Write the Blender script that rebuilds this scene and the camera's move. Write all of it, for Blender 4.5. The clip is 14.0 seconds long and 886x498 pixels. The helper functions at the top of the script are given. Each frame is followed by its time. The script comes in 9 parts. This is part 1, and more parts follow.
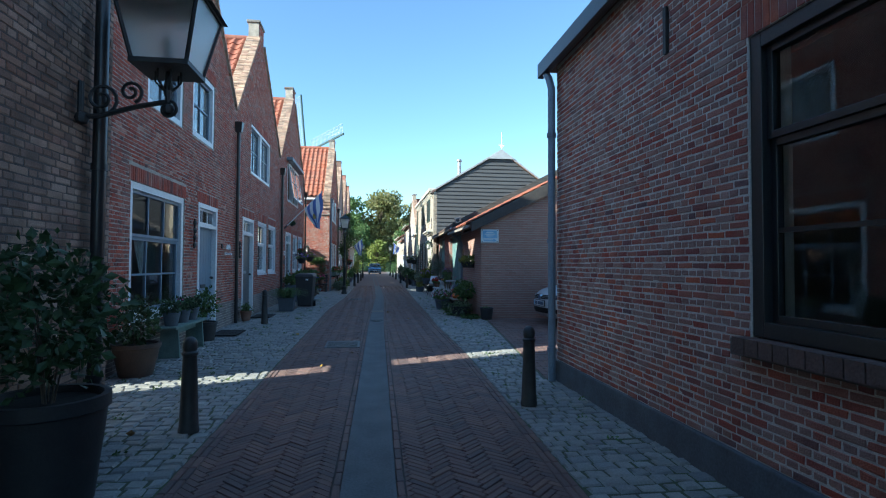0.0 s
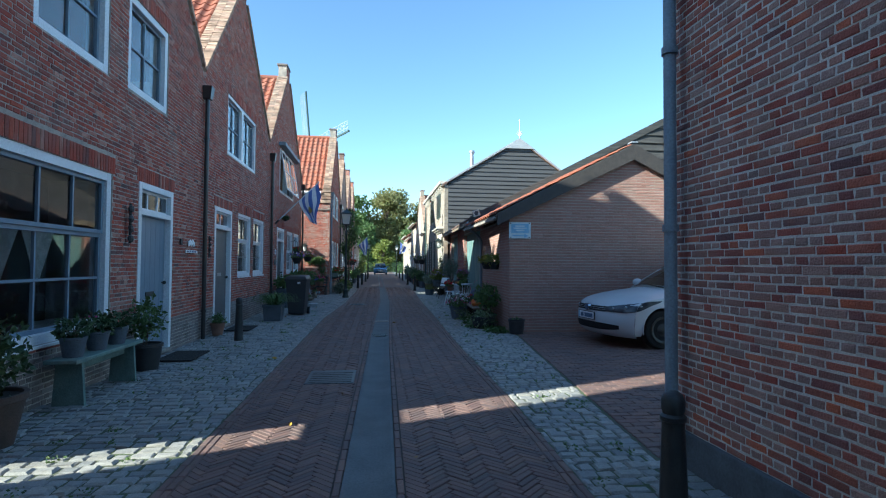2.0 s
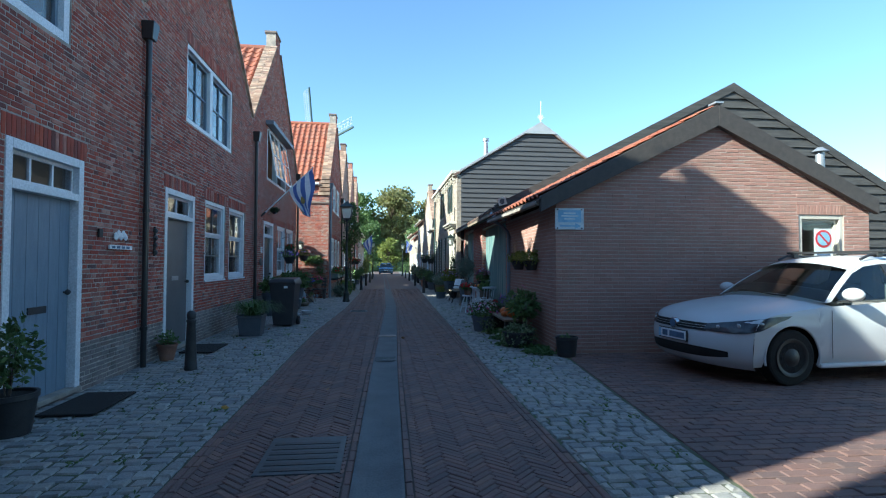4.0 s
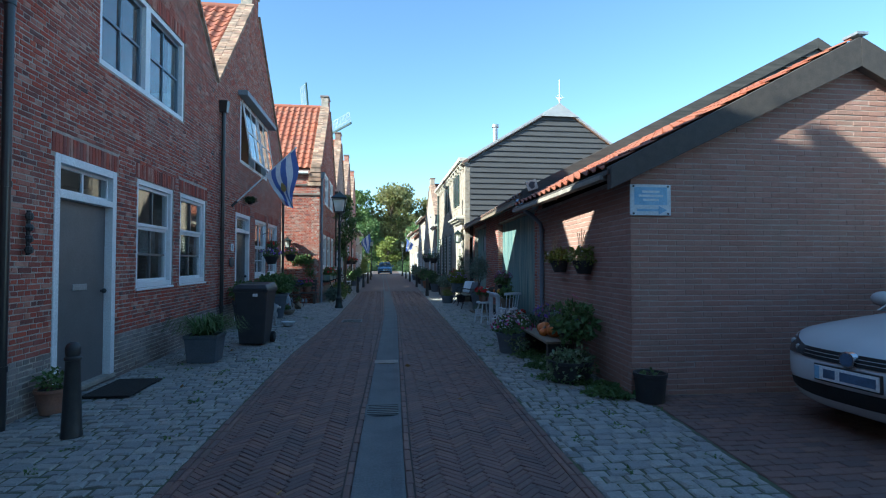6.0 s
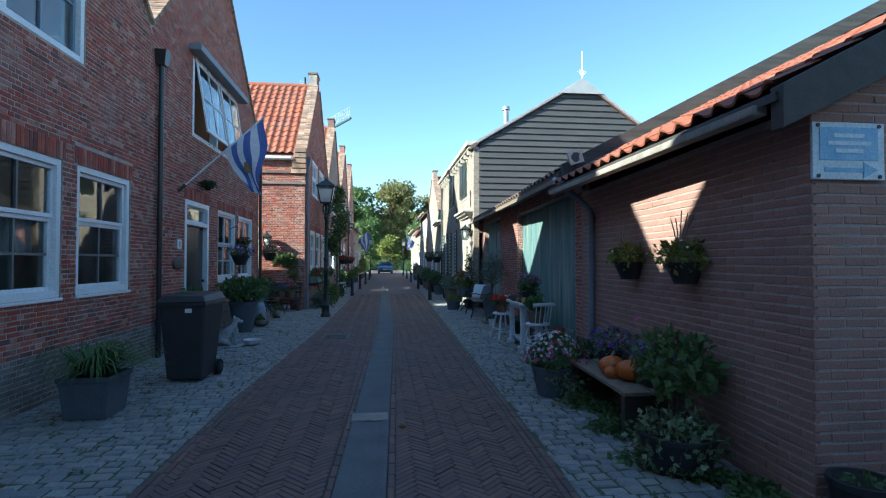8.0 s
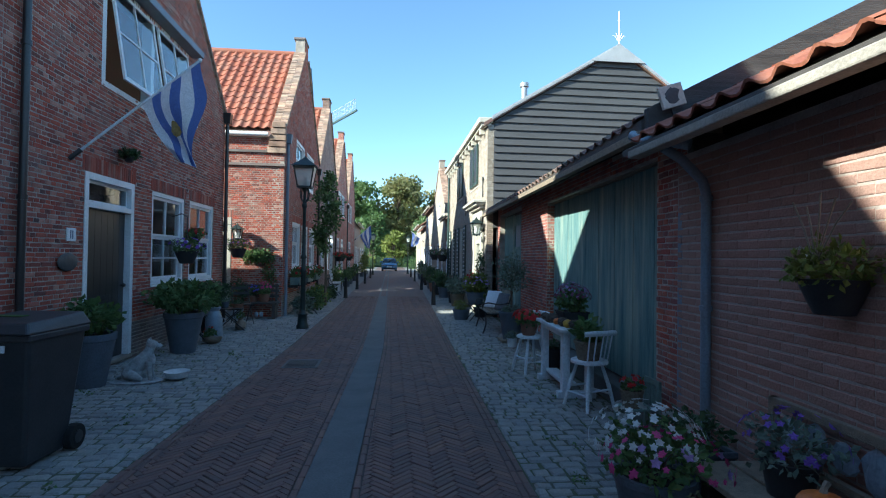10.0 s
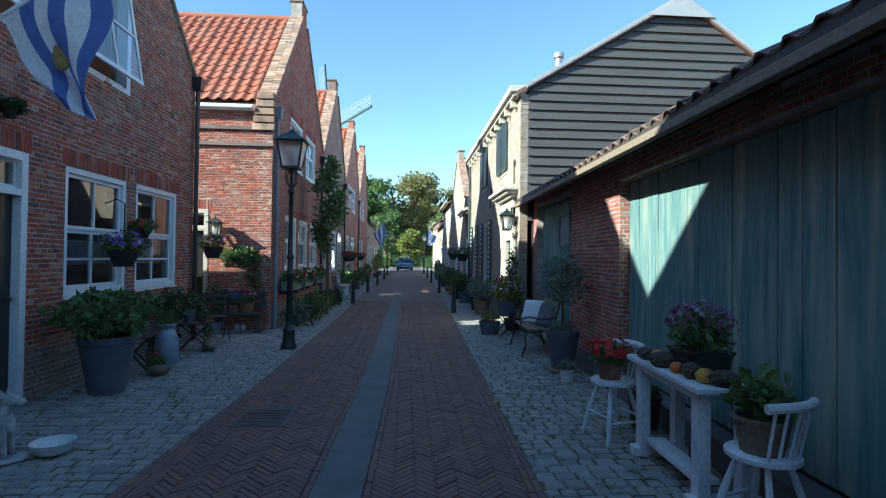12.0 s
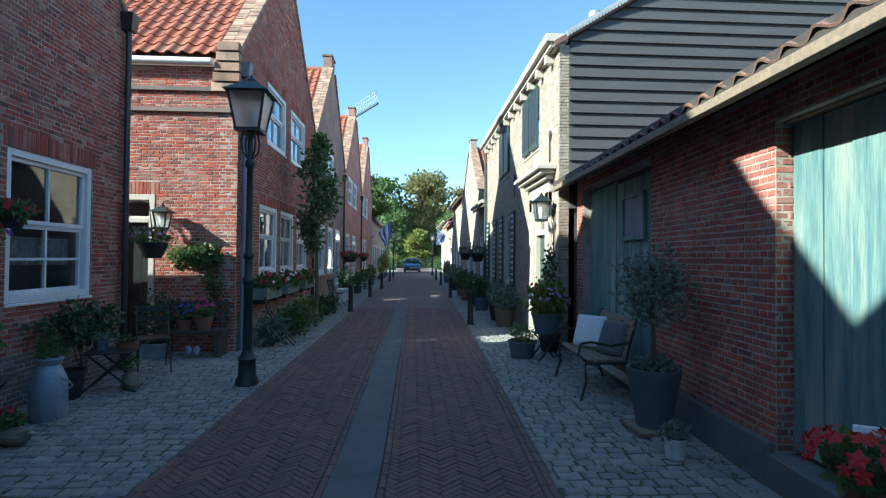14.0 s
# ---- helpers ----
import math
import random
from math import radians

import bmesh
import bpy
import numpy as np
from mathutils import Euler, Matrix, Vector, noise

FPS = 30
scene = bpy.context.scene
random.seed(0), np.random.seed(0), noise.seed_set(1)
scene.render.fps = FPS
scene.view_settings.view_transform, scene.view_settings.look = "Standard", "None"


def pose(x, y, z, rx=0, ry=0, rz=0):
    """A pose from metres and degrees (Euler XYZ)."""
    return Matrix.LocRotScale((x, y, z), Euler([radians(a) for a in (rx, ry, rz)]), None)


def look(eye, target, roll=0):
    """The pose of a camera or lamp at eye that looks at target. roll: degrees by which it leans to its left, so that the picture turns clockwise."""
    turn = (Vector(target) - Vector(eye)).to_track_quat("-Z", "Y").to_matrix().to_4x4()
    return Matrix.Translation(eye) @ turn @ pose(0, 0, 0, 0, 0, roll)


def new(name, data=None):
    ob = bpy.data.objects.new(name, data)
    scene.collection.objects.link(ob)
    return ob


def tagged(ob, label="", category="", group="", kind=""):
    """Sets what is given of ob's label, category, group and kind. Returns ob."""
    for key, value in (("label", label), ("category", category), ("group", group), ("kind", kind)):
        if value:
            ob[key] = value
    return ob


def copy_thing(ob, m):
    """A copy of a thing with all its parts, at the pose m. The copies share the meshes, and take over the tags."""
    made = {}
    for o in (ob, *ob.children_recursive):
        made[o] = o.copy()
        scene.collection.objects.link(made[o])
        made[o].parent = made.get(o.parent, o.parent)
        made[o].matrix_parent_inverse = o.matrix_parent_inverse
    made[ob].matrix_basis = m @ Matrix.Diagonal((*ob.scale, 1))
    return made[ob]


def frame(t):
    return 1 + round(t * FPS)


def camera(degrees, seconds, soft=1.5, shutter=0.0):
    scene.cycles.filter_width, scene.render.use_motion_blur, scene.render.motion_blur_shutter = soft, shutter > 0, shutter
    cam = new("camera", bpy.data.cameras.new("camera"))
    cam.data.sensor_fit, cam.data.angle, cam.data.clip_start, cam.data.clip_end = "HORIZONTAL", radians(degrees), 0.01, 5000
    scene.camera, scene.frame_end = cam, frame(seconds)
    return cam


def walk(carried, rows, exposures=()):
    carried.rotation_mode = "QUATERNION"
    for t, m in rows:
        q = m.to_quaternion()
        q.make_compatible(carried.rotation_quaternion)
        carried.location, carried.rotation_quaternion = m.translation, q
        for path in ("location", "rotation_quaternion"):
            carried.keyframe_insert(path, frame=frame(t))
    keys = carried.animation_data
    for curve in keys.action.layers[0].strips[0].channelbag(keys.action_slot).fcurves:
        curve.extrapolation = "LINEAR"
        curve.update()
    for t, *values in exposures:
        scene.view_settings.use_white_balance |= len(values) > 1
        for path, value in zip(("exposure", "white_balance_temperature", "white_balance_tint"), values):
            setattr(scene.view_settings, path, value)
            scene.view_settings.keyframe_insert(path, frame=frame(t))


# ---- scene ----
cam = camera(80.5, 14.0, soft=1.15)
PATH = [
    (0, (-0.432, 1.628, 1.394), (-0.157, 3.609, 1.453), 0.3),
    (0.5, (-0.421, 2.29, 1.399), (-0.152, 4.271, 1.457), 0.3),
    (1, (-0.391, 2.943, 1.403), (-0.121, 4.923, 1.463), 0.4),
    (1.5, (-0.372, 3.566, 1.406), (-0.109, 5.548, 1.466), 0.4),
    (2, (-0.353, 4.207, 1.412), (-0.101, 6.191, 1.471), 0.4),
    (2.5, (-0.328, 4.892, 1.417), (-0.083, 6.877, 1.475), 0.4),
    (3, (-0.329, 5.574, 1.418), (-0.093, 7.56, 1.475), 0.4),
    (5.5, (-0.318, 8.837, 1.438), (-0.084, 10.823, 1.492), 0.1),
    (6, (-0.294, 9.504, 1.449), (-0.059, 11.49, 1.501), 0.1),
    (6.5, (-0.274, 10.163, 1.448), (-0.042, 12.149, 1.497), 0.1),
    (7, (-0.233, 10.82, 1.457), (-0.002, 12.806, 1.505), -0.0),
    (7.5, (-0.175, 11.466, 1.47), (0.054, 13.452, 1.518), -0.0),
    (10, (0.237, 14.899, 1.558), (0.439, 16.888, 1.593), 0.8),
    (10.5, (0.263, 15.547, 1.563), (0.431, 17.539, 1.599), 0.7),
    (11, (0.301, 16.181, 1.582), (0.462, 18.175, 1.617), 0.7),
    (11.5, (0.315, 16.813, 1.585), (0.463, 18.808, 1.617), 0.7),
    (12, (0.343, 17.45, 1.574), (0.483, 19.445, 1.605), 0.7),
    (12.5, (0.365, 18.072, 1.554), (0.496, 20.067, 1.589), 0.7),
    (13, (0.357, 18.706, 1.563), (0.479, 20.702, 1.602), 0.8),
    (13.5, (0.359, 19.383, 1.55), (0.478, 21.379, 1.586), 0.6),
    (14, (0.372, 20.054, 1.541), (0.483, 22.051, 1.575), 0.5),
]
walk(cam, [(t, look(eye, target, roll)) for t, eye, target, roll in PATH], ((0, 1.48, 5700, -5), (14, 1.48, 5700, -5)))

# ---- world, sun, exposure ----
AZ, EL = 21.5, 29.5          # the sun's light travels towards +x and a little +y
world = bpy.data.worlds.new("sky")
scene.world = world
world.use_nodes = True
wn = world.node_tree.nodes
sky = wn.new("ShaderNodeTexSky")
sky.sky_type = 'NISHITA'
sky.sun_disc = False
sky.sun_elevation = radians(EL)
sky.sun_rotation = radians(-90 - AZ)
sky.air_density, sky.dust_density, sky.ozone_density = 1.0, 0.1, 3.0
wn["Background"].inputs[1].default_value = 0.107
world.node_tree.links.new(sky.outputs[0], wn["Background"].inputs[0])
sun = new("sun", bpy.data.lights.new("sun", 'SUN'))
sun.data.energy, sun.data.angle, sun.data.color = 5.0, radians(0.6), (1.0, 0.93, 0.82)
LIGHT = Vector((math.cos(radians(EL)) * math.cos(radians(AZ)), math.cos(radians(EL)) * math.sin(radians(AZ)), -math.sin(radians(EL))))
sun.matrix_world = look((-40, -20, 30), Vector((-40, -20, 30)) + LIGHT)


# ---- materials ----
def material(name, color, rough=0.7, color2=None, scale=8.0, bump=0.2, bump_scale=60.0, metal=0.0, island=0.0, stain=0.0,
             stain_color=(0.5, 0.48, 0.45), colors=None, spec=0.5, stretch=(1, 1, 1), stain_scale=1.3, translucent=0.0):
    """Principled surface: colour mixed at two scales, optional per-piece colour, stains and bump."""
    m = bpy.data.materials.new(name)
    m.use_nodes = True
    nt = m.node_tree
    n, l = nt.nodes, nt.links
    b = n["Principled BSDF"]
    b.inputs["Roughness"].default_value = rough
    b.inputs["Metallic"].default_value = metal
    b.inputs["Specular IOR Level"].default_value = spec
    tc = n.new("ShaderNodeTexCoord")
    mp = n.new("ShaderNodeMapping")
    mp.inputs["Scale"].default_value = stretch
    geo0 = n.new("ShaderNodeNewGeometry")
    l.new(geo0.outputs["Position"], mp.inputs[0])

    def noise_node(s, detail=4.0):
        t = n.new("ShaderNodeTexNoise")
        t.inputs["Scale"].default_value, t.inputs["Detail"].default_value = s, detail
        l.new(mp.outputs[0], t.inputs["Vector"])
        return t

    def mix(fac, a, c, mode='MIX'):
        x = n.new("ShaderNodeMix")
        x.data_type, x.blend_type = 'RGBA', mode
        for key, v in ((0, fac), (6, a), (7, c)):
            if hasattr(v, "default_value"):
                l.new(v, x.inputs[key])
            elif key == 0:
                x.inputs[0].default_value = v
            else:
                x.inputs[key].default_value = (*v[:3], 1)
        return x.outputs[2]

    def ramp(src, p0, p1):
        r = n.new("ShaderNodeMapRange")
        r.inputs[1].default_value, r.inputs[2].default_value = p0, p1
        l.new(src, r.inputs[0])
        return r.outputs[0]

    out = None
    if colors:
        info, geo, add, fr = n.new("ShaderNodeObjectInfo"), n.new("ShaderNodeNewGeometry"), n.new("ShaderNodeMath"), n.new("ShaderNodeMath")
        l.new(info.outputs["Random"], add.inputs[0])
        l.new(geo.outputs["Random Per Island"], add.inputs[1])
        fr.operation = 'FRACT'
        l.new(add.outputs[0], fr.inputs[0])
        cr = n.new("ShaderNodeValToRGB")
        cr.color_ramp.interpolation = 'LINEAR'
        els = cr.color_ramp.elements
        while len(els) < len(colors):
            els.new(0.5)
        for k, c in enumerate(colors):
            els[k].position = k / max(1, len(colors) - 1)
            els[k].color = (*c, 1)
        l.new(fr.outputs[0], cr.inputs[0])
        out = cr.outputs[0]
    base = out if out is not None else color
    c2 = color2 or tuple(v * 0.7 for v in color)
    nz = noise_node(scale)
    res = mix(ramp(nz.outputs[0], 0.35, 0.65), base, c2) if out is None else mix(ramp(nz.outputs[0], 0.45, 0.8), base, c2)
    fine = noise_node(bump_scale, 3.0)
    g = n.new("ShaderNodeMapRange")
    g.inputs[1].default_value, g.inputs[2].default_value, g.inputs[3].default_value, g.inputs[4].default_value = 0.3, 0.7, 0.82, 1.12
    l.new(fine.outputs[0], g.inputs[0])
    cmb = n.new("ShaderNodeVectorMath")
    cmb.operation = 'SCALE'
    l.new(res, cmb.inputs[0])
    l.new(g.outputs[0], cmb.inputs["Scale"])
    res = cmb.outputs[0]
    if stain:
        sn = noise_node(stain_scale, 6.0)
        mul = n.new("ShaderNodeMath")
        mul.operation = 'MULTIPLY'
        mul.inputs[1].default_value = stain
        l.new(ramp(sn.outputs[0], 0.52, 0.72), mul.inputs[0])
        res = mix(mul.outputs[0], res, stain_color)
    l.new(res, b.inputs["Base Color"])
    if bump:
        bp = n.new("ShaderNodeBump")
        bp.inputs["Strength"].default_value = bump
        bp.inputs["Distance"].default_value = 0.01
        l.new(fine.outputs[0], bp.inputs["Height"])
        l.new(bp.outputs[0], b.inputs["Normal"])
    if translucent:
        b.inputs["Subsurface Weight"].default_value = 0.0
        tr = n.new("ShaderNodeBsdfTranslucent")
        l.new(res, tr.inputs[0])
        ms = n.new("ShaderNodeMixShader")
        ms.inputs[0].default_value = translucent
        l.new(b.outputs[0], ms.inputs[1])
        l.new(tr.outputs[0], ms.inputs[2])
        l.new(ms.outputs[0], n["Material Output"].inputs[0])
    return m


def brick_pattern(name, c1, c2, mortar, bw=0.21, bh=0.062, axis="xz"):
    """Brickwork for walls too far off for single bricks."""
    m = material(name, c1)
    nt = m.node_tree
    n, l = nt.nodes, nt.links
    b = n["Principled BSDF"]
    b.inputs["Roughness"].default_value = 0.85
    geo = n.new("ShaderNodeNewGeometry")
    sep, com, add = n.new("ShaderNodeSeparateXYZ"), n.new("ShaderNodeCombineXYZ"), n.new("ShaderNodeMath")
    l.new(geo.outputs["Position"], sep.inputs[0])
    l.new(sep.outputs[0], add.inputs[0])
    l.new(sep.outputs[1], add.inputs[1])
    l.new(add.outputs[0], com.inputs[0])
    l.new(sep.outputs[2], com.inputs[1])
    t = n.new("ShaderNodeTexBrick")
    t.inputs["Scale"].default_value = 1.0
    t.inputs["Brick Width"].default_value, t.inputs["Row Height"].default_value, t.inputs["Mortar Size"].default_value = bw, bh, 0.006
    for key, c in (("Color1", c1), ("Color2", c2), ("Mortar", mortar)):
        t.inputs[key].default_value = (*c, 1)
    l.new(com.outputs[0], t.inputs[0])
    nz = n.new("ShaderNodeTexNoise")
    nz.inputs["Scale"].default_value = 1.5
    l.new(geo.outputs["Position"], nz.inputs[0])
    mr = n.new("ShaderNodeMapRange")
    mr.inputs[1].default_value, mr.inputs[2].default_value, mr.inputs[3].default_value, mr.inputs[4].default_value = 0.3, 0.7, 0.75, 1.2
    l.new(nz.outputs[0], mr.inputs[0])
    sc = n.new("ShaderNodeVectorMath")
    sc.operation = 'SCALE'
    l.new(t.outputs[0], sc.inputs[0])
    l.new(mr.outputs[0], sc.inputs["Scale"])
    l.new(sc.outputs[0], b.inputs["Base Color"])
    return m


RED = [(0.403, 0.074, 0.041), (0.293, 0.058, 0.037), (0.464, 0.099, 0.050), (0.128, 0.049, 0.043), (0.427, 0.116, 0.071), (0.232, 0.058, 0.043), (0.488, 0.258, 0.194), (0.354, 0.065, 0.038), (0.104, 0.056, 0.052)]
BROWN = [(0.425, 0.274, 0.191), (0.322, 0.194, 0.135), (0.498, 0.331, 0.227), (0.234, 0.158, 0.120), (0.556, 0.389, 0.283), (0.381, 0.216, 0.163)]
M = {}
M["brick_red"] = material("red_brick", (0.3, 0.1, 0.07), 0.88, colors=RED, color2=(0.25, 0.072, 0.048), scale=7, bump=0.6, bump_scale=90, stain=0.45, stain_color=(0.30, 0.205, 0.17), stain_scale=1.6)
M["brick_dark"] = material("brown_brick", (0.2, 0.13, 0.09), 0.9, colors=BROWN, color2=(0.12, 0.08, 0.06), scale=4, bump=0.5, bump_scale=90, stain=0.35, stain_color=(0.3, 0.26, 0.22))
M["brick_mixed"] = material("weathered_brick", (0.3, 0.12, 0.09), 0.9, scale=6, bump=0.6, bump_scale=90, color2=(0.25, 0.085, 0.065),
                            colors=[(0.40, 0.085, 0.050), (0.30, 0.075, 0.060), (0.22, 0.085, 0.080), (0.46, 0.13, 0.075), (0.36, 0.15, 0.12), (0.50, 0.125, 0.06), (0.15, 0.08, 0.08), (0.42, 0.21, 0.17), (0.33, 0.075, 0.052), (0.38, 0.12, 0.09)],
                            stain=0.35, stain_color=(0.42, 0.28, 0.235), stain_scale=2.2)
M["brick_header"] = material("weathered_brick_ends", (0.36, 0.25, 0.22), 0.9, scale=7, bump=0.6, bump_scale=90, color2=(0.30, 0.19, 0.165),
                             colors=[(0.386, 0.228, 0.191), (0.304, 0.152, 0.126), (0.423, 0.266, 0.223), (0.368, 0.099, 0.061), (0.331, 0.205, 0.180), (0.258, 0.122, 0.101), (0.405, 0.236, 0.187), (0.221, 0.144, 0.137)],
                             stain=0.35, stain_color=(0.46, 0.33, 0.29), stain_scale=2.2)
M["brick_pink"] = material("pinkish_brown_brick", (0.34, 0.23, 0.18), 0.85, scale=3, bump=0.35, bump_scale=80, color2=(0.30, 0.19, 0.15),
                           colors=[(0.346, 0.190, 0.151), (0.327, 0.174, 0.135), (0.376, 0.213, 0.170), (0.307, 0.167, 0.131), (0.356, 0.186, 0.143)])
M["brick_base"] = material("grey_stained_brick", (0.2, 0.16, 0.14), 0.9, colors=[(0.18, 0.13, 0.11), (0.24, 0.19, 0.17), (0.13, 0.11, 0.10), (0.27, 0.24, 0.22)], color2=(0.16, 0.13, 0.12), scale=4, bump=0.5, stain=0.4, stain_color=(0.36, 0.35, 0.34))
M["sill_brick"] = material("dark_sill_brick", (0.13, 0.085, 0.07), 0.9, colors=[(0.14, 0.09, 0.075), (0.10, 0.07, 0.062), (0.17, 0.105, 0.085)], color2=(0.10, 0.07, 0.06), scale=6, bump=0.5)
M["mortar"] = material("lime_mortar", (0.48, 0.405, 0.34), 0.95, scale=6, bump=0.5, bump_scale=120, color2=(0.31, 0.275, 0.24))
M["mortar_light"] = material("light_lime_mortar", (0.70, 0.645, 0.59), 0.95, scale=6, bump=0.5, bump_scale=120, color2=(0.55, 0.50, 0.45))
M["mortar_pale"] = material("pale_mortar", (0.42, 0.345, 0.30), 0.95, scale=6, bump=0.4, color2=(0.35, 0.285, 0.245))
M["mortar_dark"] = material("dark_mortar", (0.17, 0.14, 0.12), 0.95, scale=6, bump=0.4, color2=(0.12, 0.1, 0.09))
M["far_red"] = brick_pattern("far_red_brick", (0.42, 0.14, 0.09), (0.32, 0.115, 0.08), (0.40, 0.32, 0.27))
M["far_dark"] = brick_pattern("far_brown_brick", (0.30, 0.18, 0.135), (0.23, 0.13, 0.10), (0.34, 0.28, 0.23))
M["far_pale"] = material("pale_render", (0.40, 0.34, 0.275), 0.9, scale=2, color2=(0.31, 0.26, 0.21), stain=0.5, stain_color=(0.24, 0.19, 0.15))
M["white_brick"] = material("whitewashed_brick", (0.70, 0.66, 0.58), 0.85, scale=3, bump=0.5, bump_scale=60, colors=[(0.40, 0.355, 0.29), (0.32, 0.27, 0.21), (0.44, 0.39, 0.33), (0.25, 0.20, 0.155), (0.38, 0.33, 0.265)], color2=(0.30, 0.24, 0.18), stain=0.6, stain_color=(0.24, 0.175, 0.13), stain_scale=4)
M["paint_white"] = material("white_gloss_paint", (0.78, 0.79, 0.80), 0.4, scale=3, color2=(0.72, 0.73, 0.74), bump=0.08)
M["paint_trim"] = material("weathered_white_paint", (0.40, 0.41, 0.43), 0.6, scale=3, color2=(0.34, 0.35, 0.37), bump=0.1, stain=0.3, stain_color=(0.28, 0.28, 0.28))
M["paint_cream"] = material("cream_paint", (0.53, 0.49, 0.42), 0.5, scale=3, color2=(0.52, 0.48, 0.40), bump=0.08)
M["paint_bluegrey"] = material("blue_grey_paint", (0.20, 0.26, 0.32), 0.42, scale=4, color2=(0.17, 0.22, 0.28), bump=0.1, stretch=(6, 6, 1))
M["paint_grey"] = material("dark_grey_paint", (0.14, 0.135, 0.135), 0.45, scale=4, color2=(0.12, 0.115, 0.115), bump=0.1)
M["paint_black"] = material("black_gloss_paint", (0.026, 0.027, 0.030), 0.3, scale=5, color2=(0.03, 0.03, 0.03), bump=0.08)
M["paint_green"] = material("bottle_green_paint", (0.03, 0.06, 0.055), 0.4, scale=5, color2=(0.04, 0.07, 0.06), bump=0.08)
M["teal_wood"] = material("weathered_teal_boards", (0.085, 0.175, 0.185), 0.75, scale=5.0, color2=(0.18, 0.27, 0.245), bump=0.5, bump_scale=25, stretch=(3, 3, 0.3), stain=0.8, stain_color=(0.42, 0.43, 0.33), stain_scale=1.6)
M["tile"] = material("orange_clay_pantile", (0.42, 0.14, 0.07), 0.75, colors=[(0.320, 0.091, 0.046), (0.265, 0.073, 0.039), (0.348, 0.110, 0.059), (0.230, 0.067, 0.042), (0.307, 0.097, 0.056)], color2=(0.30, 0.13, 0.08), scale=3, bump=0.35, bump_scale=50, stain=0.35, stain_color=(0.22, 0.15, 0.11))
M["tile_dark"] = material("mossy_clay_pantile", (0.2, 0.1, 0.08), 0.85, colors=[(0.16, 0.09, 0.075), (0.22, 0.11, 0.085), (0.12, 0.08, 0.07), (0.26, 0.12, 0.08)], color2=(0.13, 0.11, 0.08), scale=4, bump=0.4, stain=0.4, stain_color=(0.12, 0.13, 0.08))
M["coping"] = material("weathered_stone_coping", (0.36, 0.32, 0.27), 0.9, scale=5, color2=(0.25, 0.22, 0.19), bump=0.5, stain=0.5, stain_color=(0.20, 0.18, 0.15))
M["zinc"] = material("grey_painted_zinc", (0.20, 0.24, 0.29), 0.5, scale=4, color2=(0.17, 0.2, 0.24), bump=0.1)
M["iron"] = material("black_cast_iron", (0.022, 0.023, 0.024), 0.5, scale=12, color2=(0.032, 0.032, 0.033), bump=0.25, bump_scale=120)
M["iron_green"] = material("dark_green_cast_iron", (0.014, 0.026, 0.024), 0.45, scale=12, color2=(0.02, 0.032, 0.03), bump=0.2, bump_scale=120)
M["barn_board"] = material("tarred_black_boards", (0.045, 0.042, 0.04), 0.75, scale=4, color2=(0.075, 0.07, 0.065), bump=0.6, bump_scale=30, stretch=(0.5, 0.5, 5), stain=0.3, stain_color=(0.14, 0.13, 0.12))
M["slate_board"] = material("slate_grey_painted_boards", (0.075, 0.073, 0.075), 0.6, scale=2, color2=(0.062, 0.06, 0.062), bump=0.25, bump_scale=30, stretch=(0.5, 0.5, 4))
M["dark_wood"] = material("dark_stained_timber", (0.050, 0.043, 0.040), 0.65, scale=6, color2=(0.066, 0.056, 0.050), bump=0.3, stretch=(2, 2, 2))
M["wood"] = material("weathered_timber", (0.26, 0.2, 0.14), 0.8, scale=8, color2=(0.19, 0.15, 0.11), bump=0.4, stretch=(3, 3, 3))
M["concrete"] = material("grey_concrete", (0.15, 0.155, 0.155), 0.85, scale=3, color2=(0.115, 0.12, 0.122), bump=0.3, bump_scale=70, stain=0.5, stain_color=(0.13, 0.13, 0.125), stain_scale=1.8)
M["plinth"] = material("grey_cement_plinth", (0.11, 0.12, 0.135), 0.85, scale=5, color2=(0.085, 0.09, 0.10), bump=0.4)
M["sett"] = material("grey_granite_setts", (0.28, 0.27, 0.255), 0.8, colors=[(0.31, 0.30, 0.28), (0.24, 0.237, 0.232), (0.36, 0.34, 0.31), (0.20, 0.20, 0.20), (0.29, 0.275, 0.245), (0.33, 0.305, 0.27)], color2=(0.23, 0.22, 0.21), scale=9, bump=0.6, bump_scale=80)
M["joint"] = material("sandy_mossy_joints", (0.10, 0.10, 0.075), 1.0, scale=3, color2=(0.075, 0.10, 0.045), bump=0.6, bump_scale=90)
M["paver"] = material("brown_clay_pavers", (0.15, 0.095, 0.08), 0.75, colors=[(0.19, 0.105, 0.085), (0.15, 0.09, 0.078), (0.22, 0.125, 0.095), (0.12, 0.08, 0.072), (0.175, 0.105, 0.09), (0.20, 0.115, 0.095)], color2=(0.12, 0.085, 0.078), scale=2.2, bump=0.45, bump_scale=90)
M["paver_joint"] = material("dark_sand_joints", (0.105, 0.083, 0.072), 1.0, scale=4, color2=(0.08, 0.07, 0.058), bump=0.5)
M["paver_far"] = material("far_brick_paving", (0.15, 0.10, 0.088), 0.8, scale=1.5, color2=(0.13, 0.09, 0.08), bump=0.4, bump_scale=40)
M["sett_far"] = material("far_granite_setts", (0.22, 0.21, 0.2), 0.85, scale=6, color2=(0.17, 0.165, 0.155), bump=0.6, bump_scale=14)
M["ground"] = material("packed_earth", (0.16, 0.13, 0.10), 1.0, scale=0.3, color2=(0.10, 0.11, 0.06), bump=0.4)
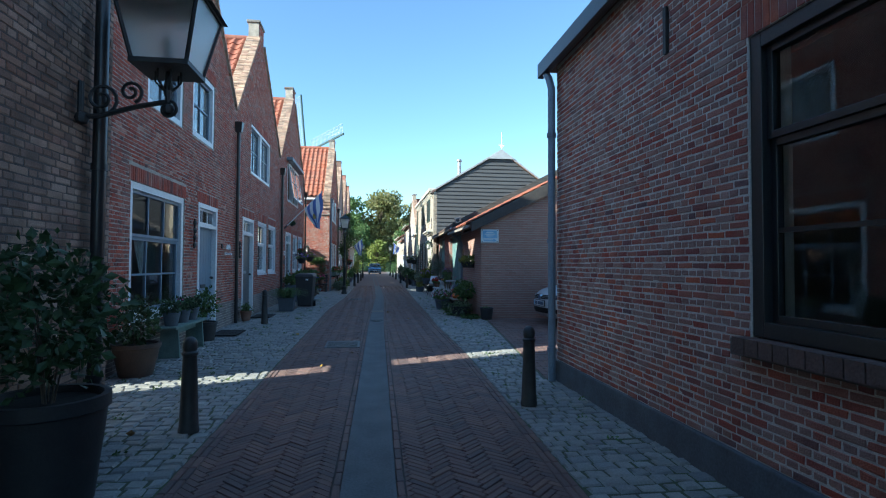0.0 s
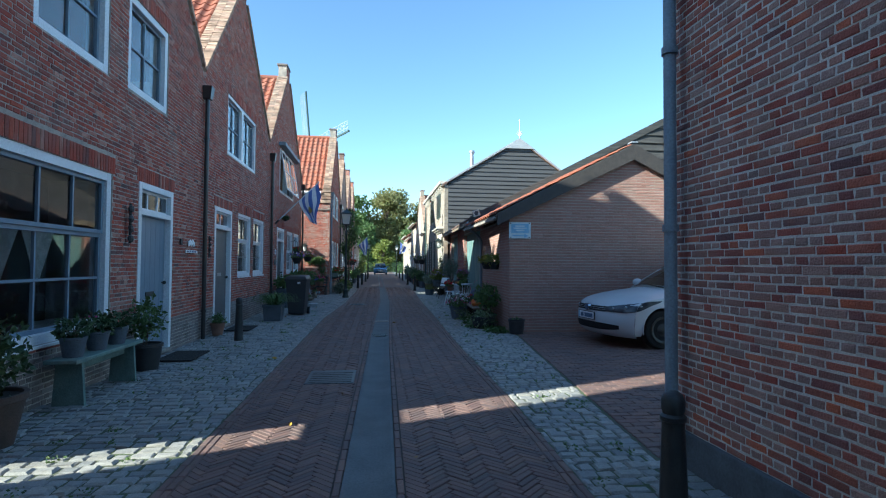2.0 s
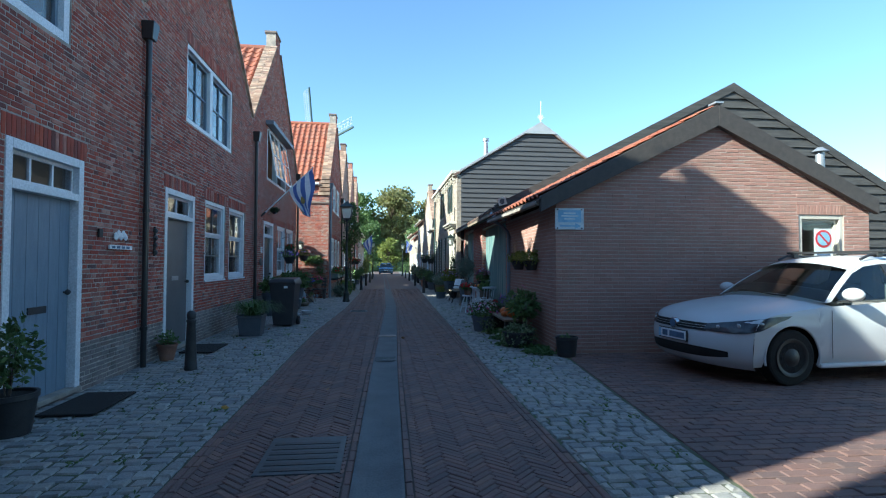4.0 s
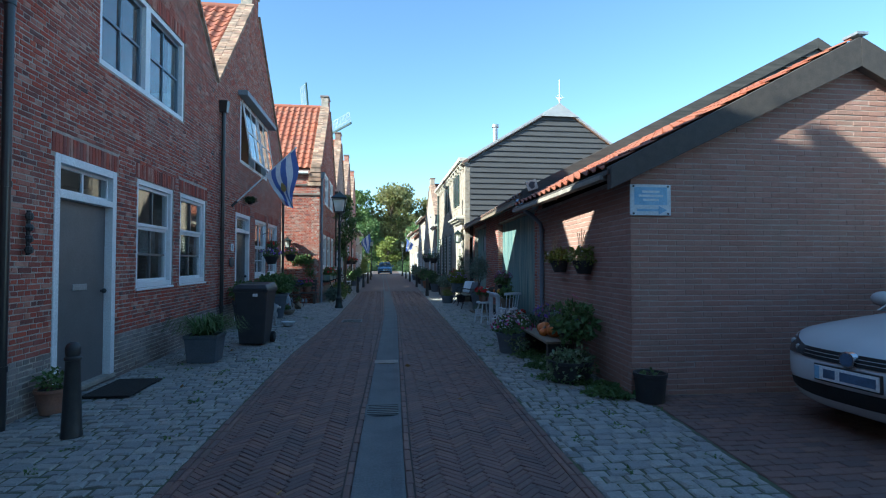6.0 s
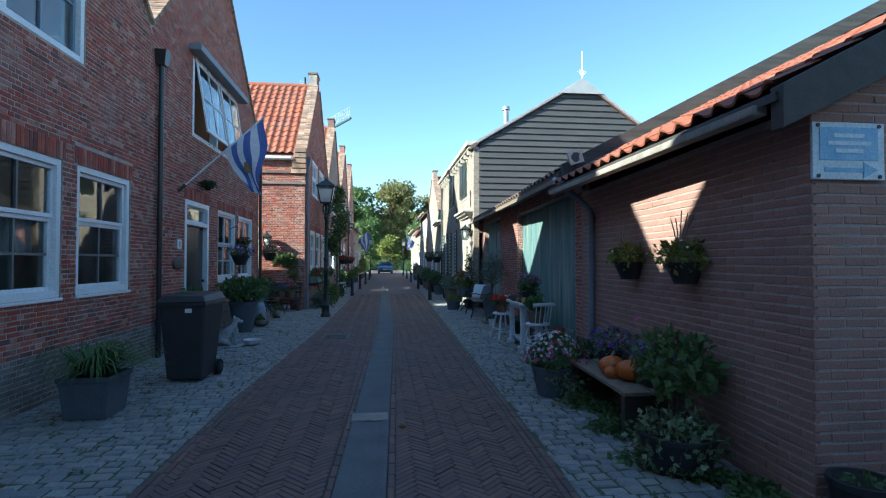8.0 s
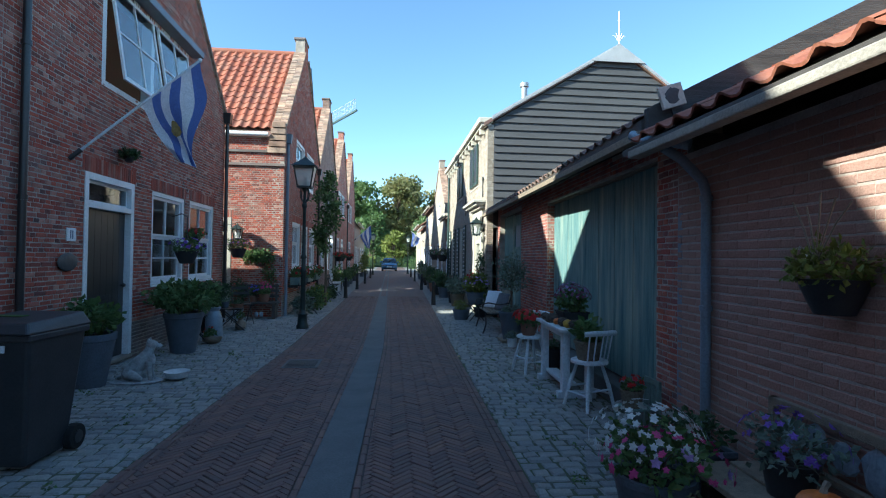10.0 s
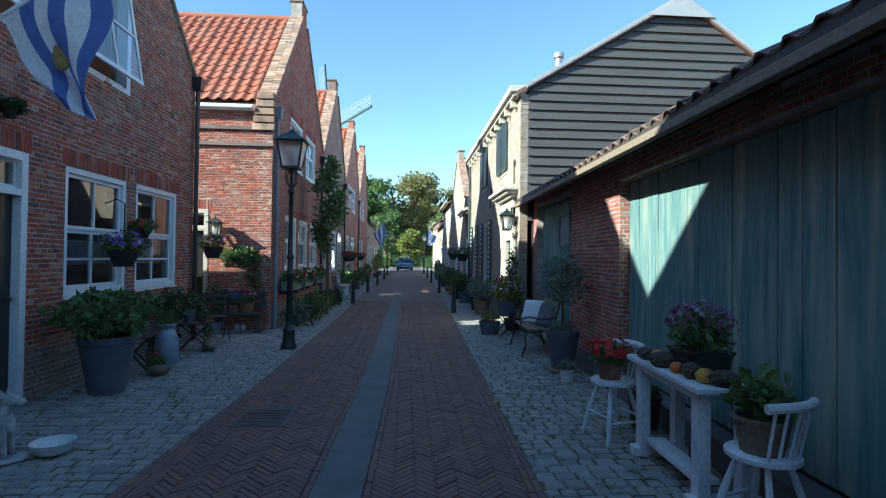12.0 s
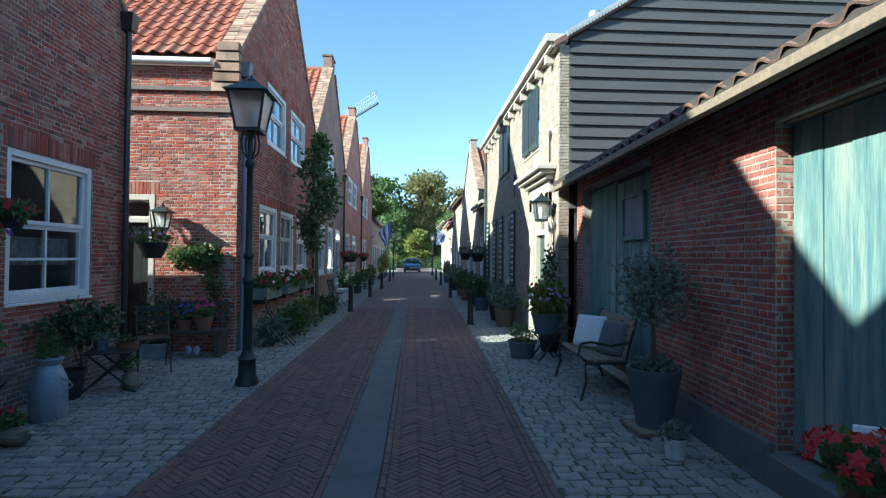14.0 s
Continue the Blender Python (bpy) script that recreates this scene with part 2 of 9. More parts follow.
M["plaster"] = material("dim_interior_plaster", (0.45, 0.42, 0.38), 0.9, scale=2, bump=0.1)
M["room_floor"] = material("dark_floor_boards", (0.10, 0.075, 0.055), 0.6, scale=4, bump=0.1)
M["curtain"] = material("white_lace_curtain", (0.72, 0.72, 0.70), 0.9, scale=20, bump=0.3, translucent=0.4)
M["alu"] = material("galvanised_steel", (0.45, 0.46, 0.47), 0.45, scale=8, color2=(0.36, 0.37, 0.38), metal=0.6, bump=0.1)


def glass_material(name, tint=(0.9, 0.95, 0.95), rough=0.0):
    m = bpy.data.materials.new(name)
    m.use_nodes = True
    b = m.node_tree.nodes["Principled BSDF"]
    b.inputs["Base Color"].default_value = (*tint, 1)
    b.inputs["Roughness"].default_value = rough
    b.inputs["Transmission Weight"].default_value = 1.0
    b.inputs["IOR"].default_value = 1.5
    t = m.node_tree.nodes.new("ShaderNodeTexNoise")
    t.inputs["Scale"].default_value = 3.0
    bp = m.node_tree.nodes.new("ShaderNodeBump")
    bp.inputs["Strength"].default_value, bp.inputs["Distance"].default_value = 0.03, 0.02
    m.node_tree.links.new(t.outputs[0], bp.inputs["Height"])
    m.node_tree.links.new(bp.outputs[0], b.inputs["Normal"])
    return m


M["glass"] = glass_material("window_glass")
M["lamp_glass"] = glass_material("frosted_lamp_glass", (0.85, 0.86, 0.84), 0.35)


# ---- mesh building ----
ORG = {}


class MB:
    """Collects simple solids into one mesh."""

    def __init__(self):
        self.v, self.f = [], []

    def add(self, verts, faces):
        k = len(self.v)
        self.v += [tuple(p) for p in verts]
        self.f += [tuple(k + i for i in face) for face in faces]
        return self

    def box(self, x0, y0, z0, x1, y1, z1):
        return self.hexa([(x0, y0, z0), (x1, y0, z0), (x1, y1, z0), (x0, y1, z0), (x0, y0, z1), (x1, y0, z1), (x1, y1, z1), (x0, y1, z1)])

    def hexa(self, p):
        return self.add(p, [(0, 3, 2, 1), (4, 5, 6, 7), (0, 1, 5, 4), (1, 2, 6, 5), (2, 3, 7, 6), (3, 0, 4, 7)])

    def bar(self, a, b, w, h=None, up=(0, 0, 1)):
        """A square bar from a to b."""
        a, b = Vector(a), Vector(b)
        h = h or w
        d = (b - a).normalized()
        s = d.cross(Vector(up))
        if s.length < 1e-4:
            s = d.cross(Vector((1, 0, 0)))
        s.normalize()
        t = s.cross(d)
        s, t = s * w / 2, t * h / 2
        return self.hexa([a - s - t, a + s - t, a + s + t, a - s + t, b - s - t, b + s - t, b + s + t, b - s + t])

    def tube(self, pts, r, n=8, closed=False):
        pts = [Vector(p) for p in pts]
        rs = r if isinstance(r, (list, tuple)) else [r] * len(pts)
        k = len(self.v)
        ref = None
        for i, p in enumerate(pts):
            d = (pts[min(i + 1, len(pts) - 1)] - pts[max(i - 1, 0)]).normalized()
            if ref is None:
                ref = d.orthogonal().normalized()
            s = (ref - d * ref.dot(d))
            s = s.normalized() if s.length > 1e-5 else d.orthogonal().normalized()
            ref = s
            t = d.cross(s)
            for j in range(n):
                a = 2 * math.pi * j / n
                self.v.append(tuple(p + (s * math.cos(a) + t * math.sin(a)) * rs[i]))
        for i in range(len(pts) - 1):
            for j in range(n):
                self.f.append((k + i * n + j, k + i * n + (j + 1) % n, k + (i + 1) * n + (j + 1) % n, k + (i + 1) * n + j))
        self.f.append(tuple(k + j for j in reversed(range(n))))
        self.f.append(tuple(k + (len(pts) - 1) * n + j for j in range(n)))
        return self

    def lathe(self, profile, c=(0, 0, 0), n=16, turn=0.0):
        """Profile of (radius, height), turned about z."""
        k = len(self.v)
        for r, z in profile:
            for j in range(n):
                a = 2 * math.pi * j / n + turn
                self.v.append((c[0] + r * math.cos(a), c[1] + r * math.sin(a), c[2] + z))
        for i in range(len(profile) - 1):
            for j in range(n):
                self.f.append((k + i * n + j, k + i * n + (j + 1) % n, k + (i + 1) * n + (j + 1) % n, k + (i + 1) * n + j))
        self.f.append(tuple(k + j for j in reversed(range(n))))
        self.f.append(tuple(k + (len(profile) - 1) * n + j for j in range(n)))
        return self

    def prism(self, poly, a, b):
        """Extrudes a polygon of 3D points by the vector b - a."""
        d = Vector(b) - Vector(a)
        p = [Vector(q) for q in poly]
        m = len(p)
        return self.add(p + [q + d for q in p], [tuple(reversed(range(m))), tuple(range(m, 2 * m))] + [(i, (i + 1) % m, m + (i + 1) % m, m + i) for i in range(m)])

    def blob(self, c, r, seed=0, n=10, rough=0.15):
        """A rounded uneven lump."""
        rg = random.Random(seed)
        rx, ry, rz = r if isinstance(r, (tuple, list)) else (r, r, r)
        prof = []
        k = len(self.v)
        rings = n // 2
        for i in range(rings + 1):
            a = math.pi * (i + 0.15) / (rings + 0.3)
            for j in range(n):
                q = 2 * math.pi * j / n
                s = 1 + rough * (rg.random() - 0.5) * 2
                self.v.append((c[0] + rx * s * math.sin(a) * math.cos(q), c[1] + ry * s * math.sin(a) * math.sin(q), c[2] - rz * math.cos(a) * (1 + rough * 0.5 * (rg.random() - 0.5))))
        for i in range(rings):
            for j in range(n):
                self.f.append((k + i * n + j, k + i * n + (j + 1) % n, k + (i + 1) * n + (j + 1) % n, k + (i + 1) * n + j))
        self.f.append(tuple(k + j for j in reversed(range(n))))
        self.f.append(tuple(k + rings * n + j for j in range(n)))
        return self

    def leaves(self, c, r, n, size, seed=0, shell=0.5, flat=0.0, zmin=None, box=False):
        """n small folded leaves spread through an ellipsoid (or box) about c."""
        rg = np.random.default_rng(seed)
        for _ in range(n):
            d = rg.normal(size=3)
            d /= np.linalg.norm(d)
            if box:
                p = np.array(c) + (rg.random(3) * 2 - 1) * np.array(r)
            else:
                p = np.array(c) + d * np.array(r) * (shell + (1 - shell) * rg.random() ** 0.5) * (0.82 + 0.3 * math.sin(d[0] * 4 + seed) * math.cos(d[1] * 5 + d[2] * 3))
            if zmin is not None and p[2] < zmin:
                p[2] = zmin + rg.random() * 0.03
            a = rg.normal(size=3) + d * 0.8
            a[2] *= (1 - flat)
            a /= np.linalg.norm(a)
            b = np.cross(a, rg.normal(size=3))
            b /= np.linalg.norm(b)
            nn = np.cross(a, b)
            s = size * (0.6 + 0.8 * rg.random())
            k = len(self.v)
            self.v += [tuple(p), tuple(p + a * s * 0.5 + b * s * 0.3 + nn * s * 0.08), tuple(p + a * s), tuple(p + a * s * 0.5 - b * s * 0.3 + nn * s * 0.08)]
            self.f += [(k, k + 1, k + 2), (k, k + 2, k + 3)]
        return self

    def mesh(self, name, mat, smooth=False, fix=True):
        me = bpy.data.meshes.new(name)
        me.from_pydata(self.v, [], self.f)
        if fix and len(self.f) < 6000:
            bm = bmesh.new()
            bm.from_mesh(me)
            bmesh.ops.recalc_face_normals(bm, faces=bm.faces)
            bm.to_mesh(me)
            bm.free()
        me.materials.append(mat)
        if smooth:
            me.polygons.foreach_set("use_smooth", [True] * len(me.polygons))
            me.set_sharp_from_angle(angle=radians(40))
        return me


def thing(name, loc=(0, 0, 0), label="", category="", group="", kind="", turn=0.0):
    ob = new(name)
    ob.matrix_basis = pose(*loc, 0, 0, turn)
    ob.empty_display_size = 0.1
    ORG[ob] = Vector(loc)
    return tagged(ob, label, category, group, kind)


def part(name, mb, mat, parent=None, label="", smooth=False, bevel=0.0, place=False, fix=True):
    """Links a mesh as one object under a thing or part. place: the vertices are in the world, not about the thing's base."""
    if place and parent is not None:
        o = ORG[parent]
        mb.v = [(p[0] - o.x, p[1] - o.y, p[2] - o.z) for p in mb.v]
    ob = new(name, mb.mesh(name, mat, smooth, fix))
    if parent is not None:
        ob.parent = parent
        ORG[ob] = ORG.get(parent, Vector())
    else:
        ORG[ob] = Vector()
    if bevel:
        b = ob.modifiers.new("bevel", 'BEVEL')
        b.width, b.segments, b.limit_method = bevel, 2, 'ANGLE'
    return tagged(ob, label)


class Wall:
    """A vertical wall plane: u runs along it, n out of it."""

    def __init__(self, origin, u, nrm):
        self.o, self.u, self.n = Vector(origin), Vector(u).normalized(), Vector(nrm).normalized()

    def p(self, u, n, z):
        return self.o + self.u * u + self.n * n + Vector((0, 0, z))

    def box(self, mb, u0, u1, n0, n1, z0, z1):
        return mb.hexa([self.p(u0, n0, z0), self.p(u1, n0, z0), self.p(u1, n1, z0), self.p(u0, n1, z0), self.p(u0, n0, z1), self.p(u1, n0, z1), self.p(u1, n1, z1), self.p(u0, n1, z1)])


def top_at(tops, u):
    for (a, za), (b, zb) in zip(tops, tops[1:]):
        if a - 1e-6 <= u <= b + 1e-6:
            return za + (zb - za) * (u - a) / max(b - a, 1e-6)
    return tops[-1][1]


def wall_core(W, tops, openings, thick=0.28, front=-0.002, z0=-0.1):
    """The wall's body: strips between the openings, under a piecewise straight top line."""
    mb = MB()
    cuts = sorted({round(u, 4) for u, _ in tops} | {round(o[k], 4) for o in openings for k in (0, 1)})
    cuts = [u for u in cuts if tops[0][0] - 1e-3 <= u <= tops[-1][0] + 1e-3]
    for a, b in zip(cuts, cuts[1:]):
        if b - a < 1e-4:
            continue
        mid = (a + b) / 2
        spans, low = [], z0
        for o in sorted((o for o in openings if o[0] < mid < o[1]), key=lambda o: o[2]):
            if o[2] > low:
                spans.append((low, o[2]))
            low = o[3]
        spans.append((low, None))
        for lo, hi in spans:
            za, zb = (top_at(tops, a + 1e-5), top_at(tops, b - 1e-5)) if hi is None else (hi, hi)
            if max(za, zb) - lo < 1e-4:
                continue
            n0, n1 = front, front - thick
            mb.hexa([W.p(a, n1, lo), W.p(b, n1, lo), W.p(b, n0, lo), W.p(a, n0, lo), W.p(a, n1, max(za, lo)), W.p(b, n1, max(zb, lo)), W.p(b, n0, max(zb, lo)), W.p(a, n0, max(za, lo))])
    bm = bmesh.new()
    vs = [bm.verts.new(v) for v in mb.v]
    for f in mb.f:
        bm.faces.new([vs[i] for i in f])
    bmesh.ops.remove_doubles(bm, verts=bm.verts, dist=1e-4)
    bm.verts.index_update()
    res = MB()
    res.v = [tuple(v.co) for v in bm.verts]
    seen = {}
    for f in bm.faces:
        seen.setdefault(frozenset(v.index for v in f.verts), []).append(tuple(v.index for v in f.verts))
    res.f = [fs[0] for fs in seen.values() if len(fs) == 1]
    bm.free()
    return res


BR_F = np.array([(0, 1, 5, 4), (1, 2, 6, 5), (2, 3, 7, 6), (3, 0, 4, 7), (4, 5, 9, 8), (5, 6, 10, 9), (6, 7, 11, 10), (7, 4, 8, 11), (8, 9, 10, 11)])


def piece_mesh(name, quads, W, mat, depth=0.03, chamfer=0.004, rg=None, jitter=0.004):
    """Joined bevelled pieces; quads: rows of u0, u1, z0, z1, proud."""
    q = np.array(quads, dtype=float)
    N = len(q)
    rg = rg or np.random.default_rng(1)
    u0, u1, z0, z1, pr = q.T
    c = np.minimum(chamfer, 0.2 * np.minimum(u1 - u0, z1 - z0))
    ring = lambda e, n: np.stack([np.stack([u0 + e, n, z0 + e], 1), np.stack([u1 - e, n, z0 + e], 1), np.stack([u1 - e, n, z1 - e], 1), np.stack([u0 + e, n, z1 - e], 1)], 1)
    v = np.concatenate([ring(0 * c, pr - depth), ring(0 * c, pr - c), ring(c, pr)], 1)
    v += rg.normal(scale=jitter * 0.5, size=v.shape) * np.array([1, 0.5, 1])
    U, Nn, O = np.array(W.u), np.array(W.n), np.array(W.o)
    if hasattr(W, "flat"):
        wv = O + v[..., 0:1] * U + v[..., 2:3] * np.array(W.flat) + v[..., 1:2] * Nn
        det = np.dot(np.cross(U, np.array(W.flat)), Nn)
    else:
        wv = O + v[..., 0:1] * U + v[..., 1:2] * Nn + v[..., 2:3] * np.array([0, 0, 1.0])
        det = np.dot(np.cross(U, [0, 0, 1.0]), Nn)
    f = (BR_F if det > 0 else BR_F[:, ::-1])[None] + 12 * np.arange(N)[:, None, None]
    me = bpy.data.meshes.new(name)
    me.from_pydata(wv.reshape(-1, 3).tolist(), [], f.reshape(-1, 4).tolist())
    me.materials.append(mat)
    return me


def lay(tops, openings, course=0.054, length=0.188, joint=0.0105, head=None, z_lo=0.0, bond="cross", seed=0, proud=0.004):
    """Rows of bricks in the wall's outline, cut at openings and at a sloping top."""
    rg = np.random.default_rng(seed)
    a0, b0 = tops[0][0], tops[-1][0]
    zmax = max(z for _, z in tops)
    out, k, z = [], 0, z_lo
    while z + course * 0.6 < zmax:
        z1 = z + course - joint
        lo, hi = a0, b0
        pts = [a0 + (b0 - a0) * i / 400 for i in range(401)]
        ok = [p for p in pts if top_at(tops, p) >= z1]
        if ok:
            lo, hi = ok[0], ok[-1]
            spans = [(lo, hi)]
            for o in openings:
                if o[2] < z1 - 0.008 and o[3] > z + 0.008:
                    nxt = []
                    for s, e in spans:
                        if o[1] <= s or o[0] >= e:
                            nxt.append((s, e))
                        else:
                            if o[0] - s > 0.02:
                                nxt.append((s, o[0]))
                            if e - o[1] > 0.02:
                                nxt.append((o[1], e))
                    spans = nxt
            for s, e in spans:
                hdr = bond == "cross" and k % 2 == 1
                step = length / 2 if hdr else length
                off = {"cross": (0.25 * length if hdr else (0.5 * length if k % 4 == 2 else 0.0)), "stretch": (k % 2) * length / 2}[bond]
                first = a0 + math.floor((s - a0 - off) / step) * step + off
                x = first
                while x < e - 0.015:
                    w = step
                    if bond == "cross" and rg.random() < 0.06:
                        w = step * (2 if hdr else 0.5)
                    p0, p1 = max(x, s) + (head or joint) / 2, min(x + w, e) - (head or joint) / 2
                    if p1 - p0 > 0.02:
                        out.append((p0, p1, z + rg.normal() * 0.0012, z1 + rg.normal() * 0.0012, proud * rg.random()))
                    x += w
        z += course
        k += 1
    return out


def soldiers(u0, u1, z0, h=0.2, w=0.062):
    n = max(1, round((u1 - u0) / w))
    s = (u1 - u0) / n
    return [(u0 + i * s + 0.004, u0 + (i + 1) * s - 0.004, z0, z0 + h, 0.004) for i in range(n)]


def brickwork(parent, W, quads, mat, near, name="brick", limit=300, seed=1):
    """Full bricks inside near (u0, u1, z0, z1) become single parts of the wall; the rest is one joined part."""
    single, rest = [], []
    for q in quads:
        if len(single) < limit and near and near[0] <= q[0] and q[1] <= near[1] and near[2] <= q[2] and q[3] <= near[3]:
            single.append(q)
        else:
            rest.append(q)
    o = ORG[parent]
    if rest:
        me = piece_mesh("brickwork", rest, W, mat, rg=np.random.default_rng(seed))
        me.transform(Matrix.Translation(-o))
        ob = new("brickwork", me)
        ob.parent = parent
        tagged(ob, kind="stuff")
    shapes = {}
    U, Nn = W.u, W.n
    rot = Matrix((U, Nn, Vector((0, 0, 1)))).transposed().to_4x4()
    flip = rot.to_3x3().determinant() < 0
    for q in single:
        L, H = round((q[1] - q[0]) / 0.02) * 0.02, round(q[3] - q[2], 2)
        if (L, H) not in shapes:
            base = Wall((0, 0, 0), (1, 0, 0), (0, 1, 0))
            shapes[(L, H)] = piece_mesh(name, [(0, L, 0, H, 0)], base, mat, rg=np.random.default_rng(len(shapes)))
        ob = new(name, shapes[(L, H)])
        ob.parent = parent
        m = Matrix.Translation(W.p(q[0], q[4], q[2]) - o)
        r3 = Matrix((U, Nn, Vector((0, 0, 1)))).transposed()
        if flip:
            r3 = Matrix((-U, Nn, Vector((0, 0, 1)))).transposed()
            m = Matrix.Translation(W.p(q[1], q[4], q[2]) - o)
        ob.matrix_basis = m @ r3.to_4x4() @ Matrix.Diagonal(((q[1] - q[0]) / L, 1, (q[3] - q[2]) / H, 1))


def window(parent, W, u0, u1, z0, z1, frame_mat="paint_white", bar_mat=None, split=0.6, cols=2, rows_low=2, rows_top=1, fw=0.075, depth=-0.07, sill=True, label="", sash_mat=None):
    """A sash window: outer frame, sill, two sashes with bars, and panes."""
    w = part("window", W.box(MB(), u0, u1, depth - 0.09, depth - 0.085, z0, z0 + 0.004), M[frame_mat], parent, label, place=True)
    fr = MB()
    n0, n1 = depth - 0.08, depth + 0.055
    W.box(fr, u0, u0 + fw, n0, n1, z0, z1)
    W.box(fr, u1 - fw, u1, n0, n1, z0, z1)
    W.box(fr, u0 + fw, u1 - fw, n0, n1, z1 - fw, z1)
    W.box(fr, u0 + fw, u1 - fw, n0, n1, z0, z0 + fw)
    part("frame", fr, M[frame_mat], w, bevel=0.004, place=True)
    if sill:
        part("sill", W.box(MB(), u0 - 0.01, u1 + 0.01, depth - 0.02, 0.02, z0 - 0.035, z0 - 0.002), M[frame_mat], w, bevel=0.006, place=True)
    a, b, c, d = u0 + fw, u1 - fw, z0 + fw, z1 - fw
    zs = c + (d - c) * split
    sm = M[sash_mat or bar_mat or frame_mat]
    for lo, hi, rows, off in ((c, zs, rows_low, -0.045), (zs, d, rows_top, 0.0)):
        if hi - lo < 0.05:
            continue
        st = 0.045
        s = MB()
        m0, m1 = depth - 0.03 + off * 0.5, depth + 0.018 + off * 0.5
        W.box(s, a, a + st, m0, m1, lo, hi)
        W.box(s, b - st, b, m0, m1, lo, hi)
        W.box(s, a + st, b - st, m0, m1, lo, lo + st)
        W.box(s, a + st, b - st, m0, m1, hi - st, hi)
        part("sash", s, sm, w, place=True, bevel=0.003)
        bm_ = M[bar_mat or sash_mat or frame_mat]
        for i in range(1, cols):
            x = a + st + (b - a - 2 * st) * i / cols
            part("glazing_bar", W.box(MB(), x - 0.014, x + 0.014, m0 + 0.008, m1 - 0.006, lo + st, hi - st), bm_, w, place=True)
        for i in range(1, rows):
            z = lo + st + (hi - lo - 2 * st) * i / rows
            part("glazing_bar", W.box(MB(), a + st, b - st, m0 + 0.01, m1 - 0.008, z - 0.014, z + 0.014), bm_, w, place=True)
        p = part("pane", W.box(MB(), a + st * 0.6, b - st * 0.6, m0 + 0.014, m0 + 0.019, lo + st * 0.6, hi - st * 0.6), M["glass"], w, place=True)
        p.visible_shadow = False
    return w


def door(parent, W, u0, u1, z0, z1, leaf_mat, transom=0.38, frame_mat="paint_white", grooves=6, label="", fw=0.09, lights=3, depth=-0.08, plate="iron", plate_z=0.86):
    """A plank door with frame, transom light, letter plate and knob."""
    fr = MB()
    n0, n1 = depth - 0.06, 0.01
    W.box(fr, u0, u0 + fw, n0, n1, z0, z1)
    W.box(fr, u1 - fw, u1, n0, n1, z0, z1)
    W.box(fr, u0 + fw, u1 - fw, n0, n1, z1 - fw, z1)
    zt = z1 - transom
    if transom:
        W.box(fr, u0 + fw, u1 - fw, n0, n1, zt - fw * 0.8, zt)
    d = part("door", fr, M[frame_mat], parent, label, place=True, bevel=0.005)
    a, b = u0 + fw, u1 - fw
    hi = zt - fw * 0.8 if transom else z1 - fw
    lf = MB()
    s = (b - a) / grooves
    for i in range(grooves):
        W.box(lf, a + i * s + 0.0025, a + (i + 1) * s - 0.0025, depth - 0.04, depth, z0 + 0.03, hi)
    W.box(lf, a, b, depth - 0.045, depth - 0.008, z0 + 0.03, hi)
    part("leaf", lf, M[leaf_mat], d, place=True)
    part("threshold", W.box(MB(), u0, u1, depth - 0.06, 0.03, z0 - 0.02, z0 + 0.028), M["coping"], d, place=True, bevel=0.004)
    kn = MB()
    c = W.p(b - 0.08, depth + 0.04, z0 + 1.05)
    kn.blob(c, 0.03, 1, 10, 0)
    kn.tube([W.p(b - 0.08, depth - 0.01, z0 + 1.05), c], 0.012, 8)
    part("knob", kn, M["iron"], d, place=True, smooth=True)
    mid = (a + b) / 2
    part("letter_plate", W.box(MB(), mid - 0.14, mid + 0.14, depth - 0.002, depth + 0.012, z0 + plate_z, z0 + plate_z + 0.07), M[plate], d, place=True, bevel=0.003)
    if transom:
        W2 = MB()
        W.box(W2, a, b, depth - 0.01, depth + 0.02, zt, zt + 0.035)
        W.box(W2, a, b, depth - 0.01, depth + 0.02, z1 - fw - 0.035, z1 - fw)
        for i in range(lights + 1):
            x = a + (b - a) * i / lights
            W.box(W2, max(a, x - 0.014), min(b, x + 0.014), depth - 0.01, depth + 0.02, zt + 0.035, z1 - fw - 0.035)
        part("transom_bar", W2, M[frame_mat], d, place=True)
        p = part("pane", W.box(MB(), a, b, depth - 0.004, depth + 0.002, zt + 0.02, z1 - fw - 0.02), M["glass"], d, place=True)
        p.visible_shadow = False
    return d


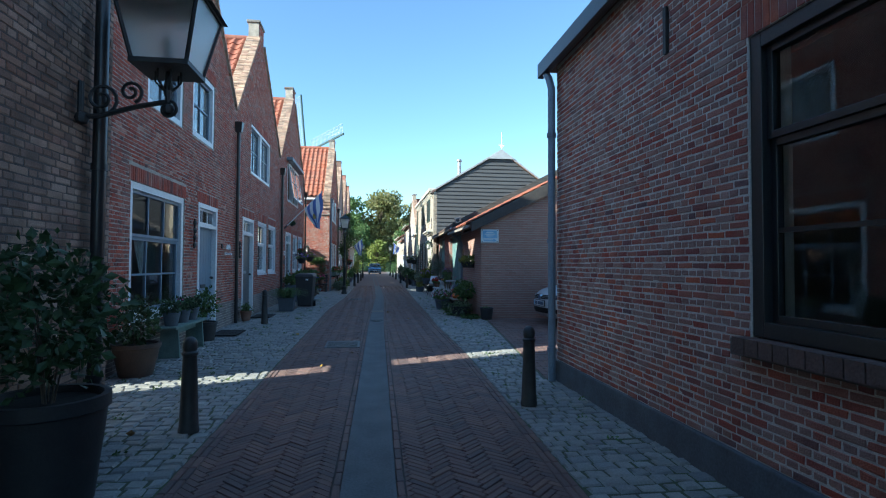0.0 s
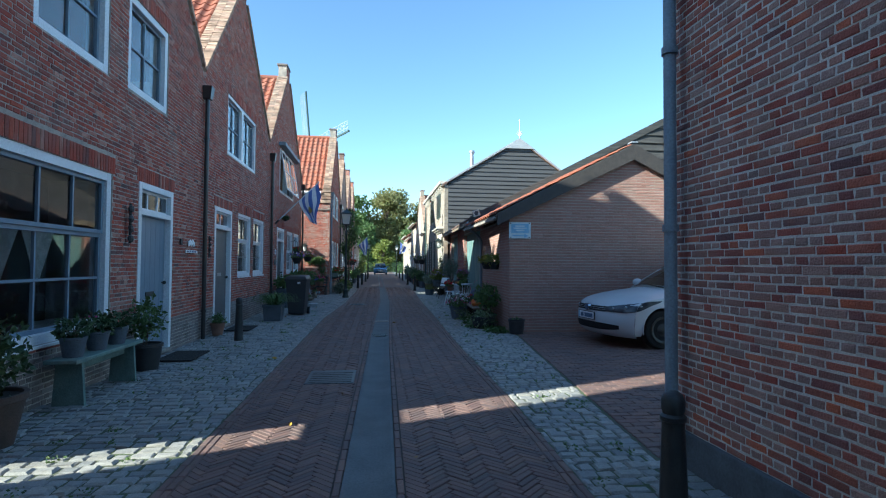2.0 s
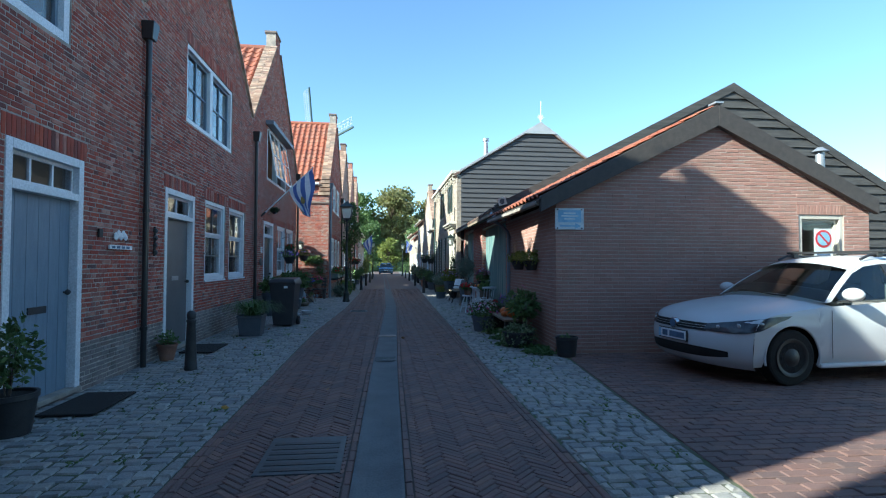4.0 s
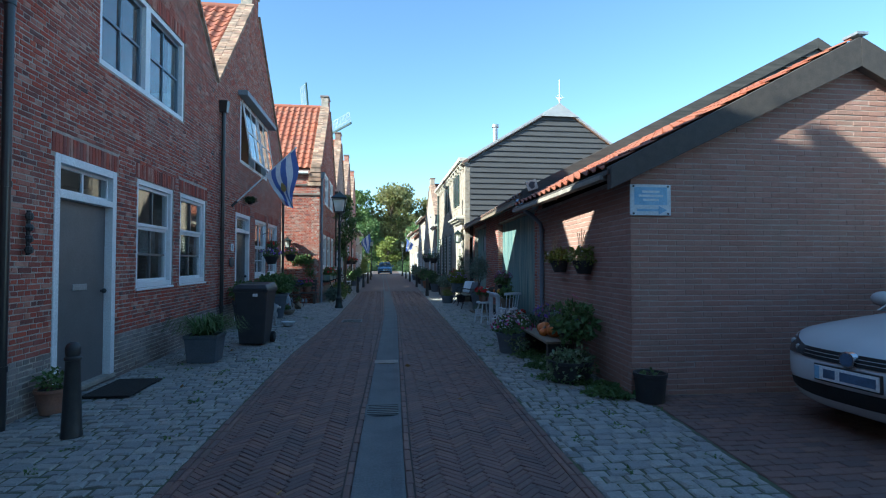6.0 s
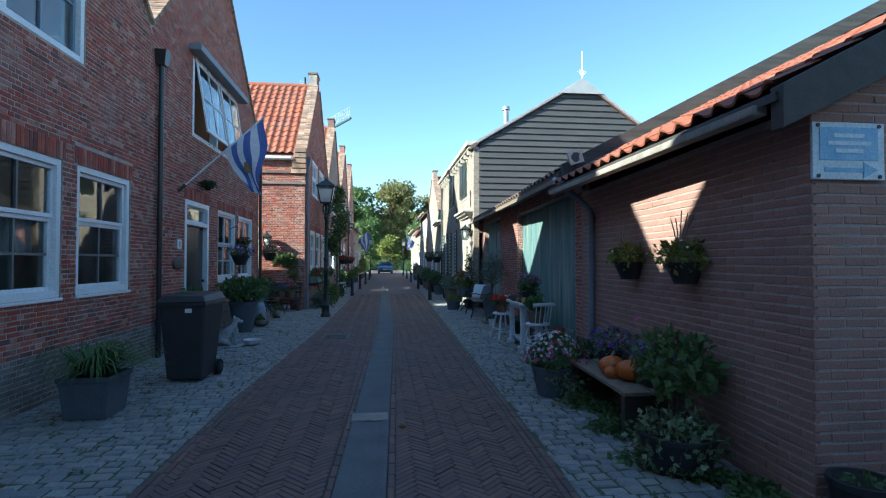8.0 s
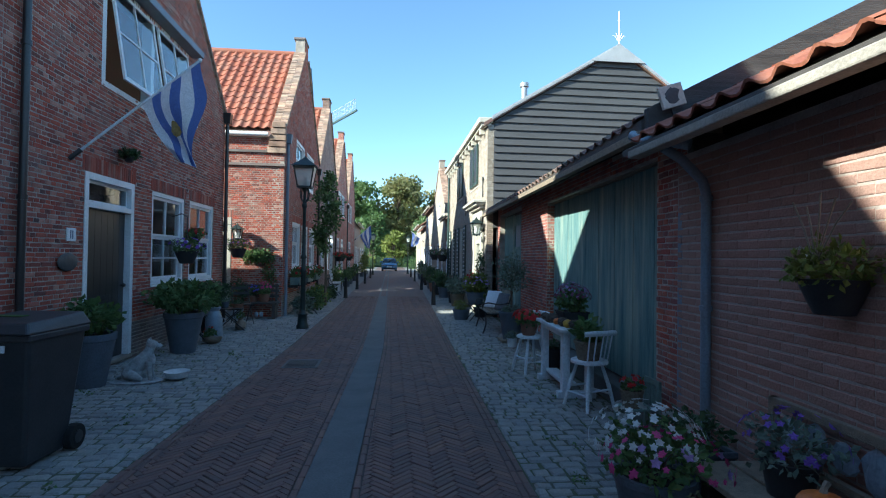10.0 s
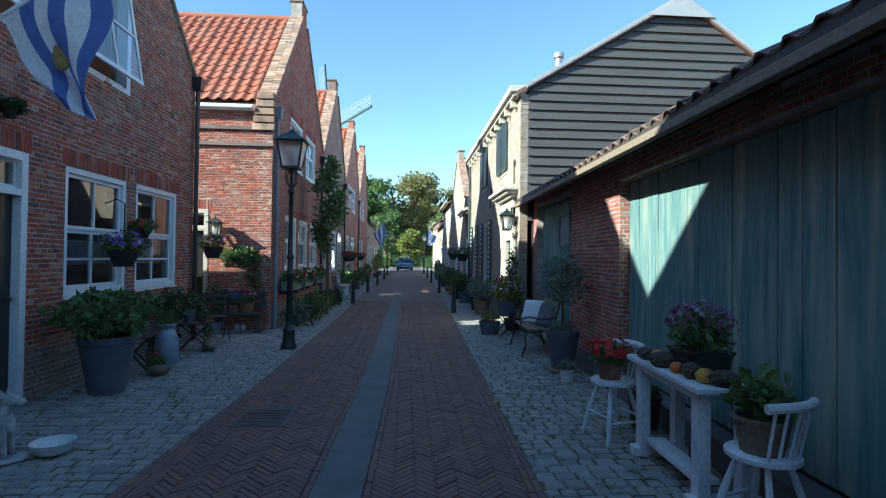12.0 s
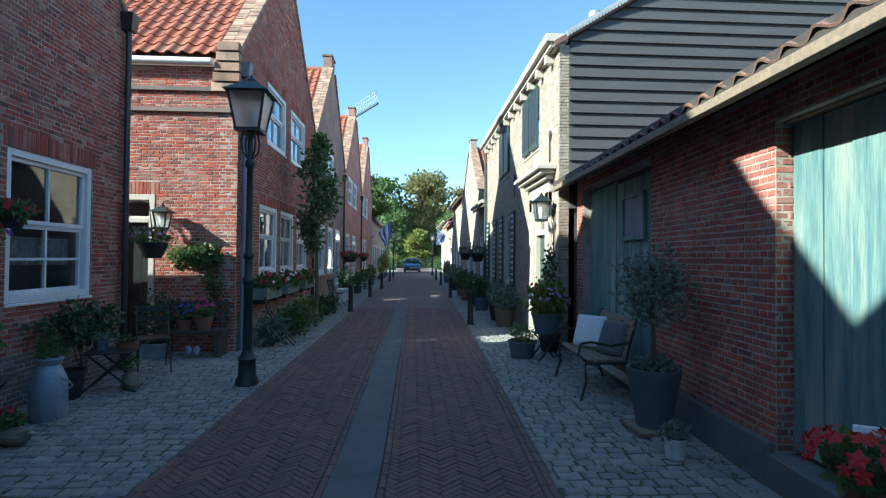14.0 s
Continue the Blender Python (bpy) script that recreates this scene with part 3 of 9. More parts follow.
def pantiles(parent, p0, along, down, rows, cols, mat, near=300, size=(0.235, 0.30), lift=0.05):
    """Rows of S-shaped tiles from the ridge corner p0; along: across the roof, down: the fall of the slope (unit vectors)."""
    A, D = Vector(along).normalized(), Vector(down).normalized()
    Nn = A.cross(D)
    if Nn.z < 0:
        Nn = -Nn
    w, h = size
    prof = [(0.0, 0.035), (0.1, 0.05), (0.22, 0.052), (0.36, 0.03), (0.5, 0.006), (0.66, 0.0), (0.85, 0.01), (1.0, 0.035)]

    def tile(off):
        mb = MB()
        m = len(prof)
        for s in (0.0, 1.0):
            for x, zz in prof:
                mb.v.append(tuple(off + A * (x * w) + D * (s * (h + 0.05)) + Nn * (zz + 0.022 * s)))
        for x, zz in prof:
            mb.v.append(tuple(off + A * (x * w) + D * (h + 0.05) + Nn * (zz + 0.022 - 0.018)))
        up = A.cross(D).dot(Nn) > 0
        for k in (0, m):
            for i in range(m - 1):
                f = (k + i, k + i + 1, k + m + i + 1, k + m + i)
                mb.f.append(f if not up else f)
        return mb

    o = ORG[parent]
    rg = random.Random(3)
    joined = MB()
    one = None
    count = 0
    for r in range(rows):
        for c in range(cols):
            pos = Vector(p0) + A * (c * w) + D * (r * h) + Nn * (lift + rg.uniform(-0.004, 0.004)) + A * rg.uniform(-0.004, 0.004)
            if count < near:
                if one is None:
                    one = tile(Vector()).mesh("roof_tile", mat, True, False)
                ob = new("roof_tile", one)
                ob.parent = parent
                ob.matrix_basis = Matrix.Translation(pos - o)
                count += 1
            else:
                t = tile(pos - o)
                joined.add(t.v, t.f)
    if joined.v:
        me = joined.mesh("tiling", mat, True, False)
        ob = new("tiling", me)
        ob.parent = parent
        tagged(ob, kind="stuff")


# ---- ground, street, pavements ----
def lerp_line(pts, y):
    if y <= pts[0][0]:
        return pts[0][1]
    for (a, xa), (b, xb) in zip(pts, pts[1:]):
        if y <= b:
            return xa + (xb - xa) * (y - a) / (b - a)
    return pts[-1][1]


GUT = [(-20, -0.62), (4.9, -0.43), (13.6, -0.29), (24, -0.02), (31, 0.0), (130, 0.05)]
CL = [(-20, -1.72), (18, -1.69), (24, -1.45), (31.6, -1.38), (62, -1.5), (130, -1.6)]
CR = [(-20, 0.55), (4.7, 0.89), (9.8, 1.08), (13.4, 1.1), (17.7, 1.22), (23.5, 1.35), (30, 1.55), (46.9, 2.0), (130, 2.6)]
FL = [(-20, -2.58), (6.3, -2.58), (6.31, -3.65), (27.5, -3.65), (27.6, -9.0), (28.6, -9.0), (28.7, -2.5), (130, -2.5)]
FR = [(-20, 1.86), (7.85, 1.86), (7.86, 1.72), (14.9, 2.55), (20, 2.68), (28.8, 3.06), (130, 3.0)]
ground = part("ground", MB().add([(-400, -200, -0.12), (400, -200, -0.12), (400, 900, -0.12), (-400, 900, -0.12)], [(0, 1, 2, 3)]), M["ground"])
tagged(ground, "packed earth and grass around the village street", "ground", kind="structure")


def strip(name, left, right, y0, y1, z, mat, label, step=1.0, thick=0.1):
    mb = MB()
    ys = [y0]
    while ys[-1] < y1 - 1e-6:
        ys.append(min(y1, ys[-1] + step))
    for y in ys:
        a, b = left(y), right(y)
        mb.v += [(a, y, z), (b, y, z), (b, y, z - thick), (a, y, z - thick)]
    for i in range(len(ys) - 1):
        k = 4 * i
        mb.f += [(k, k + 1, k + 5, k + 4), (k + 1, k + 2, k + 6, k + 5), (k + 3, k, k + 4, k + 7)]
    return tagged(part(name, mb, mat, None), label, "ground", kind="structure")


gutc = lambda y: lerp_line(GUT, y)
Y_NEAR, Y_FAR = 3.6, 36.0
road = strip("road", lambda y: lerp_line(CL, y), lambda y: lerp_line(CR, y), -20, Y_FAR, -0.010, M["paver_joint"], "brown clay pavers in herringbone with dark joints")
strip("road_far", lambda y: lerp_line(CL, y), lambda y: lerp_line(CR, y), Y_FAR, 130, 0.0, M["paver_far"], "brown brick paving running on down the street", 4)
pav_l = strip("pavement_west", lambda y: -9.6 if y < 40 else -4, lambda y: lerp_line(CL, y), -20, Y_FAR, -0.012, M["joint"], "grey granite setts with mossy joints along the houses", 0.5)
pav_r = strip("pavement_east", lambda y: lerp_line(CR, y), lambda y: 4.0, -20, Y_FAR, -0.012, M["joint"], "grey granite setts with mossy joints")
strip("pavement_west_far", lambda y: -4.0, lambda y: lerp_line(CL, y), Y_FAR, 130, 0.0, M["sett_far"], "grey granite setts further along", 4)
strip("pavement_east_far", lambda y: lerp_line(CR, y), lambda y: 5.0, Y_FAR, 130, 0.0, M["sett_far"], "grey granite setts further along", 4)
lane = strip("lane", lambda y: 4.0, lambda y: 22.0, 4.0, 30.0, -0.012, M["paver_joint"], "brown clay pavers of a side yard where a car is parked", 2)

# concrete channel in the middle of the street, slightly dished
mb = MB()
ys = [-20 + i * 1.0 for i in range(151)]
prof = [(-0.17, 0.004), (-0.15, 0.004), (-0.08, -0.007), (0.0, -0.010), (0.08, -0.007), (0.15, 0.004), (0.17, 0.004)]
for y in ys:
    for dx, dz in prof:
        mb.v.append((gutc(y) + dx, y, dz + 0.004))
for i in range(len(ys) - 1):
    for j in range(6):
        k = i * 7 + j
        mb.f.append((k, k + 1, k + 8, k + 7))
gutter = tagged(part("gutter", mb, M["concrete"], None, fix=False), "shallow grey concrete drainage channel down the street", "gutter", kind="structure")


class Flat:
    """A level plane for paving pieces: u along x, v along y, n up."""

    def __init__(self, origin=(0, 0, 0), angle=0.0):
        c, s = math.cos(radians(angle)), math.sin(radians(angle))
        self.o, self.u, self.flat, self.n = Vector(origin), Vector((c, s, 0)), Vector((-s, c, 0)), Vector((0, 0, 1))


def paving(parent, plane, quads, mat, name, near, limit=300, depth=0.04, chamfer=0.008, seed=2, jitter=0.004):
    """near: test on the piece's middle; those pieces become single parts, the others one joined part."""
    single, rest = [], []
    for q in quads:
        c = plane.o + plane.u * ((q[0] + q[1]) / 2) + plane.flat * ((q[2] + q[3]) / 2)
        (single if len(single) < limit and near(c) else rest).append(q)
    me = piece_mesh(name + "_field", rest, plane, mat, depth, chamfer, np.random.default_rng(seed), jitter)
    ob = new(name + "_field", me)
    ob.parent = parent
    tagged(ob, kind="stuff")
    shapes = {}
    r3 = Matrix((plane.u, plane.flat, plane.n)).transposed().to_4x4()
    for q in single:
        L, H = round((q[1] - q[0]) / 0.02) * 0.02, round((q[3] - q[2]) / 0.02) * 0.02
        if (L, H) not in shapes:
            shapes[(L, H)] = piece_mesh(name, [(0, L, 0, H, 0)], Flat(), mat, depth, chamfer, np.random.default_rng(len(shapes)), jitter)
        ob = new(name, shapes[(L, H)])
        ob.parent = parent
        c = plane.o + plane.u * q[0] + plane.flat * q[2] + plane.n * q[4]
        ob.matrix_basis = Matrix.Translation(c) @ r3 @ Matrix.Diagonal(((q[1] - q[0]) / L, (q[3] - q[2]) / H, 1, 1))


# ---- houses ----
def arched(opens, h=0.2, pad=0.06):
    """Soldier courses above openings: the excluded areas and their bricks."""
    ex, qs = [], []
    for u0, u1, z0, z1 in opens:
        ex.append((u0 - pad, u1 + pad, z1, z1 + h + 0.008))
        qs += soldiers(u0 - pad, u1 + pad, z1 + 0.004, h)
    return ex, qs


def downpipe(parent, x, y, z0, z1, mat="paint_black", hopper=True, r=0.04, dx=0.05):
    mb = MB()
    mb.tube([(x, y, z0), (x, y, z1)], r, 10)
    for z in np.arange(z0 + 0.5, z1, 1.6):
        mb.tube([(x, y, z), (x, y, z + 0.05)], r + 0.01, 10)
    d = part("downpipe", mb, M[mat], parent, place=True, smooth=True)
    if hopper:
        h = MB()
        h.hexa([(x - 0.07, y - 0.07, z1 - 0.02), (x + 0.07, y - 0.07, z1 - 0.02), (x + 0.07, y + 0.07, z1 - 0.02), (x - 0.07, y + 0.07, z1 - 0.02),
                (x - 0.1, y - 0.1, z1 + 0.22), (x + 0.1, y - 0.1, z1 + 0.22), (x + 0.1, y + 0.1, z1 + 0.22), (x - 0.1, y + 0.1, z1 + 0.22)])
        part("hopper", h, M[mat], d, place=True, bevel=0.008)


def gable_house(name, label, x, y0, y1, eave0, eave1, ya, za, opens, side=1, brick="brick_red", far=False, depth=6.0, near=None, tile="tile",
                seed=0, block=True, base=0.55, south_tiles=True, mortar="mortar", tile_near=0, south_wall=False, back_eave=None, drop=0.45):
    """A narrow house with a parapet gable on the street and a ridge running away from it. side: +1 when it faces +x."""
    H = thing(name, (x, (y0 + y1) / 2, 0), label, "house")
    W = Wall((x, 0, 0), (0, 1, 0), (side, 0, 0))
    bw = 0.33
    tops = [(y0, eave0), (ya - bw, za - 0.35), (ya + bw, za - 0.35), (y1, eave1)]
    if block:
        tops = [(y0, eave0), (ya - bw, za - drop), (ya - bw + 0.001, za), (ya + bw - 0.001, za), (ya + bw, za - drop), (y1, eave1)]
    core = wall_core(W, tops, opens)
    wall = part("wall", core, M["far_red" if brick == "brick_red" else brick] if far else M[mortar], H, place=True)
    if not far:
        ex, qs = arched(opens)
        q = lay([(u, z - 0.02) for u, z in tops], list(opens) + ex, seed=seed)
        low = [r for r in q if r[3] < base]
        q = [r for r in q if r[3] >= base] + qs
        brickwork(wall, W, q, M[brick], near, seed=seed + 5)
        if low:
            brickwork(wall, W, low, M["brick_base"], None, seed=seed + 6)
    # coping on the sloping parapets
    for (a, zaa), (b, zbb), nm in (((y0, eave0), (ya - bw, za - drop), 0), ((y1, eave1), (ya + bw, za - drop), 1)):
        d = Vector((0, b - a, zbb - zaa)).normalized()
        c0, c1 = Vector((x - side * 0.13, a, zaa + 0.02)), Vector((x - side * 0.13, b, zbb + 0.02))
        cp = part("coping", MB().bar(c0, c1, 0.33, 0.06, up=(0, -d.z, d.y)), M["mortar"], H, place=True)
        cb, nb, rgc = MB(), max(4, int((c1 - c0).length / 0.075)), random.Random(seed + nm)
        for i in range(nb):
            for w0, w1 in ((-0.18, -0.004), (0.004, 0.18)):
                mid = Vector(((w0 + w1) / 2, 0, rgc.uniform(0.004, 0.014)))
                cb.bar(c0 + (c1 - c0) * ((i + 0.07) / nb) + mid, c0 + (c1 - c0) * ((i + 0.93) / nb) + mid, w1 - w0, 0.07, up=(0, -d.z, d.y))
        tagged(part("coping_brickwork", cb, M["brick_dark"], cp, place=True), kind="stuff")
    if block:
        part("gable_block", W.box(MB(), ya - bw - 0.03, ya + bw + 0.03, -0.33, 0.03, za, za + 0.07), M["brick_base"], H, place=True, bevel=0.01)
    # roof slopes behind the parapet
    xb = x - side * depth
    r = MB()
    zr = za - drop + 0.03
    e0, e1 = eave0 - 0.25, (back_eave or eave1 - 0.25)
    r.hexa([(x - side * 0.26, y0, e0 - 0.06), (xb, y0, e0 - 0.06), (xb, ya, zr - 0.06), (x - side * 0.26, ya, zr - 0.06), (x - side * 0.26, y0, e0), (xb, y0, e0), (xb, ya, zr), (x - side * 0.26, ya, zr)])
    r.hexa([(x - side * 0.26, y1, e1 - 0.06), (xb, y1, e1 - 0.06), (xb, ya, zr - 0.06), (x - side * 0.26, ya, zr - 0.06), (x - side * 0.26, y1, e1), (xb, y1, e1), (xb, ya, zr), (x - side * 0.26, ya, zr)])
    roof = part("roof", r, M["tile_dark"], H, place=True)
    if south_tiles:
        dn = Vector((0, y0 - ya, e0 - zr))
        L = dn.length
        cols = int((depth - 0.4) / 0.235)
        pantiles(roof, (x - side * (0.27 if side < 0 else 0.27 + cols * 0.235), ya, zr), (1, 0, 0), dn, int(L / 0.3), cols, M[tile], tile_near)
        part("ridge", MB().tube([(x - side * 0.27, ya, zr + 0.05), (xb, ya, zr + 0.05)], 0.11, 10), M[tile], roof, place=True, smooth=True)
    # other walls, ceiling and floor
    o = MB()
    if not south_wall:
        o.box(min(x - side * 0.3, xb), y0 + 0.02, -0.1, max(x - side * 0.3, xb), y0 + 0.2, e0 - 0.07)
    o.box(min(x - side * 0.3, xb), y1 - 0.2, -0.1, max(x - side * 0.3, xb), y1 - 0.02, e1 - 0.07)
    o.box(min(xb, xb + side * 0.2), y0 + 0.02, -0.1, max(xb, xb + side * 0.2), y1 - 0.02, min(e0, e1) - 0.07)
    part("back_wall", o, M["plaster"], H, place=True)
    if not far:
        c = MB()
        c.box(min(x - side * 0.3, xb), y0 + 0.2, 2.85, max(x - side * 0.3, xb), y1 - 0.2, 2.95)
        c.box(min(x - side * 0.3, xb), y0 + 0.2, 0.0, max(x - side * 0.3, xb), y1 - 0.2, 0.06)
        c.box(x - side * 2.6, y0 + 0.2, 0.06, x - side * 2.5, y1 - 0.2, e0 - 0.1) if side > 0 else None
        part("floor", c, M["room_floor"], H, place=True)
    return H, W, wall


XL = -3.6
B_open = [(9.08, 11.12, 0.60, 2.50), (9.55, 10.97, 3.68, 4.98), (11.45, 12.76, 3.70, 4.98), (11.84, 13.05, 0.05, 2.53)]
HB, WB, wallB = gable_house("brick_house", "red brick gabled house with white windows and grey door", XL, 7.95, 14.40, 4.95, 5.0, 11.3, 8.08, B_open, near=(12.0, 14.4, 1.0, 2.4), seed=11, drop=0.3)
window(HB, WB, 9.08, 11.12, 0.60, 2.50, split=0.62, cols=3, rows_low=2, rows_top=1, sash_mat="paint_bluegrey", bar_mat="paint_bluegrey", fw=0.1, label="large white shop window with grey glazing bars")
window(HB, WB, 9.55, 10.97, 3.68, 4.98, split=1.0, cols=2, rows_low=2, fw=0.1, sash_mat="paint_bluegrey", bar_mat="paint_bluegrey", sill=False)
window(HB, WB, 11.45, 12.76, 3.70, 4.98, split=1.0, cols=2, rows_low=2, fw=0.1, sash_mat="paint_bluegrey", bar_mat="paint_bluegrey", sill=False)
door(HB, WB, 11.84, 13.05, 0.05, 2.53, "paint_bluegrey", label="blue-grey plank door in a white frame")
downpipe(HB, XL + 0.07, 14.44, 0.0, 4.5)
# Added bar, out of view: its shadow breaks the sun strip on the road.
part("passage_lintel", MB().box(-3.8, 6.32, 1.72, -3.62, 7.94, 2.14), M["far_red"], HB, "added unseen bar that shades part of the road's sun strip", place=True)

C_open = [(15.24, 16.49, 0.05, 2.57), (17.06, 18.32, 1.09, 2.60), (18.60, 19.88, 1.09, 2.61), (16.05, 18.72, 3.80, 5.14)]
HC, WC, wallC = gable_house("brick_house", "red brick gabled house with dark grey door and white windows", XL, 14.40, 20.45, 5.0, 5.08, 17.1, 8.18, C_open, near=(16.5, 19.9, 2.8, 3.8), seed=12)
window(HC, WC, 17.06, 18.32, 1.09, 2.60, split=0.58, cols=2, rows_low=2, rows_top=1, sash_mat="paint_white", bar_mat="paint_grey")
window(HC, WC, 18.60, 19.88, 1.09, 2.61, split=0.58, cols=2, rows_low=2, rows_top=1, sash_mat="paint_white", bar_mat="paint_grey")
window(HC, WC, 16.05, 17.36, 3.80, 5.14, split=1.0, cols=2, rows_low=2, sash_mat="paint_bluegrey", sill=False)
window(HC, WC, 17.36, 18.72, 3.80, 5.14, split=1.0, cols=2, rows_low=2, sash_mat="paint_bluegrey", sill=False)
door(HC, WC, 15.24, 16.49, 0.05, 2.57, "paint_grey", grooves=1, lights=2, label="plain dark grey door in a white frame", plate="alu", plate_z=1.08)
downpipe(HC, XL + 0.07, 20.68, 0.0, 4.55)

D_open = [(21.90, 23.18, 0.05, 2.60), (23.79, 25.13, 1.06, 2.59), (25.38, 26.74, 1.05, 2.60), (22.22, 25.15, 3.88, 5.25)]
HD, WD, wallD = gable_house("brick_house", "red brick gabled house with black door and open upper casements", XL, 20.45, 27.42, 5.08, 4.75, 23.55, 8.45, D_open, near=(21.0, 25.5, 2.9, 3.5), seed=13, back_eave=3.2)
window(HD, WD, 23.79, 25.13, 1.06, 2.59, split=0.52, cols=2, rows_low=2, rows_top=1, sash_mat="paint_white", bar_mat="paint_white")
window(HD, WD, 25.38, 26.74, 1.05, 2.60, split=0.52, cols=2, rows_low=2, rows_top=1, sash_mat="paint_white", bar_mat="paint_white")
door(HD, WD, 21.90, 23.18, 0.05, 2.60, "paint_black", lights=1, grooves=7, label="black plank door in a white frame")
downpipe(HD, XL + 0.07, 27.36, 0.0, 4.6)
# dormer-like upper window with casements standing open and a blue weatherboard over it
wD = part("window", WD.box(MB(), 22.22, 25.15, -0.16, -0.155, 3.88, 3.885), M["paint_white"], HD, "wide white window with two casements open outwards", place=True)
fr = MB()
for a, b in ((22.22, 22.32), (23.63, 23.74), (25.05, 25.15)):
    WD.box(fr, a, b, -0.15, 0.0, 3.88, 5.25)
WD.box(fr, 22.22, 25.15, -0.15, 0.004, 3.80, 3.88)
WD.box(fr, 22.22, 25.15, -0.15, 0.004, 5.25, 5.33)
part("frame", fr, M["paint_white"], wD, place=True, bevel=0.004)
part("weatherboard", WD.box(MB(), 22.0, 25.35, -0.05, 0.22, 5.33, 5.45), M["zinc"], wD, place=True, bevel=0.01)
for a, b in ((22.34, 23.61), (23.76, 25.03)):
    ang = radians(9)
    top = 5.24
    hgt = 1.34

    def slanted(mbx, u0, u1, s0, s1, t0=-0.015, t1=0.015):
        pts = []
        for s in (s0, s1):
            for u, t in ((u0, t0), (u1, t0), (u1, t1), (u0, t1)):
                pts.append(WD.p(u, 0.02 + s * math.sin(ang) + t * math.cos(ang), top - s * math.cos(ang) + t * math.sin(ang)))
        return mbx.hexa(pts)
    for u0, u1, s0, s1 in ((a, a + 0.05, 0, hgt), (b - 0.05, b, 0, hgt), (a + 0.05, b - 0.05, 0, 0.05), (a + 0.05, b - 0.05, hgt - 0.06, hgt), ((a + b) / 2 - 0.014, (a + b) / 2 + 0.014, 0.05, hgt - 0.06), (a + 0.05, b - 0.05, hgt / 2 - 0.014, hgt / 2 + 0.014)):
        part("casement_bar", slanted(MB(), u0, u1, s0, s1), M["paint_white"], wD, place=True)
    pn = part("pane", slanted(MB(), a + 0.03, b - 0.03, 0.03, hgt - 0.03, -0.003, 0.003), M["glass"], wD, place=True)
    pn.visible_shadow = False

# House with a sunlit side wall
XE, YE = -2.5, 28.7
E_open = [(29.95, 31.25, 1.2, 2.53), (31.5, 32.75, 1.2, 2.53), (33.08, 34.3, 1.2, 2.53), (30.38, 31.9, 3.76, 4.98), (32.34, 33.9, 3.76, 4.98)]
HE, WE, wallE = gable_house("brick_house", "red brick gabled house with a sunlit side wall and orange pantiles", XE, YE, 35.2, 4.9, 5.0, 31.8, 8.3, E_open, near=None, seed=14, tile_near=300, depth=6.6, south_wall=True)
for o in E_open:
    window(HE, WE, *o, split=0.55, cols=2, rows_low=1, rows_top=1, fw=0.09)
WS = Wall((0, YE, 0), (1, 0, 0), (0, -1, 0))
S_open = [(-4.35, -3.79, 0.05, 2.52)]
stops = [(-9.1, 4.62), (XE - 0.29, 4.62)]
sw = part("wall", wall_core(WS, [(-9.1, 4.62), (XE - 0.012, 4.62)], S_open, thick=0.26), M["mortar"], HE, place=True)
ex, qs = arched(S_open)
sq = lay([(-6.5, 4.6), (XE, 4.6)], S_open + ex, seed=15) + qs
brickwork(sw, WS, sq, M["brick_red"], (-3.7, -2.5, 2.0, 4.2), seed=16)
cs = MB()
for z in (3.86, 4.2):
    WS.box(cs, -6.5, XE + 0.03, 0.0, 0.045, z, z + 0.07)
part("string_course", cs, M["brick_base"], sw, place=True, bevel=0.006)
kn = MB()
for i in range(5):
    WS.box(kn, XE - 0.42 + 0.03 * i, XE + 0.04, -0.02, 0.06 + 0.02 * i, 4.2 + 0.16 * i, 4.34 + 0.16 * i)
part("kneeler", kn, M["brick_dark"], HE, place=True, bevel=0.008)
part("gutter", MB().tube([(-9, YE - 0.1, 4.66), (XE - 0.4, YE - 0.1, 4.66)], 0.06, 10), M["paint_white"], HE, place=True, smooth=True)
door(HE, WS, -4.85, -3.79, 0.05, 2.52, "paint_black", lights=1, label="dark side door with a cream frame", frame_mat="paint_cream")
downpipe(HE, XE + 0.07, YE + 0.12, 0.0, 4.5, "zinc")

# further gabled houses
far_house = lambda nm, lab, y0, y1, ya, za, ops, x=-2.5, br="brick_red": gable_house(nm, lab, x, y0, y1, 5.0, 5.0, ya, za, ops, far=True, depth=6.5, brick=br, seed=3)
F_open = [(36.0, 37.2, 1.0, 2.55), (37.7, 38.9, 1.0, 2.55), (39.3, 40.4, 0.1, 2.55), (37.0, 38.9, 3.8, 5.1)]
HF, WF, _ = far_house("brick_house", "brown brick gabled house with white windows", 35.2, 41.7, 38.4, 8.42, F_open, br="far_dark")
G_open = [(42.4, 43.8, 0.6, 2.55), (44.6, 45.9, 0.1, 2.55), (43.0, 44.7, 3.9, 5.1), (44.95, 46.6, 3.9, 5.1)]
HG, WG, _ = far_house("brick_house", "red brick gabled house with white windows", 41.7, 48.7, 45.35, 8.62, G_open)
H_open = [(49.4, 50.3, 0.8, 2.55), (50.6, 51.6, 0.1, 2.55), (49.2, 50.6, 3.9, 5.1), (51.2, 52.6, 3.9, 5.1)]
HH, WH, _ = far_house("brick_house", "red brick gabled house further down the street", 48.7, 55.6, 52.2, 8.75, H_open)
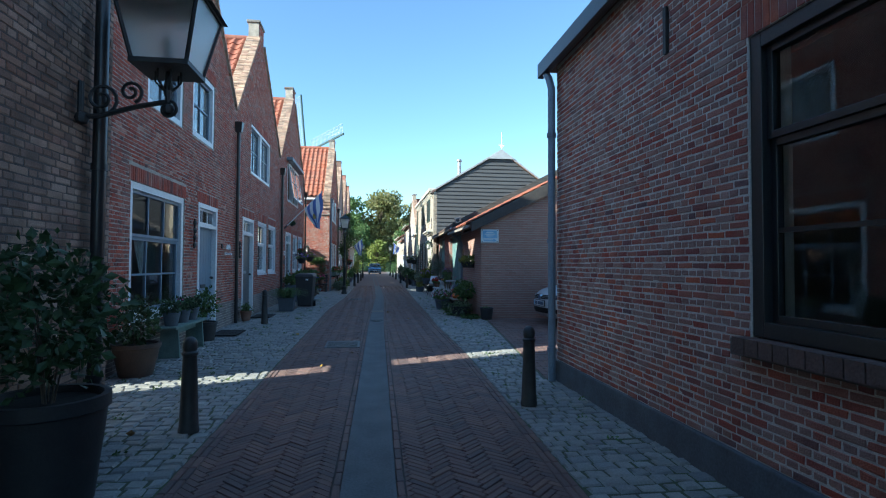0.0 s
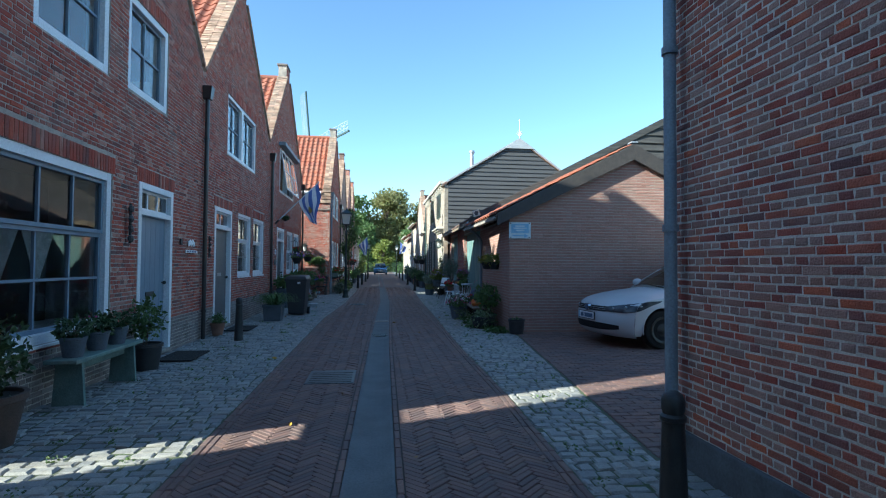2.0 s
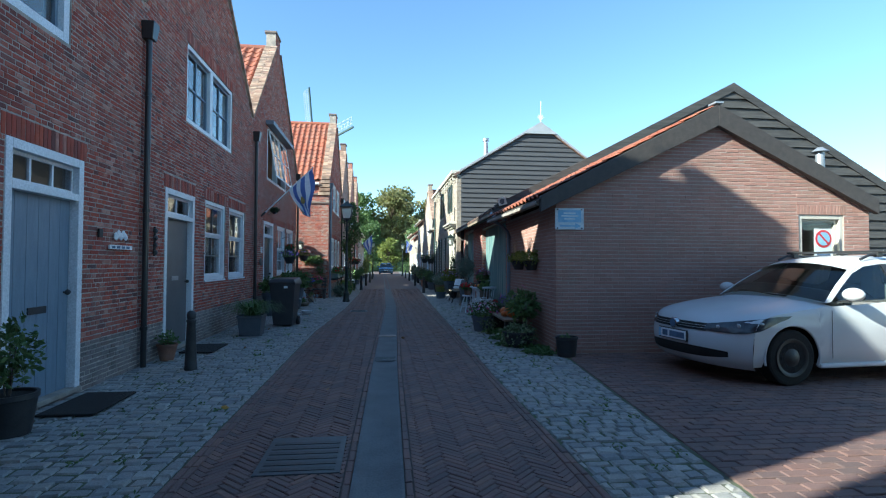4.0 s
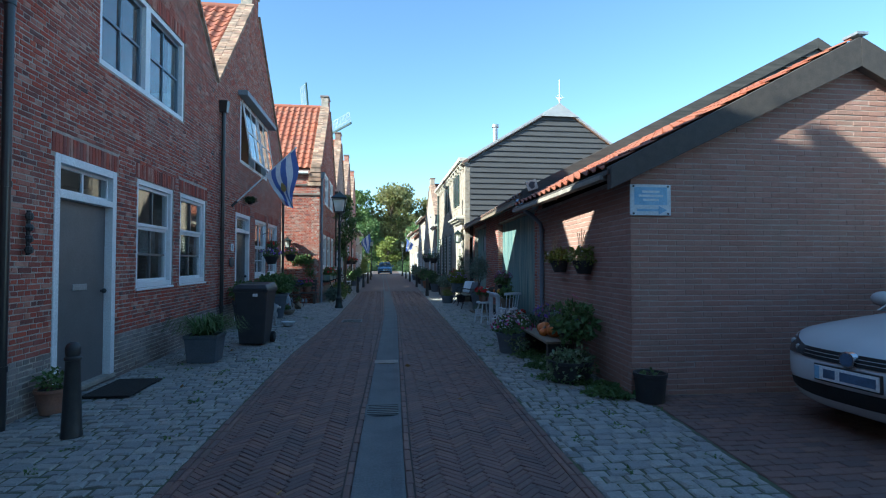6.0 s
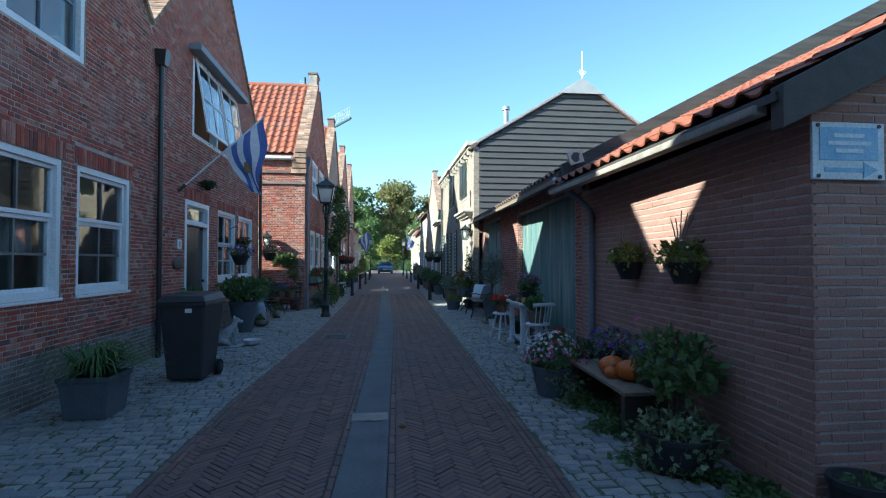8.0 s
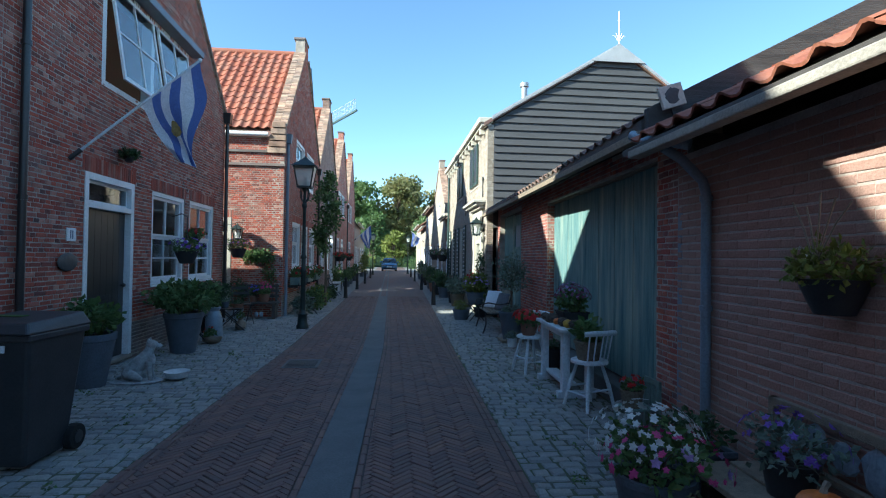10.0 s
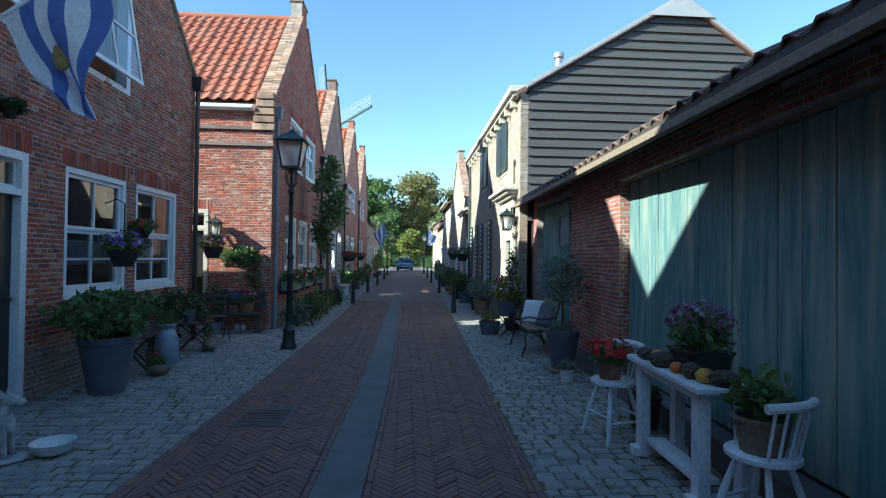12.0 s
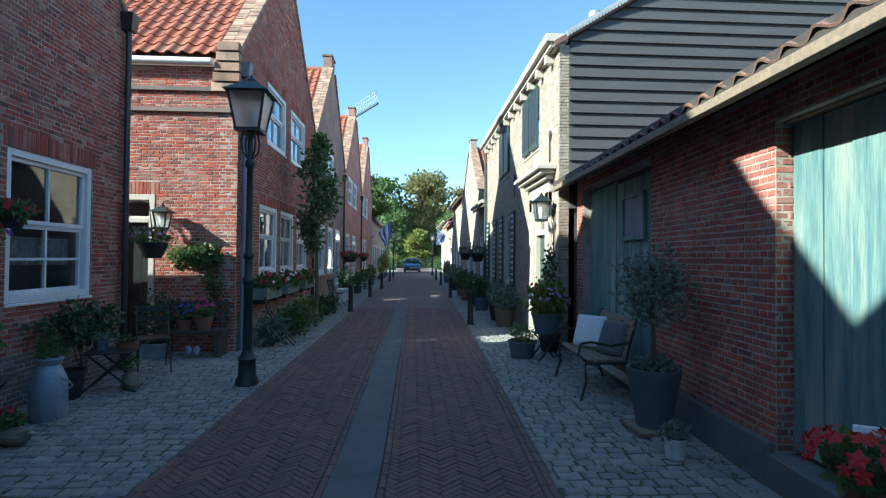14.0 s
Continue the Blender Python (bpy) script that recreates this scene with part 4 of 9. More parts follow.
for h, w, ops in ((HF, WF, F_open), (HG, WG, G_open), (HH, WH, H_open)):
    for o in ops:
        if o[2] < 0.2:
            door(h, w, *o, "paint_grey", lights=2, grooves=3)
        else:
            window(h, w, *o, split=0.55, cols=2, rows_low=1, rows_top=1, fw=0.1)
    downpipe(h, -2.43, ops[0][0] - 1.2, 0.0, 4.6)


def low_house(name, label, x, y0, y1, h, rise, side, mat, opens, depth=6.0, tile="tile_dark"):
    """A low house with its eaves on the street."""
    H = thing(name, (x, (y0 + y1) / 2, 0), label, "house")
    W = Wall((x, 0, 0), (0, 1, 0), (side, 0, 0))
    part("wall", wall_core(W, [(y0, h), (y1, h)], opens, front=0.0), M[mat], H, place=True)
    xm, xb = x - side * depth / 2, x - side * depth
    o = MB()
    for ya, yb in ((y0, y0 + 0.25), (y1 - 0.25, y1)):
        o.prism([(x - side * 0.28, ya, -0.1), (xb, ya, -0.1), (xb, ya, h), (xm, ya, h + rise), (x - side * 0.28, ya, h)], (0, ya, 0), (0, yb, 0))
    o.box(min(xb, xb + side * 0.2), y0 + 0.25, -0.1, max(xb, xb + side * 0.2), y1 - 0.25, h)
    part("side_wall", o, M[mat], H, place=True)
    r = MB()
    for xa in (x + side * 0.25, xb - side * 0.25):
        zz = h - 0.25 * rise / (depth / 2)
        r.hexa([(xa, y0 - 0.1, zz), (xm, y0 - 0.1, h + rise), (xm, y1 + 0.1, h + rise), (xa, y1 + 0.1, zz), (xa, y0 - 0.1, zz + 0.1), (xm, y0 - 0.1, h + rise + 0.1), (xm, y1 + 0.1, h + rise + 0.1), (xa, y1 + 0.1, zz + 0.1)])
    part("roof", r, M[tile], H, place=True)
    part("gutter", MB().tube([(x + side * 0.3, y0, h), (x + side * 0.3, y1, h)], 0.07, 8), M["paint_cream"], H, place=True, smooth=True)
    for op in opens:
        if op[2] < 0.2:
            door(H, W, *op, "paint_green", lights=2, grooves=3)
        else:
            window(H, W, *op, split=0.55, cols=2, rows_low=1, rows_top=1, fw=0.1)
    return H


low_house("low_house", "low pale rendered house with a dark roof", -2.5, 55.7, 64, 4.2, 2.2, 1, "far_pale", [(56.4, 57.6, 0.8, 2.4), (58, 59, 0.1, 2.4), (60, 61.5, 0.8, 2.4)])
low_house("low_house", "low pale house at the end of the row", -2.6, 64.2, 74, 3.4, 2.0, 1, "far_pale", [(66, 67.5, 0.8, 2.4), (69, 70, 0.1, 2.4)])

# the nearest house, brown brick, with a wall lantern
HA = thing("brown_brick_house", (-2.58, 0, 0), "dark brown brick house with a black downpipe and wall lantern", "house")
WA = Wall((-2.58, 0, 0), (0, 1, 0), (1, 0, 0))
# Wall and roof run on to y = -14, unseen, to shade the street.
wallA = part("wall", wall_core(WA, [(-14, 6.6), (6.3, 6.6)], [], thick=0.3), M["mortar_dark"], HA, place=True)
brickwork(wallA, WA, lay([(3.0, 4.9), (6.3, 4.9)], [], seed=17), M["brick_dark"], (5.0, 6.3, 1.0, 2.6), seed=18)
WA2 = Wall((0, 6.3, 0), (1, 0, 0), (0, 1, 0))
brickwork(wallA, WA2, lay([(-4.5, 4.5), (-2.58, 4.5)], [], seed=19), M["brick_dark"], None, seed=20)
part("back_wall", MB().box(-6.8, -14, -0.1, -2.9, 6.28, 6.55), M["far_dark"], HA, place=True)
part("roof", MB().hexa([(-7.0, -14, 6.56), (-2.4, -14, 6.56), (-2.4, 6.4, 6.56), (-7.0, 6.4, 6.56), (-5.2, -14, 8.2), (-4.2, -14, 8.2), (-4.2, 5.4, 8.2), (-5.2, 5.4, 8.2)]), M["tile_dark"], HA, place=True)
downpipe(HA, -2.50, 5.95, 0.0, 6.4, hopper=False, r=0.05)

# right-hand house close to the start
XR, YR = 1.86, 7.86
HR = thing("weathered_brick_house", (XR, 2, 0), "weathered red brick house with dark window and zinc downpipe", "house")
WR = Wall((XR, 0, 0), (0, 1, 0), (-1, 0, 0))
R_open = [(2.6, 4.53, 0.95, 2.80)]
wallR = part("wall", wall_core(WR, [(-14, 3.9), (YR - 0.012, 3.9)], R_open, thick=0.3), M["mortar_light"], HR, place=True)
ex, qs = arched(R_open, 0.21)
q = lay([(1.5, 3.86), (YR, 3.86)], R_open + ex, seed=21, z_lo=0.24, course=0.0515, length=0.176, joint=0.011) + qs
brickwork(wallR, WR, [r for r in q if (r[1] - r[0] > 0.11) == (r[4] < 0.0032)], M["brick_mixed"], (5.0, 7.8, 1.0, 2.3), seed=22)
brickwork(wallR, WR, [r for r in q if (r[1] - r[0] > 0.11) != (r[4] < 0.0032)], M["brick_header"], None, seed=38)
WR2 = Wall((0, YR, 0), (1, 0, 0), (0, 1, 0))
wr2 = part("wall", wall_core(WR2, [(XR + 0.012, 3.9), (8, 3.9)], [], thick=0.3), M["mortar"], HR, place=True)
brickwork(wr2, WR2, lay([(XR, 3.86), (4.5, 3.86)], [], seed=23, z_lo=0.24, course=0.0515, length=0.176, joint=0.011), M["brick_mixed"], None, seed=24)
part("plinth", MB().box(XR - 0.035, -14, -0.1, XR + 0.2, YR + 0.03, 0.235), M["plinth"], HR, place=True, bevel=0.01)
part("roof", MB().hexa([(XR - 0.14, -14, 3.88), (8.2, -14, 3.88), (8.2, YR + 0.22, 3.88), (XR - 0.14, YR + 0.22, 3.88), (4.4, -14, 6.0), (5.5, -14, 6.0), (5.5, YR + 0.22, 6.0), (4.4, YR + 0.22, 6.0)]), M["tile_dark"], HR, place=True)
part("fascia", MB().box(XR - 0.17, -14, 3.80, XR - 0.09, YR + 0.25, 3.99), M["paint_black"], HR, place=True, bevel=0.01)
part("back_wall", MB().box(7.7, -14, -0.1, 8.0, YR - 0.3, 3.85), M["far_dark"], HR, place=True)
window(HR, WR, 2.6, 4.53, 0.97, 2.80, frame_mat="paint_black", split=0.66, cols=2, rows_low=2, rows_top=1, fw=0.09, sill=False, label="black-painted sash window with a brick sill")
qsill = [(2.5 + i * 0.11, 2.5 + i * 0.11 + 0.1, 0.86, 0.955, 0.09) for i in range(19)]
sill = part("sill", WR.box(MB(), 2.48, 4.62, -0.1, 0.07, 0.85, 0.95), M["mortar_dark"], HR, place=True)
for k in range(19):
    ob = part("brick", WR.box(MB(), *qsill[k][:2], -0.06, 0.09, 0.865, 0.962), M["sill_brick"], sill, place=True)
px, py = XR - 0.11, YR - 0.12
part("downpipe", MB().tube([(px, py, 0.0), (px, py, 3.55), (px - 0.0, py + 0.1, 3.72), (px, py + 0.22, 3.82)], 0.045, 12).tube([(px, py, 1.66), (px, py, 1.71)], 0.058, 12).tube([(px, py, 2.95), (px, py, 3.0)], 0.058, 12).tube([(px, py, 0.35), (px, py, 0.4)], 0.058, 12), M["zinc"], HR, place=True, smooth=True)
part("wall_anchor", MB().box(XR - 0.03, 5.38, 3.05, XR + 0.01, 5.42, 3.42), M["iron"], HR, place=True)
part("floor", MB().box(XR + 0.3, -13.9, 0.0, 7.7, YR - 0.3, 0.05), M["room_floor"], HR, place=True)
part("partition", MB().box(XR + 2.5, -13.9, 0.05, XR + 2.6, YR - 0.3, 3.85), M["plaster"], HR, place=True)

# ---- garage with the white sign ----
G0 = (2.42, 14.95)
SK = math.atan(0.045)
HGa = thing("garage", (5.2, 17, 0), "pinkish-brown brick garage with black barge boards and clay tiles", "garage")
WGf = Wall((0, G0[1], 0), (1, 0, 0), (0, -1, 0))
GU = (math.sin(SK), math.cos(SK), 0)
WGs = Wall((2.42, 14.95, 0), GU, (-math.cos(SK), math.sin(SK), 0))
g_open = [(6.66, 7.50, 1.30, 2.27)]
gt = [(2.42, 2.46), (5.15, 3.86), (7.98, 2.42)]
gwall = part("wall", wall_core(WGf, [(2.45, 2.46), (5.15, 3.86), (7.98, 2.42)], g_open, thick=0.26), M["mortar_pale"], HGa, place=True)
ex, qs = arched(g_open, 0.16, 0.04)
brickwork(gwall, WGf, lay([(u, z - 0.01) for u, z in gt], g_open + ex, course=0.061, length=0.21, joint=0.011, head=0.004, bond="stretch", seed=25) + qs, M["brick_pink"], (2.6, 4.4, 0.6, 1.95), seed=26)
gs = part("wall", wall_core(WGs, [(0.012, 2.42), (4.06, 2.42)], [], thick=0.26), M["mortar_pale"], HGa, place=True)
brickwork(gs, WGs, lay([(0.0, 2.4), (4.05, 2.4)], [], course=0.061, length=0.21, joint=0.011, head=0.004, bond="stretch", seed=27), M["brick_pink"], (0.0, 3.9, 0.9, 2.1), seed=28)
o = MB()
o.box(7.7, 15.2, -0.1, 7.96, 19.0, 2.4)
part("side_wall", o, M["far_dark"], HGa, place=True)
for (xa, za), (xb, zb) in (((2.14, 2.49), (5.15, 4.05)), ((8.05, 2.54), (5.15, 4.05))):
    bb = MB()
    bb.prism([(xa, 14.82, za), (xb, 14.82, zb), (xb, 14.82, zb - 0.35), (xa, 14.82, za - 0.25)], (0, 14.82, 0), (0, 14.92, 0))
    part("barge_board", bb, M["dark_wood"], HGa, place=True, bevel=0.006)
part("ridge_flashing", MB().bar((5.15, 14.8, 4.08), (5.15, 15.0, 4.08), 0.14, 0.03), M["alu"], HGa, place=True)
r = MB()
for xa, za in ((2.12, 2.40), (8.06, 2.46)):
    r.hexa([(xa, 14.86, za), (5.15, 14.86, 3.96), (5.15, 19.0, 3.96), (xa, 19.0, za), (xa, 14.86, za + 0.05), (5.15, 14.86, 4.01), (5.15, 19.0, 4.01), (xa, 19.0, za + 0.05)])
groof = part("roof", r, M["dark_wood"], HGa, place=True)
dn = Vector((2.12 - 5.15, 0, 2.40 - 3.96))
pantiles(groof, (5.15, 14.9, 4.0), (0, 1, 0), dn, 11, 17, M["tile"], 0, lift=0.02)
part("gutter", MB().box(2.09, 15.0, 2.36, 2.19, 18.85, 2.42), M["coping"], HGa, place=True, bevel=0.01)
window(HGa, WGf, 6.66, 7.50, 1.30, 2.27, frame_mat="paint_cream", split=1.0, cols=1, rows_low=1, sill=False, fw=0.07)
part("downpipe", MB().tube([(2.53, 18.5, 0.05), (2.53, 18.5, 2.05), (2.50, 18.5, 2.15), (2.34, 18.5, 2.3), (2.2, 18.5, 2.38)], 0.036, 12).tube([(2.53, 18.5, 1.2), (2.53, 18.5, 1.24)], 0.046, 12).tube([(2.53, 18.5, 2.0), (2.53, 18.5, 2.04)], 0.046, 12), M["zinc"], HGa, place=True, smooth=True)
part("flue", MB().tube([(7.67, 15.6, 2.55), (7.67, 15.6, 3.5)], 0.075, 12).tube([(7.67, 15.6, 3.5), (7.67, 15.6, 3.58)], [0.15, 0.05], 12), M["alu"], HGa, place=True, smooth=True)

# ---- barn with the teal doors ----
HBn = thing("barn", (5, 24, 0), "old brick barn with weathered teal doors and tarred board gable", "barn")
WN = Wall((2.51, 14.95, 0), GU, (-math.cos(SK), math.sin(SK), 0))
u_of = lambda y: (y - 14.95) / math.cos(SK)
P1, P2 = (u_of(19.02), u_of(19.56)), (u_of(23.58), u_of(25.72))
bt = [(P1[0], 2.72), (u_of(28.8), 2.86)]
n_open = [(P1[1], P2[0], 0.0, 2.52), (P2[1], u_of(28.42), 0.0, 2.66)]
bw = part("wall", wall_core(WN, bt, n_open, thick=0.3), M["mortar"], HBn, place=True)
brickwork(bw, WN, lay(bt, n_open, seed=29), M["brick_mixed"], (P2[0], P2[1], 0.6, 2.4), seed=30)
WNr = Wall(WN.p(P2[0], 0, 0), -WN.n, -WN.u)
brickwork(bw, WNr, lay([(0.0, 2.5), (0.13, 2.5)], [], seed=35), M["brick_mixed"], None, seed=36)


def boards(parent, W, u0, u1, z0, z1, n, mat, depth=-0.12, name="plank"):
    rg = random.Random(int(u0 * 10))
    us = [u0 + (u1 - u0) * i / n + (rg.uniform(-0.02, 0.02) if 0 < i < n else 0) for i in range(n + 1)]
    for a, b in zip(us, us[1:]):
        d = rg.uniform(-0.006, 0.006)
        part(name, W.box(MB(), a + 0.004, b - 0.004, depth - 0.03 + d, depth + d, z0, z1 + rg.uniform(-0.01, 0)), mat, parent, place=True, bevel=0.003)


bd = part("door", WN.box(MB(), P1[1], P2[0], -0.24, -0.17, 0.02, 2.52), M["dark_wood"], HBn, "large weathered teal plank barn door", place=True)
boards(bd, WN, P1[1] + 0.01, P2[0] - 0.01, 0.24, 2.50, 15, M["teal_wood"])
part("lintel", WN.box(MB(), P1[1] - 0.02, P2[0] + 0.02, -0.2, -0.06, 2.50, 2.68), M["wood"], HBn, place=True, bevel=0.008)
part("threshold", WN.box(MB(), P1[1] - 0.05, P2[0] + 0.05, -0.25, 0.06, -0.05, 0.2), M["concrete"], HBn, place=True, bevel=0.012)
sd = part("door", WN.box(MB(), P2[1], u_of(28.42), -0.24, -0.17, 0.02, 2.66), M["dark_wood"], HBn, "pair of tall teal plank doors with a small window", place=True)
boards(sd, WN, P2[1] + 0.01, u_of(27.15), 0.16, 2.58, 5, M["teal_wood"])
boards(sd, WN, u_of(27.19), u_of(28.40), 0.16, 2.62, 4, M["teal_wood"])
fr = MB()
ua, ub = u_of(26.12), u_of(26.85)
for a, b, c, d in ((ua, ub, 1.79, 1.84), (ua, ub, 2.32, 2.37), (ua, ua + 0.05, 1.84, 2.32), (ub - 0.05, ub, 1.84, 2.32)):
    WN.box(fr, a, b, -0.11, -0.07, c, d)
part("window_frame", fr, M["teal_wood"], sd, place=True)
part("pane", WN.box(MB(), ua + 0.03, ub - 0.03, -0.105, -0.095, 1.82, 2.34), M["zinc"], sd, place=True)
part("plinth", WN.box(MB(), P2[0], P2[1], 0.0, 0.06, -0.05, 0.28), M["concrete"], HBn, place=True, bevel=0.02)
bx, bz = 8.4, 5.88
r = MB()
r.hexa([(2.28, 19.0, 2.62), (bx, 19.0, bz - 0.02), (bx, 28.8, bz - 0.02), (2.72, 28.8, 2.74), (2.28, 19.0, 2.72), (bx, 19.0, bz + 0.08), (bx, 28.8, bz + 0.08), (2.72, 28.8, 2.84)])
r.hexa([(13.2, 19.0, 3.1), (bx, 19.0, bz - 0.02), (bx, 28.8, bz - 0.02), (13.2, 28.8, 3.1), (13.2, 19.0, 3.2), (bx, 19.0, bz + 0.08), (bx, 28.8, bz + 0.08), (13.2, 28.8, 3.2)])
broof = part("roof", r, M["dark_wood"], HBn, place=True)
dn = Vector((2.4 - bx, 0, 2.72 - bz - 0.06))
pantiles(broof, Vector((bx, 19.05, bz + 0.07)) + dn.normalized() * 5.08, (0.045, 1, 0), dn, 6, 41, M["tile_dark"], 300, lift=0.02)
part("gutter_board", MB().hexa([(2.25, 19.0, 2.56), (2.33, 19.0, 2.56), (2.78, 28.8, 2.68), (2.70, 28.8, 2.68), (2.25, 19.0, 2.63), (2.33, 19.0, 2.63), (2.78, 28.8, 2.75), (2.70, 28.8, 2.75)]), M["wood"], HBn, place=True, bevel=0.006)
for xa, za in ((2.30, 2.78), (13.2, 3.2)):
    part("barge_board", MB().prism([(xa, 18.93, za + 0.02), (bx, 18.93, bz + 0.1), (bx, 18.93, bz - 0.12), (xa, 18.93, za - 0.2)], (0, 18.93, 0), (0, 19.0, 0)), M["barn_board"], HBn, place=True, bevel=0.006)


def clapboards(parent, y, x0, x1, z0, pitch, left, right, mat, name="board", seed=0, wob=0.0):
    """Overlapping horizontal boards on a gable facing -y; left and right give the gable's edge x at a height."""
    rg = random.Random(seed)
    z = z0
    while True:
        a, b = max(x0, left(z + pitch * 0.5)), min(x1, right(z + pitch * 0.5))
        if b - a < 0.3:
            break
        n = max(1, int((b - a) / 3.2))
        al, bl = max(x0, left(z)), min(x1, right(z))
        at, bt2 = max(x0, left(z + pitch + 0.03)), min(x1, right(z + pitch + 0.03))
        w0, w1 = rg.uniform(-wob, wob), rg.uniform(-wob, wob)
        mb = MB()
        mb.hexa([(al, y - 0.075, z + w0), (bl, y - 0.075, z + w1), (bl, y - 0.02, z + w1), (al, y - 0.02, z + w0),
                 (at, y - 0.024, z + pitch + 0.03), (max(bt2, at + 0.05), y - 0.024, z + pitch + 0.03), (max(bt2, at + 0.05), y - 0.002, z + pitch + 0.03), (at, y - 0.002, z + pitch + 0.03)])
        part(name, mb, mat, parent, place=True)
        z += pitch


sl, sr = (bz - 2.72) / (bx - 2.3), (bz - 3.1) / (13.2 - bx)
bg = part("gable", MB().prism([(2.95, 19.02, -0.1), (13.0, 19.02, -0.1), (13.0, 19.02, 3.1), (bx, 19.02, bz - 0.06), (2.95, 19.02, 2.95)], (0, 19.02, 0), (0, 19.16, 0)), M["barn_board"], HBn, place=True)
clapboards(bg, 19.02, 5.0, 13.0, 1.2, 0.23, lambda z: bx - (bz - 0.06 - z) / sl, lambda z: bx + (bz - 0.06 - z) / sr, M["barn_board"], seed=2, wob=0.012)
part("back_wall", MB().box(13.0, 19.2, -0.1, 13.2, 28.7, 3.05).box(3.4, 28.6, -0.1, 13.0, 28.75, 2.7), M["far_dark"], HBn, place=True)

part("wall_end", MB().box(2.70, 18.95, -0.05, 2.98, 19.05, 2.62), M["mortar_dark"], HBn, place=True)
part("batten", MB().box(2.60, 18.93, 0.0, 2.66, 19.0, 2.0), M["zinc"], HBn, place=True, bevel=0.004)

# ---- white house with the slate-grey boarded gable ----
XW, YW = 2.82, 28.85
HW = thing("white_house", (XW, 33, 0), "whitewashed brick house with shutters and grey boarded gable", "house")
WW = Wall((XW, 0, 0), (0, 1, 0), (-1, 0, 0))
W_open = [(29.5, 30.5, 0.05, 2.45), (33.1, 34.2, 0.9, 2.65), (35.9, 36.8, 0.9, 2.65), (30.2, 31.7, 3.72, 5.06), (33.4, 34.9, 3.72, 5.06)]
ww = part("wall", wall_core(WW, [(YW, 5.2), (37.6, 5.2)], W_open), M["mortar_pale"], HW, place=True)
brickwork(ww, WW, lay([(YW, 5.18), (37.6, 5.18)], W_open, seed=31), M["white_brick"], None, seed=32)
qn = part("quoin", MB().box(XW + 0.012, YW - 0.03, 0, XW + 0.18, YW + 0.03, 5.2), M["mortar"], HW, place=True)
brickwork(qn, Wall((0, YW - 0.035, 0), (1, 0, 0), (0, -1, 0)), lay([(XW, 5.2), (XW + 0.18, 5.2)], [], seed=33), M["white_brick"], None, seed=34)
ax, az_ = 6.47, 7.52
s2, s3 = (az_ - 5.38) / (ax - 2.95), 0.71
gb = part("gable", MB().prism([(XW + 0.16, YW, -0.1), (10.0, YW, -0.1), (10.0, YW, 4.9), (ax, YW, az_ - 0.1), (XW + 0.16, YW, 5.2)], (0, YW, 0), (0, YW + 0.15, 0)), M["slate_board"], HW, place=True)
clapboards(gb, YW, XW + 0.18, 9.98, 2.4, 0.205, lambda z: ax - (az_ - 0.12 - z) / s2, lambda z: ax + (az_ - 0.12 - z) / s3, M["slate_board"], seed=4)
r = MB()
for xa in (2.72, 10.2):
    zz = az_ - (s2 if xa < ax else s3) * abs(ax - xa)
    r.hexa([(xa, YW - 0.12, zz - 0.1), (ax, YW - 0.12, az_ - 0.1), (ax, 37.7, az_ - 0.1), (xa, 37.7, zz - 0.1), (xa, YW - 0.12, zz), (ax, YW - 0.12, az_), (ax, 37.7, az_), (xa, 37.7, zz)])
part("roof", r, M["tile_dark"], HW, place=True)
for sgn in (-1, 1):
    if sgn:
        run = 3.55 if sgn < 0 else 3.7
        e = Vector((ax + sgn * run, YW - 0.14, az_ - (s2 if sgn < 0 else s3) * run))
        t = Vector((ax, YW - 0.14, az_))
        v = MB()
        v.prism([e + Vector((0, 0, 0.05)), t + Vector((0, 0, 0.05)), t - Vector((0, 0, 0.02)), e - Vector((0, 0, 0.02))], (0, 0, 0), (0, 0.03, 0))
        m_ = 64
        for i in range(m_):
            a = e + (t - e) * (i / m_)
            b = e + (t - e) * ((i + 1) / m_)
            c = (a + b) / 2
            v.prism([a - Vector((0, 0, 0.015)), b - Vector((0, 0, 0.015)), (b + c) / 2 - Vector((0, 0, 0.06)), (a + c) / 2 - Vector((0, 0, 0.06))], (0, 0, 0), (0, 0.025, 0))
        part("verge_trim", v, M["paint_trim"], HW, "scalloped white verge trim", place=True)
pk = MB().prism([(ax - 0.75, YW - 0.165, az_ - 0.48), (ax + 0.75, YW - 0.165, az_ - 0.48), (ax, YW - 0.165, az_ + 0.03)], (0, 0, 0), (0, 0.03, 0))
part("apex_board", pk, M["paint_trim"], HW, place=True)
fn = MB().tube([(ax, YW - 0.1, az_), (ax, YW - 0.1, az_ + 0.95)], 0.018, 6)
for k in range(5):
    a = radians(-60 + 30 * k)
    fn.tube([(ax, YW - 0.1, az_ + 0.1), (ax + 0.15 * math.sin(a), YW - 0.1, az_ + 0.2 + 0.15 * math.cos(a)), (ax + 0.2 * math.sin(a), YW - 0.1, az_ + 0.15 + 0.22 * math.cos(a))], 0.012, 5)
part("finial", fn, M["paint_white"], HW, place=True)
co = MB()
co.box(XW - 0.16, YW - 0.04, 5.16, XW + 0.1, 37.7, 5.24).box(XW - 0.24, YW - 0.08, 5.24, XW + 0.14, 37.75, 5.38)
part("cornice", co, M["paint_cream"], HW, place=True, bevel=0.012)
for i in range(12):
    part("bracket", MB().box(XW - 0.15, YW + 0.3 + i * 0.72, 5.0, XW, YW + 0.42 + i * 0.72, 5.158), M["paint_cream"], HW, place=True, bevel=0.008)
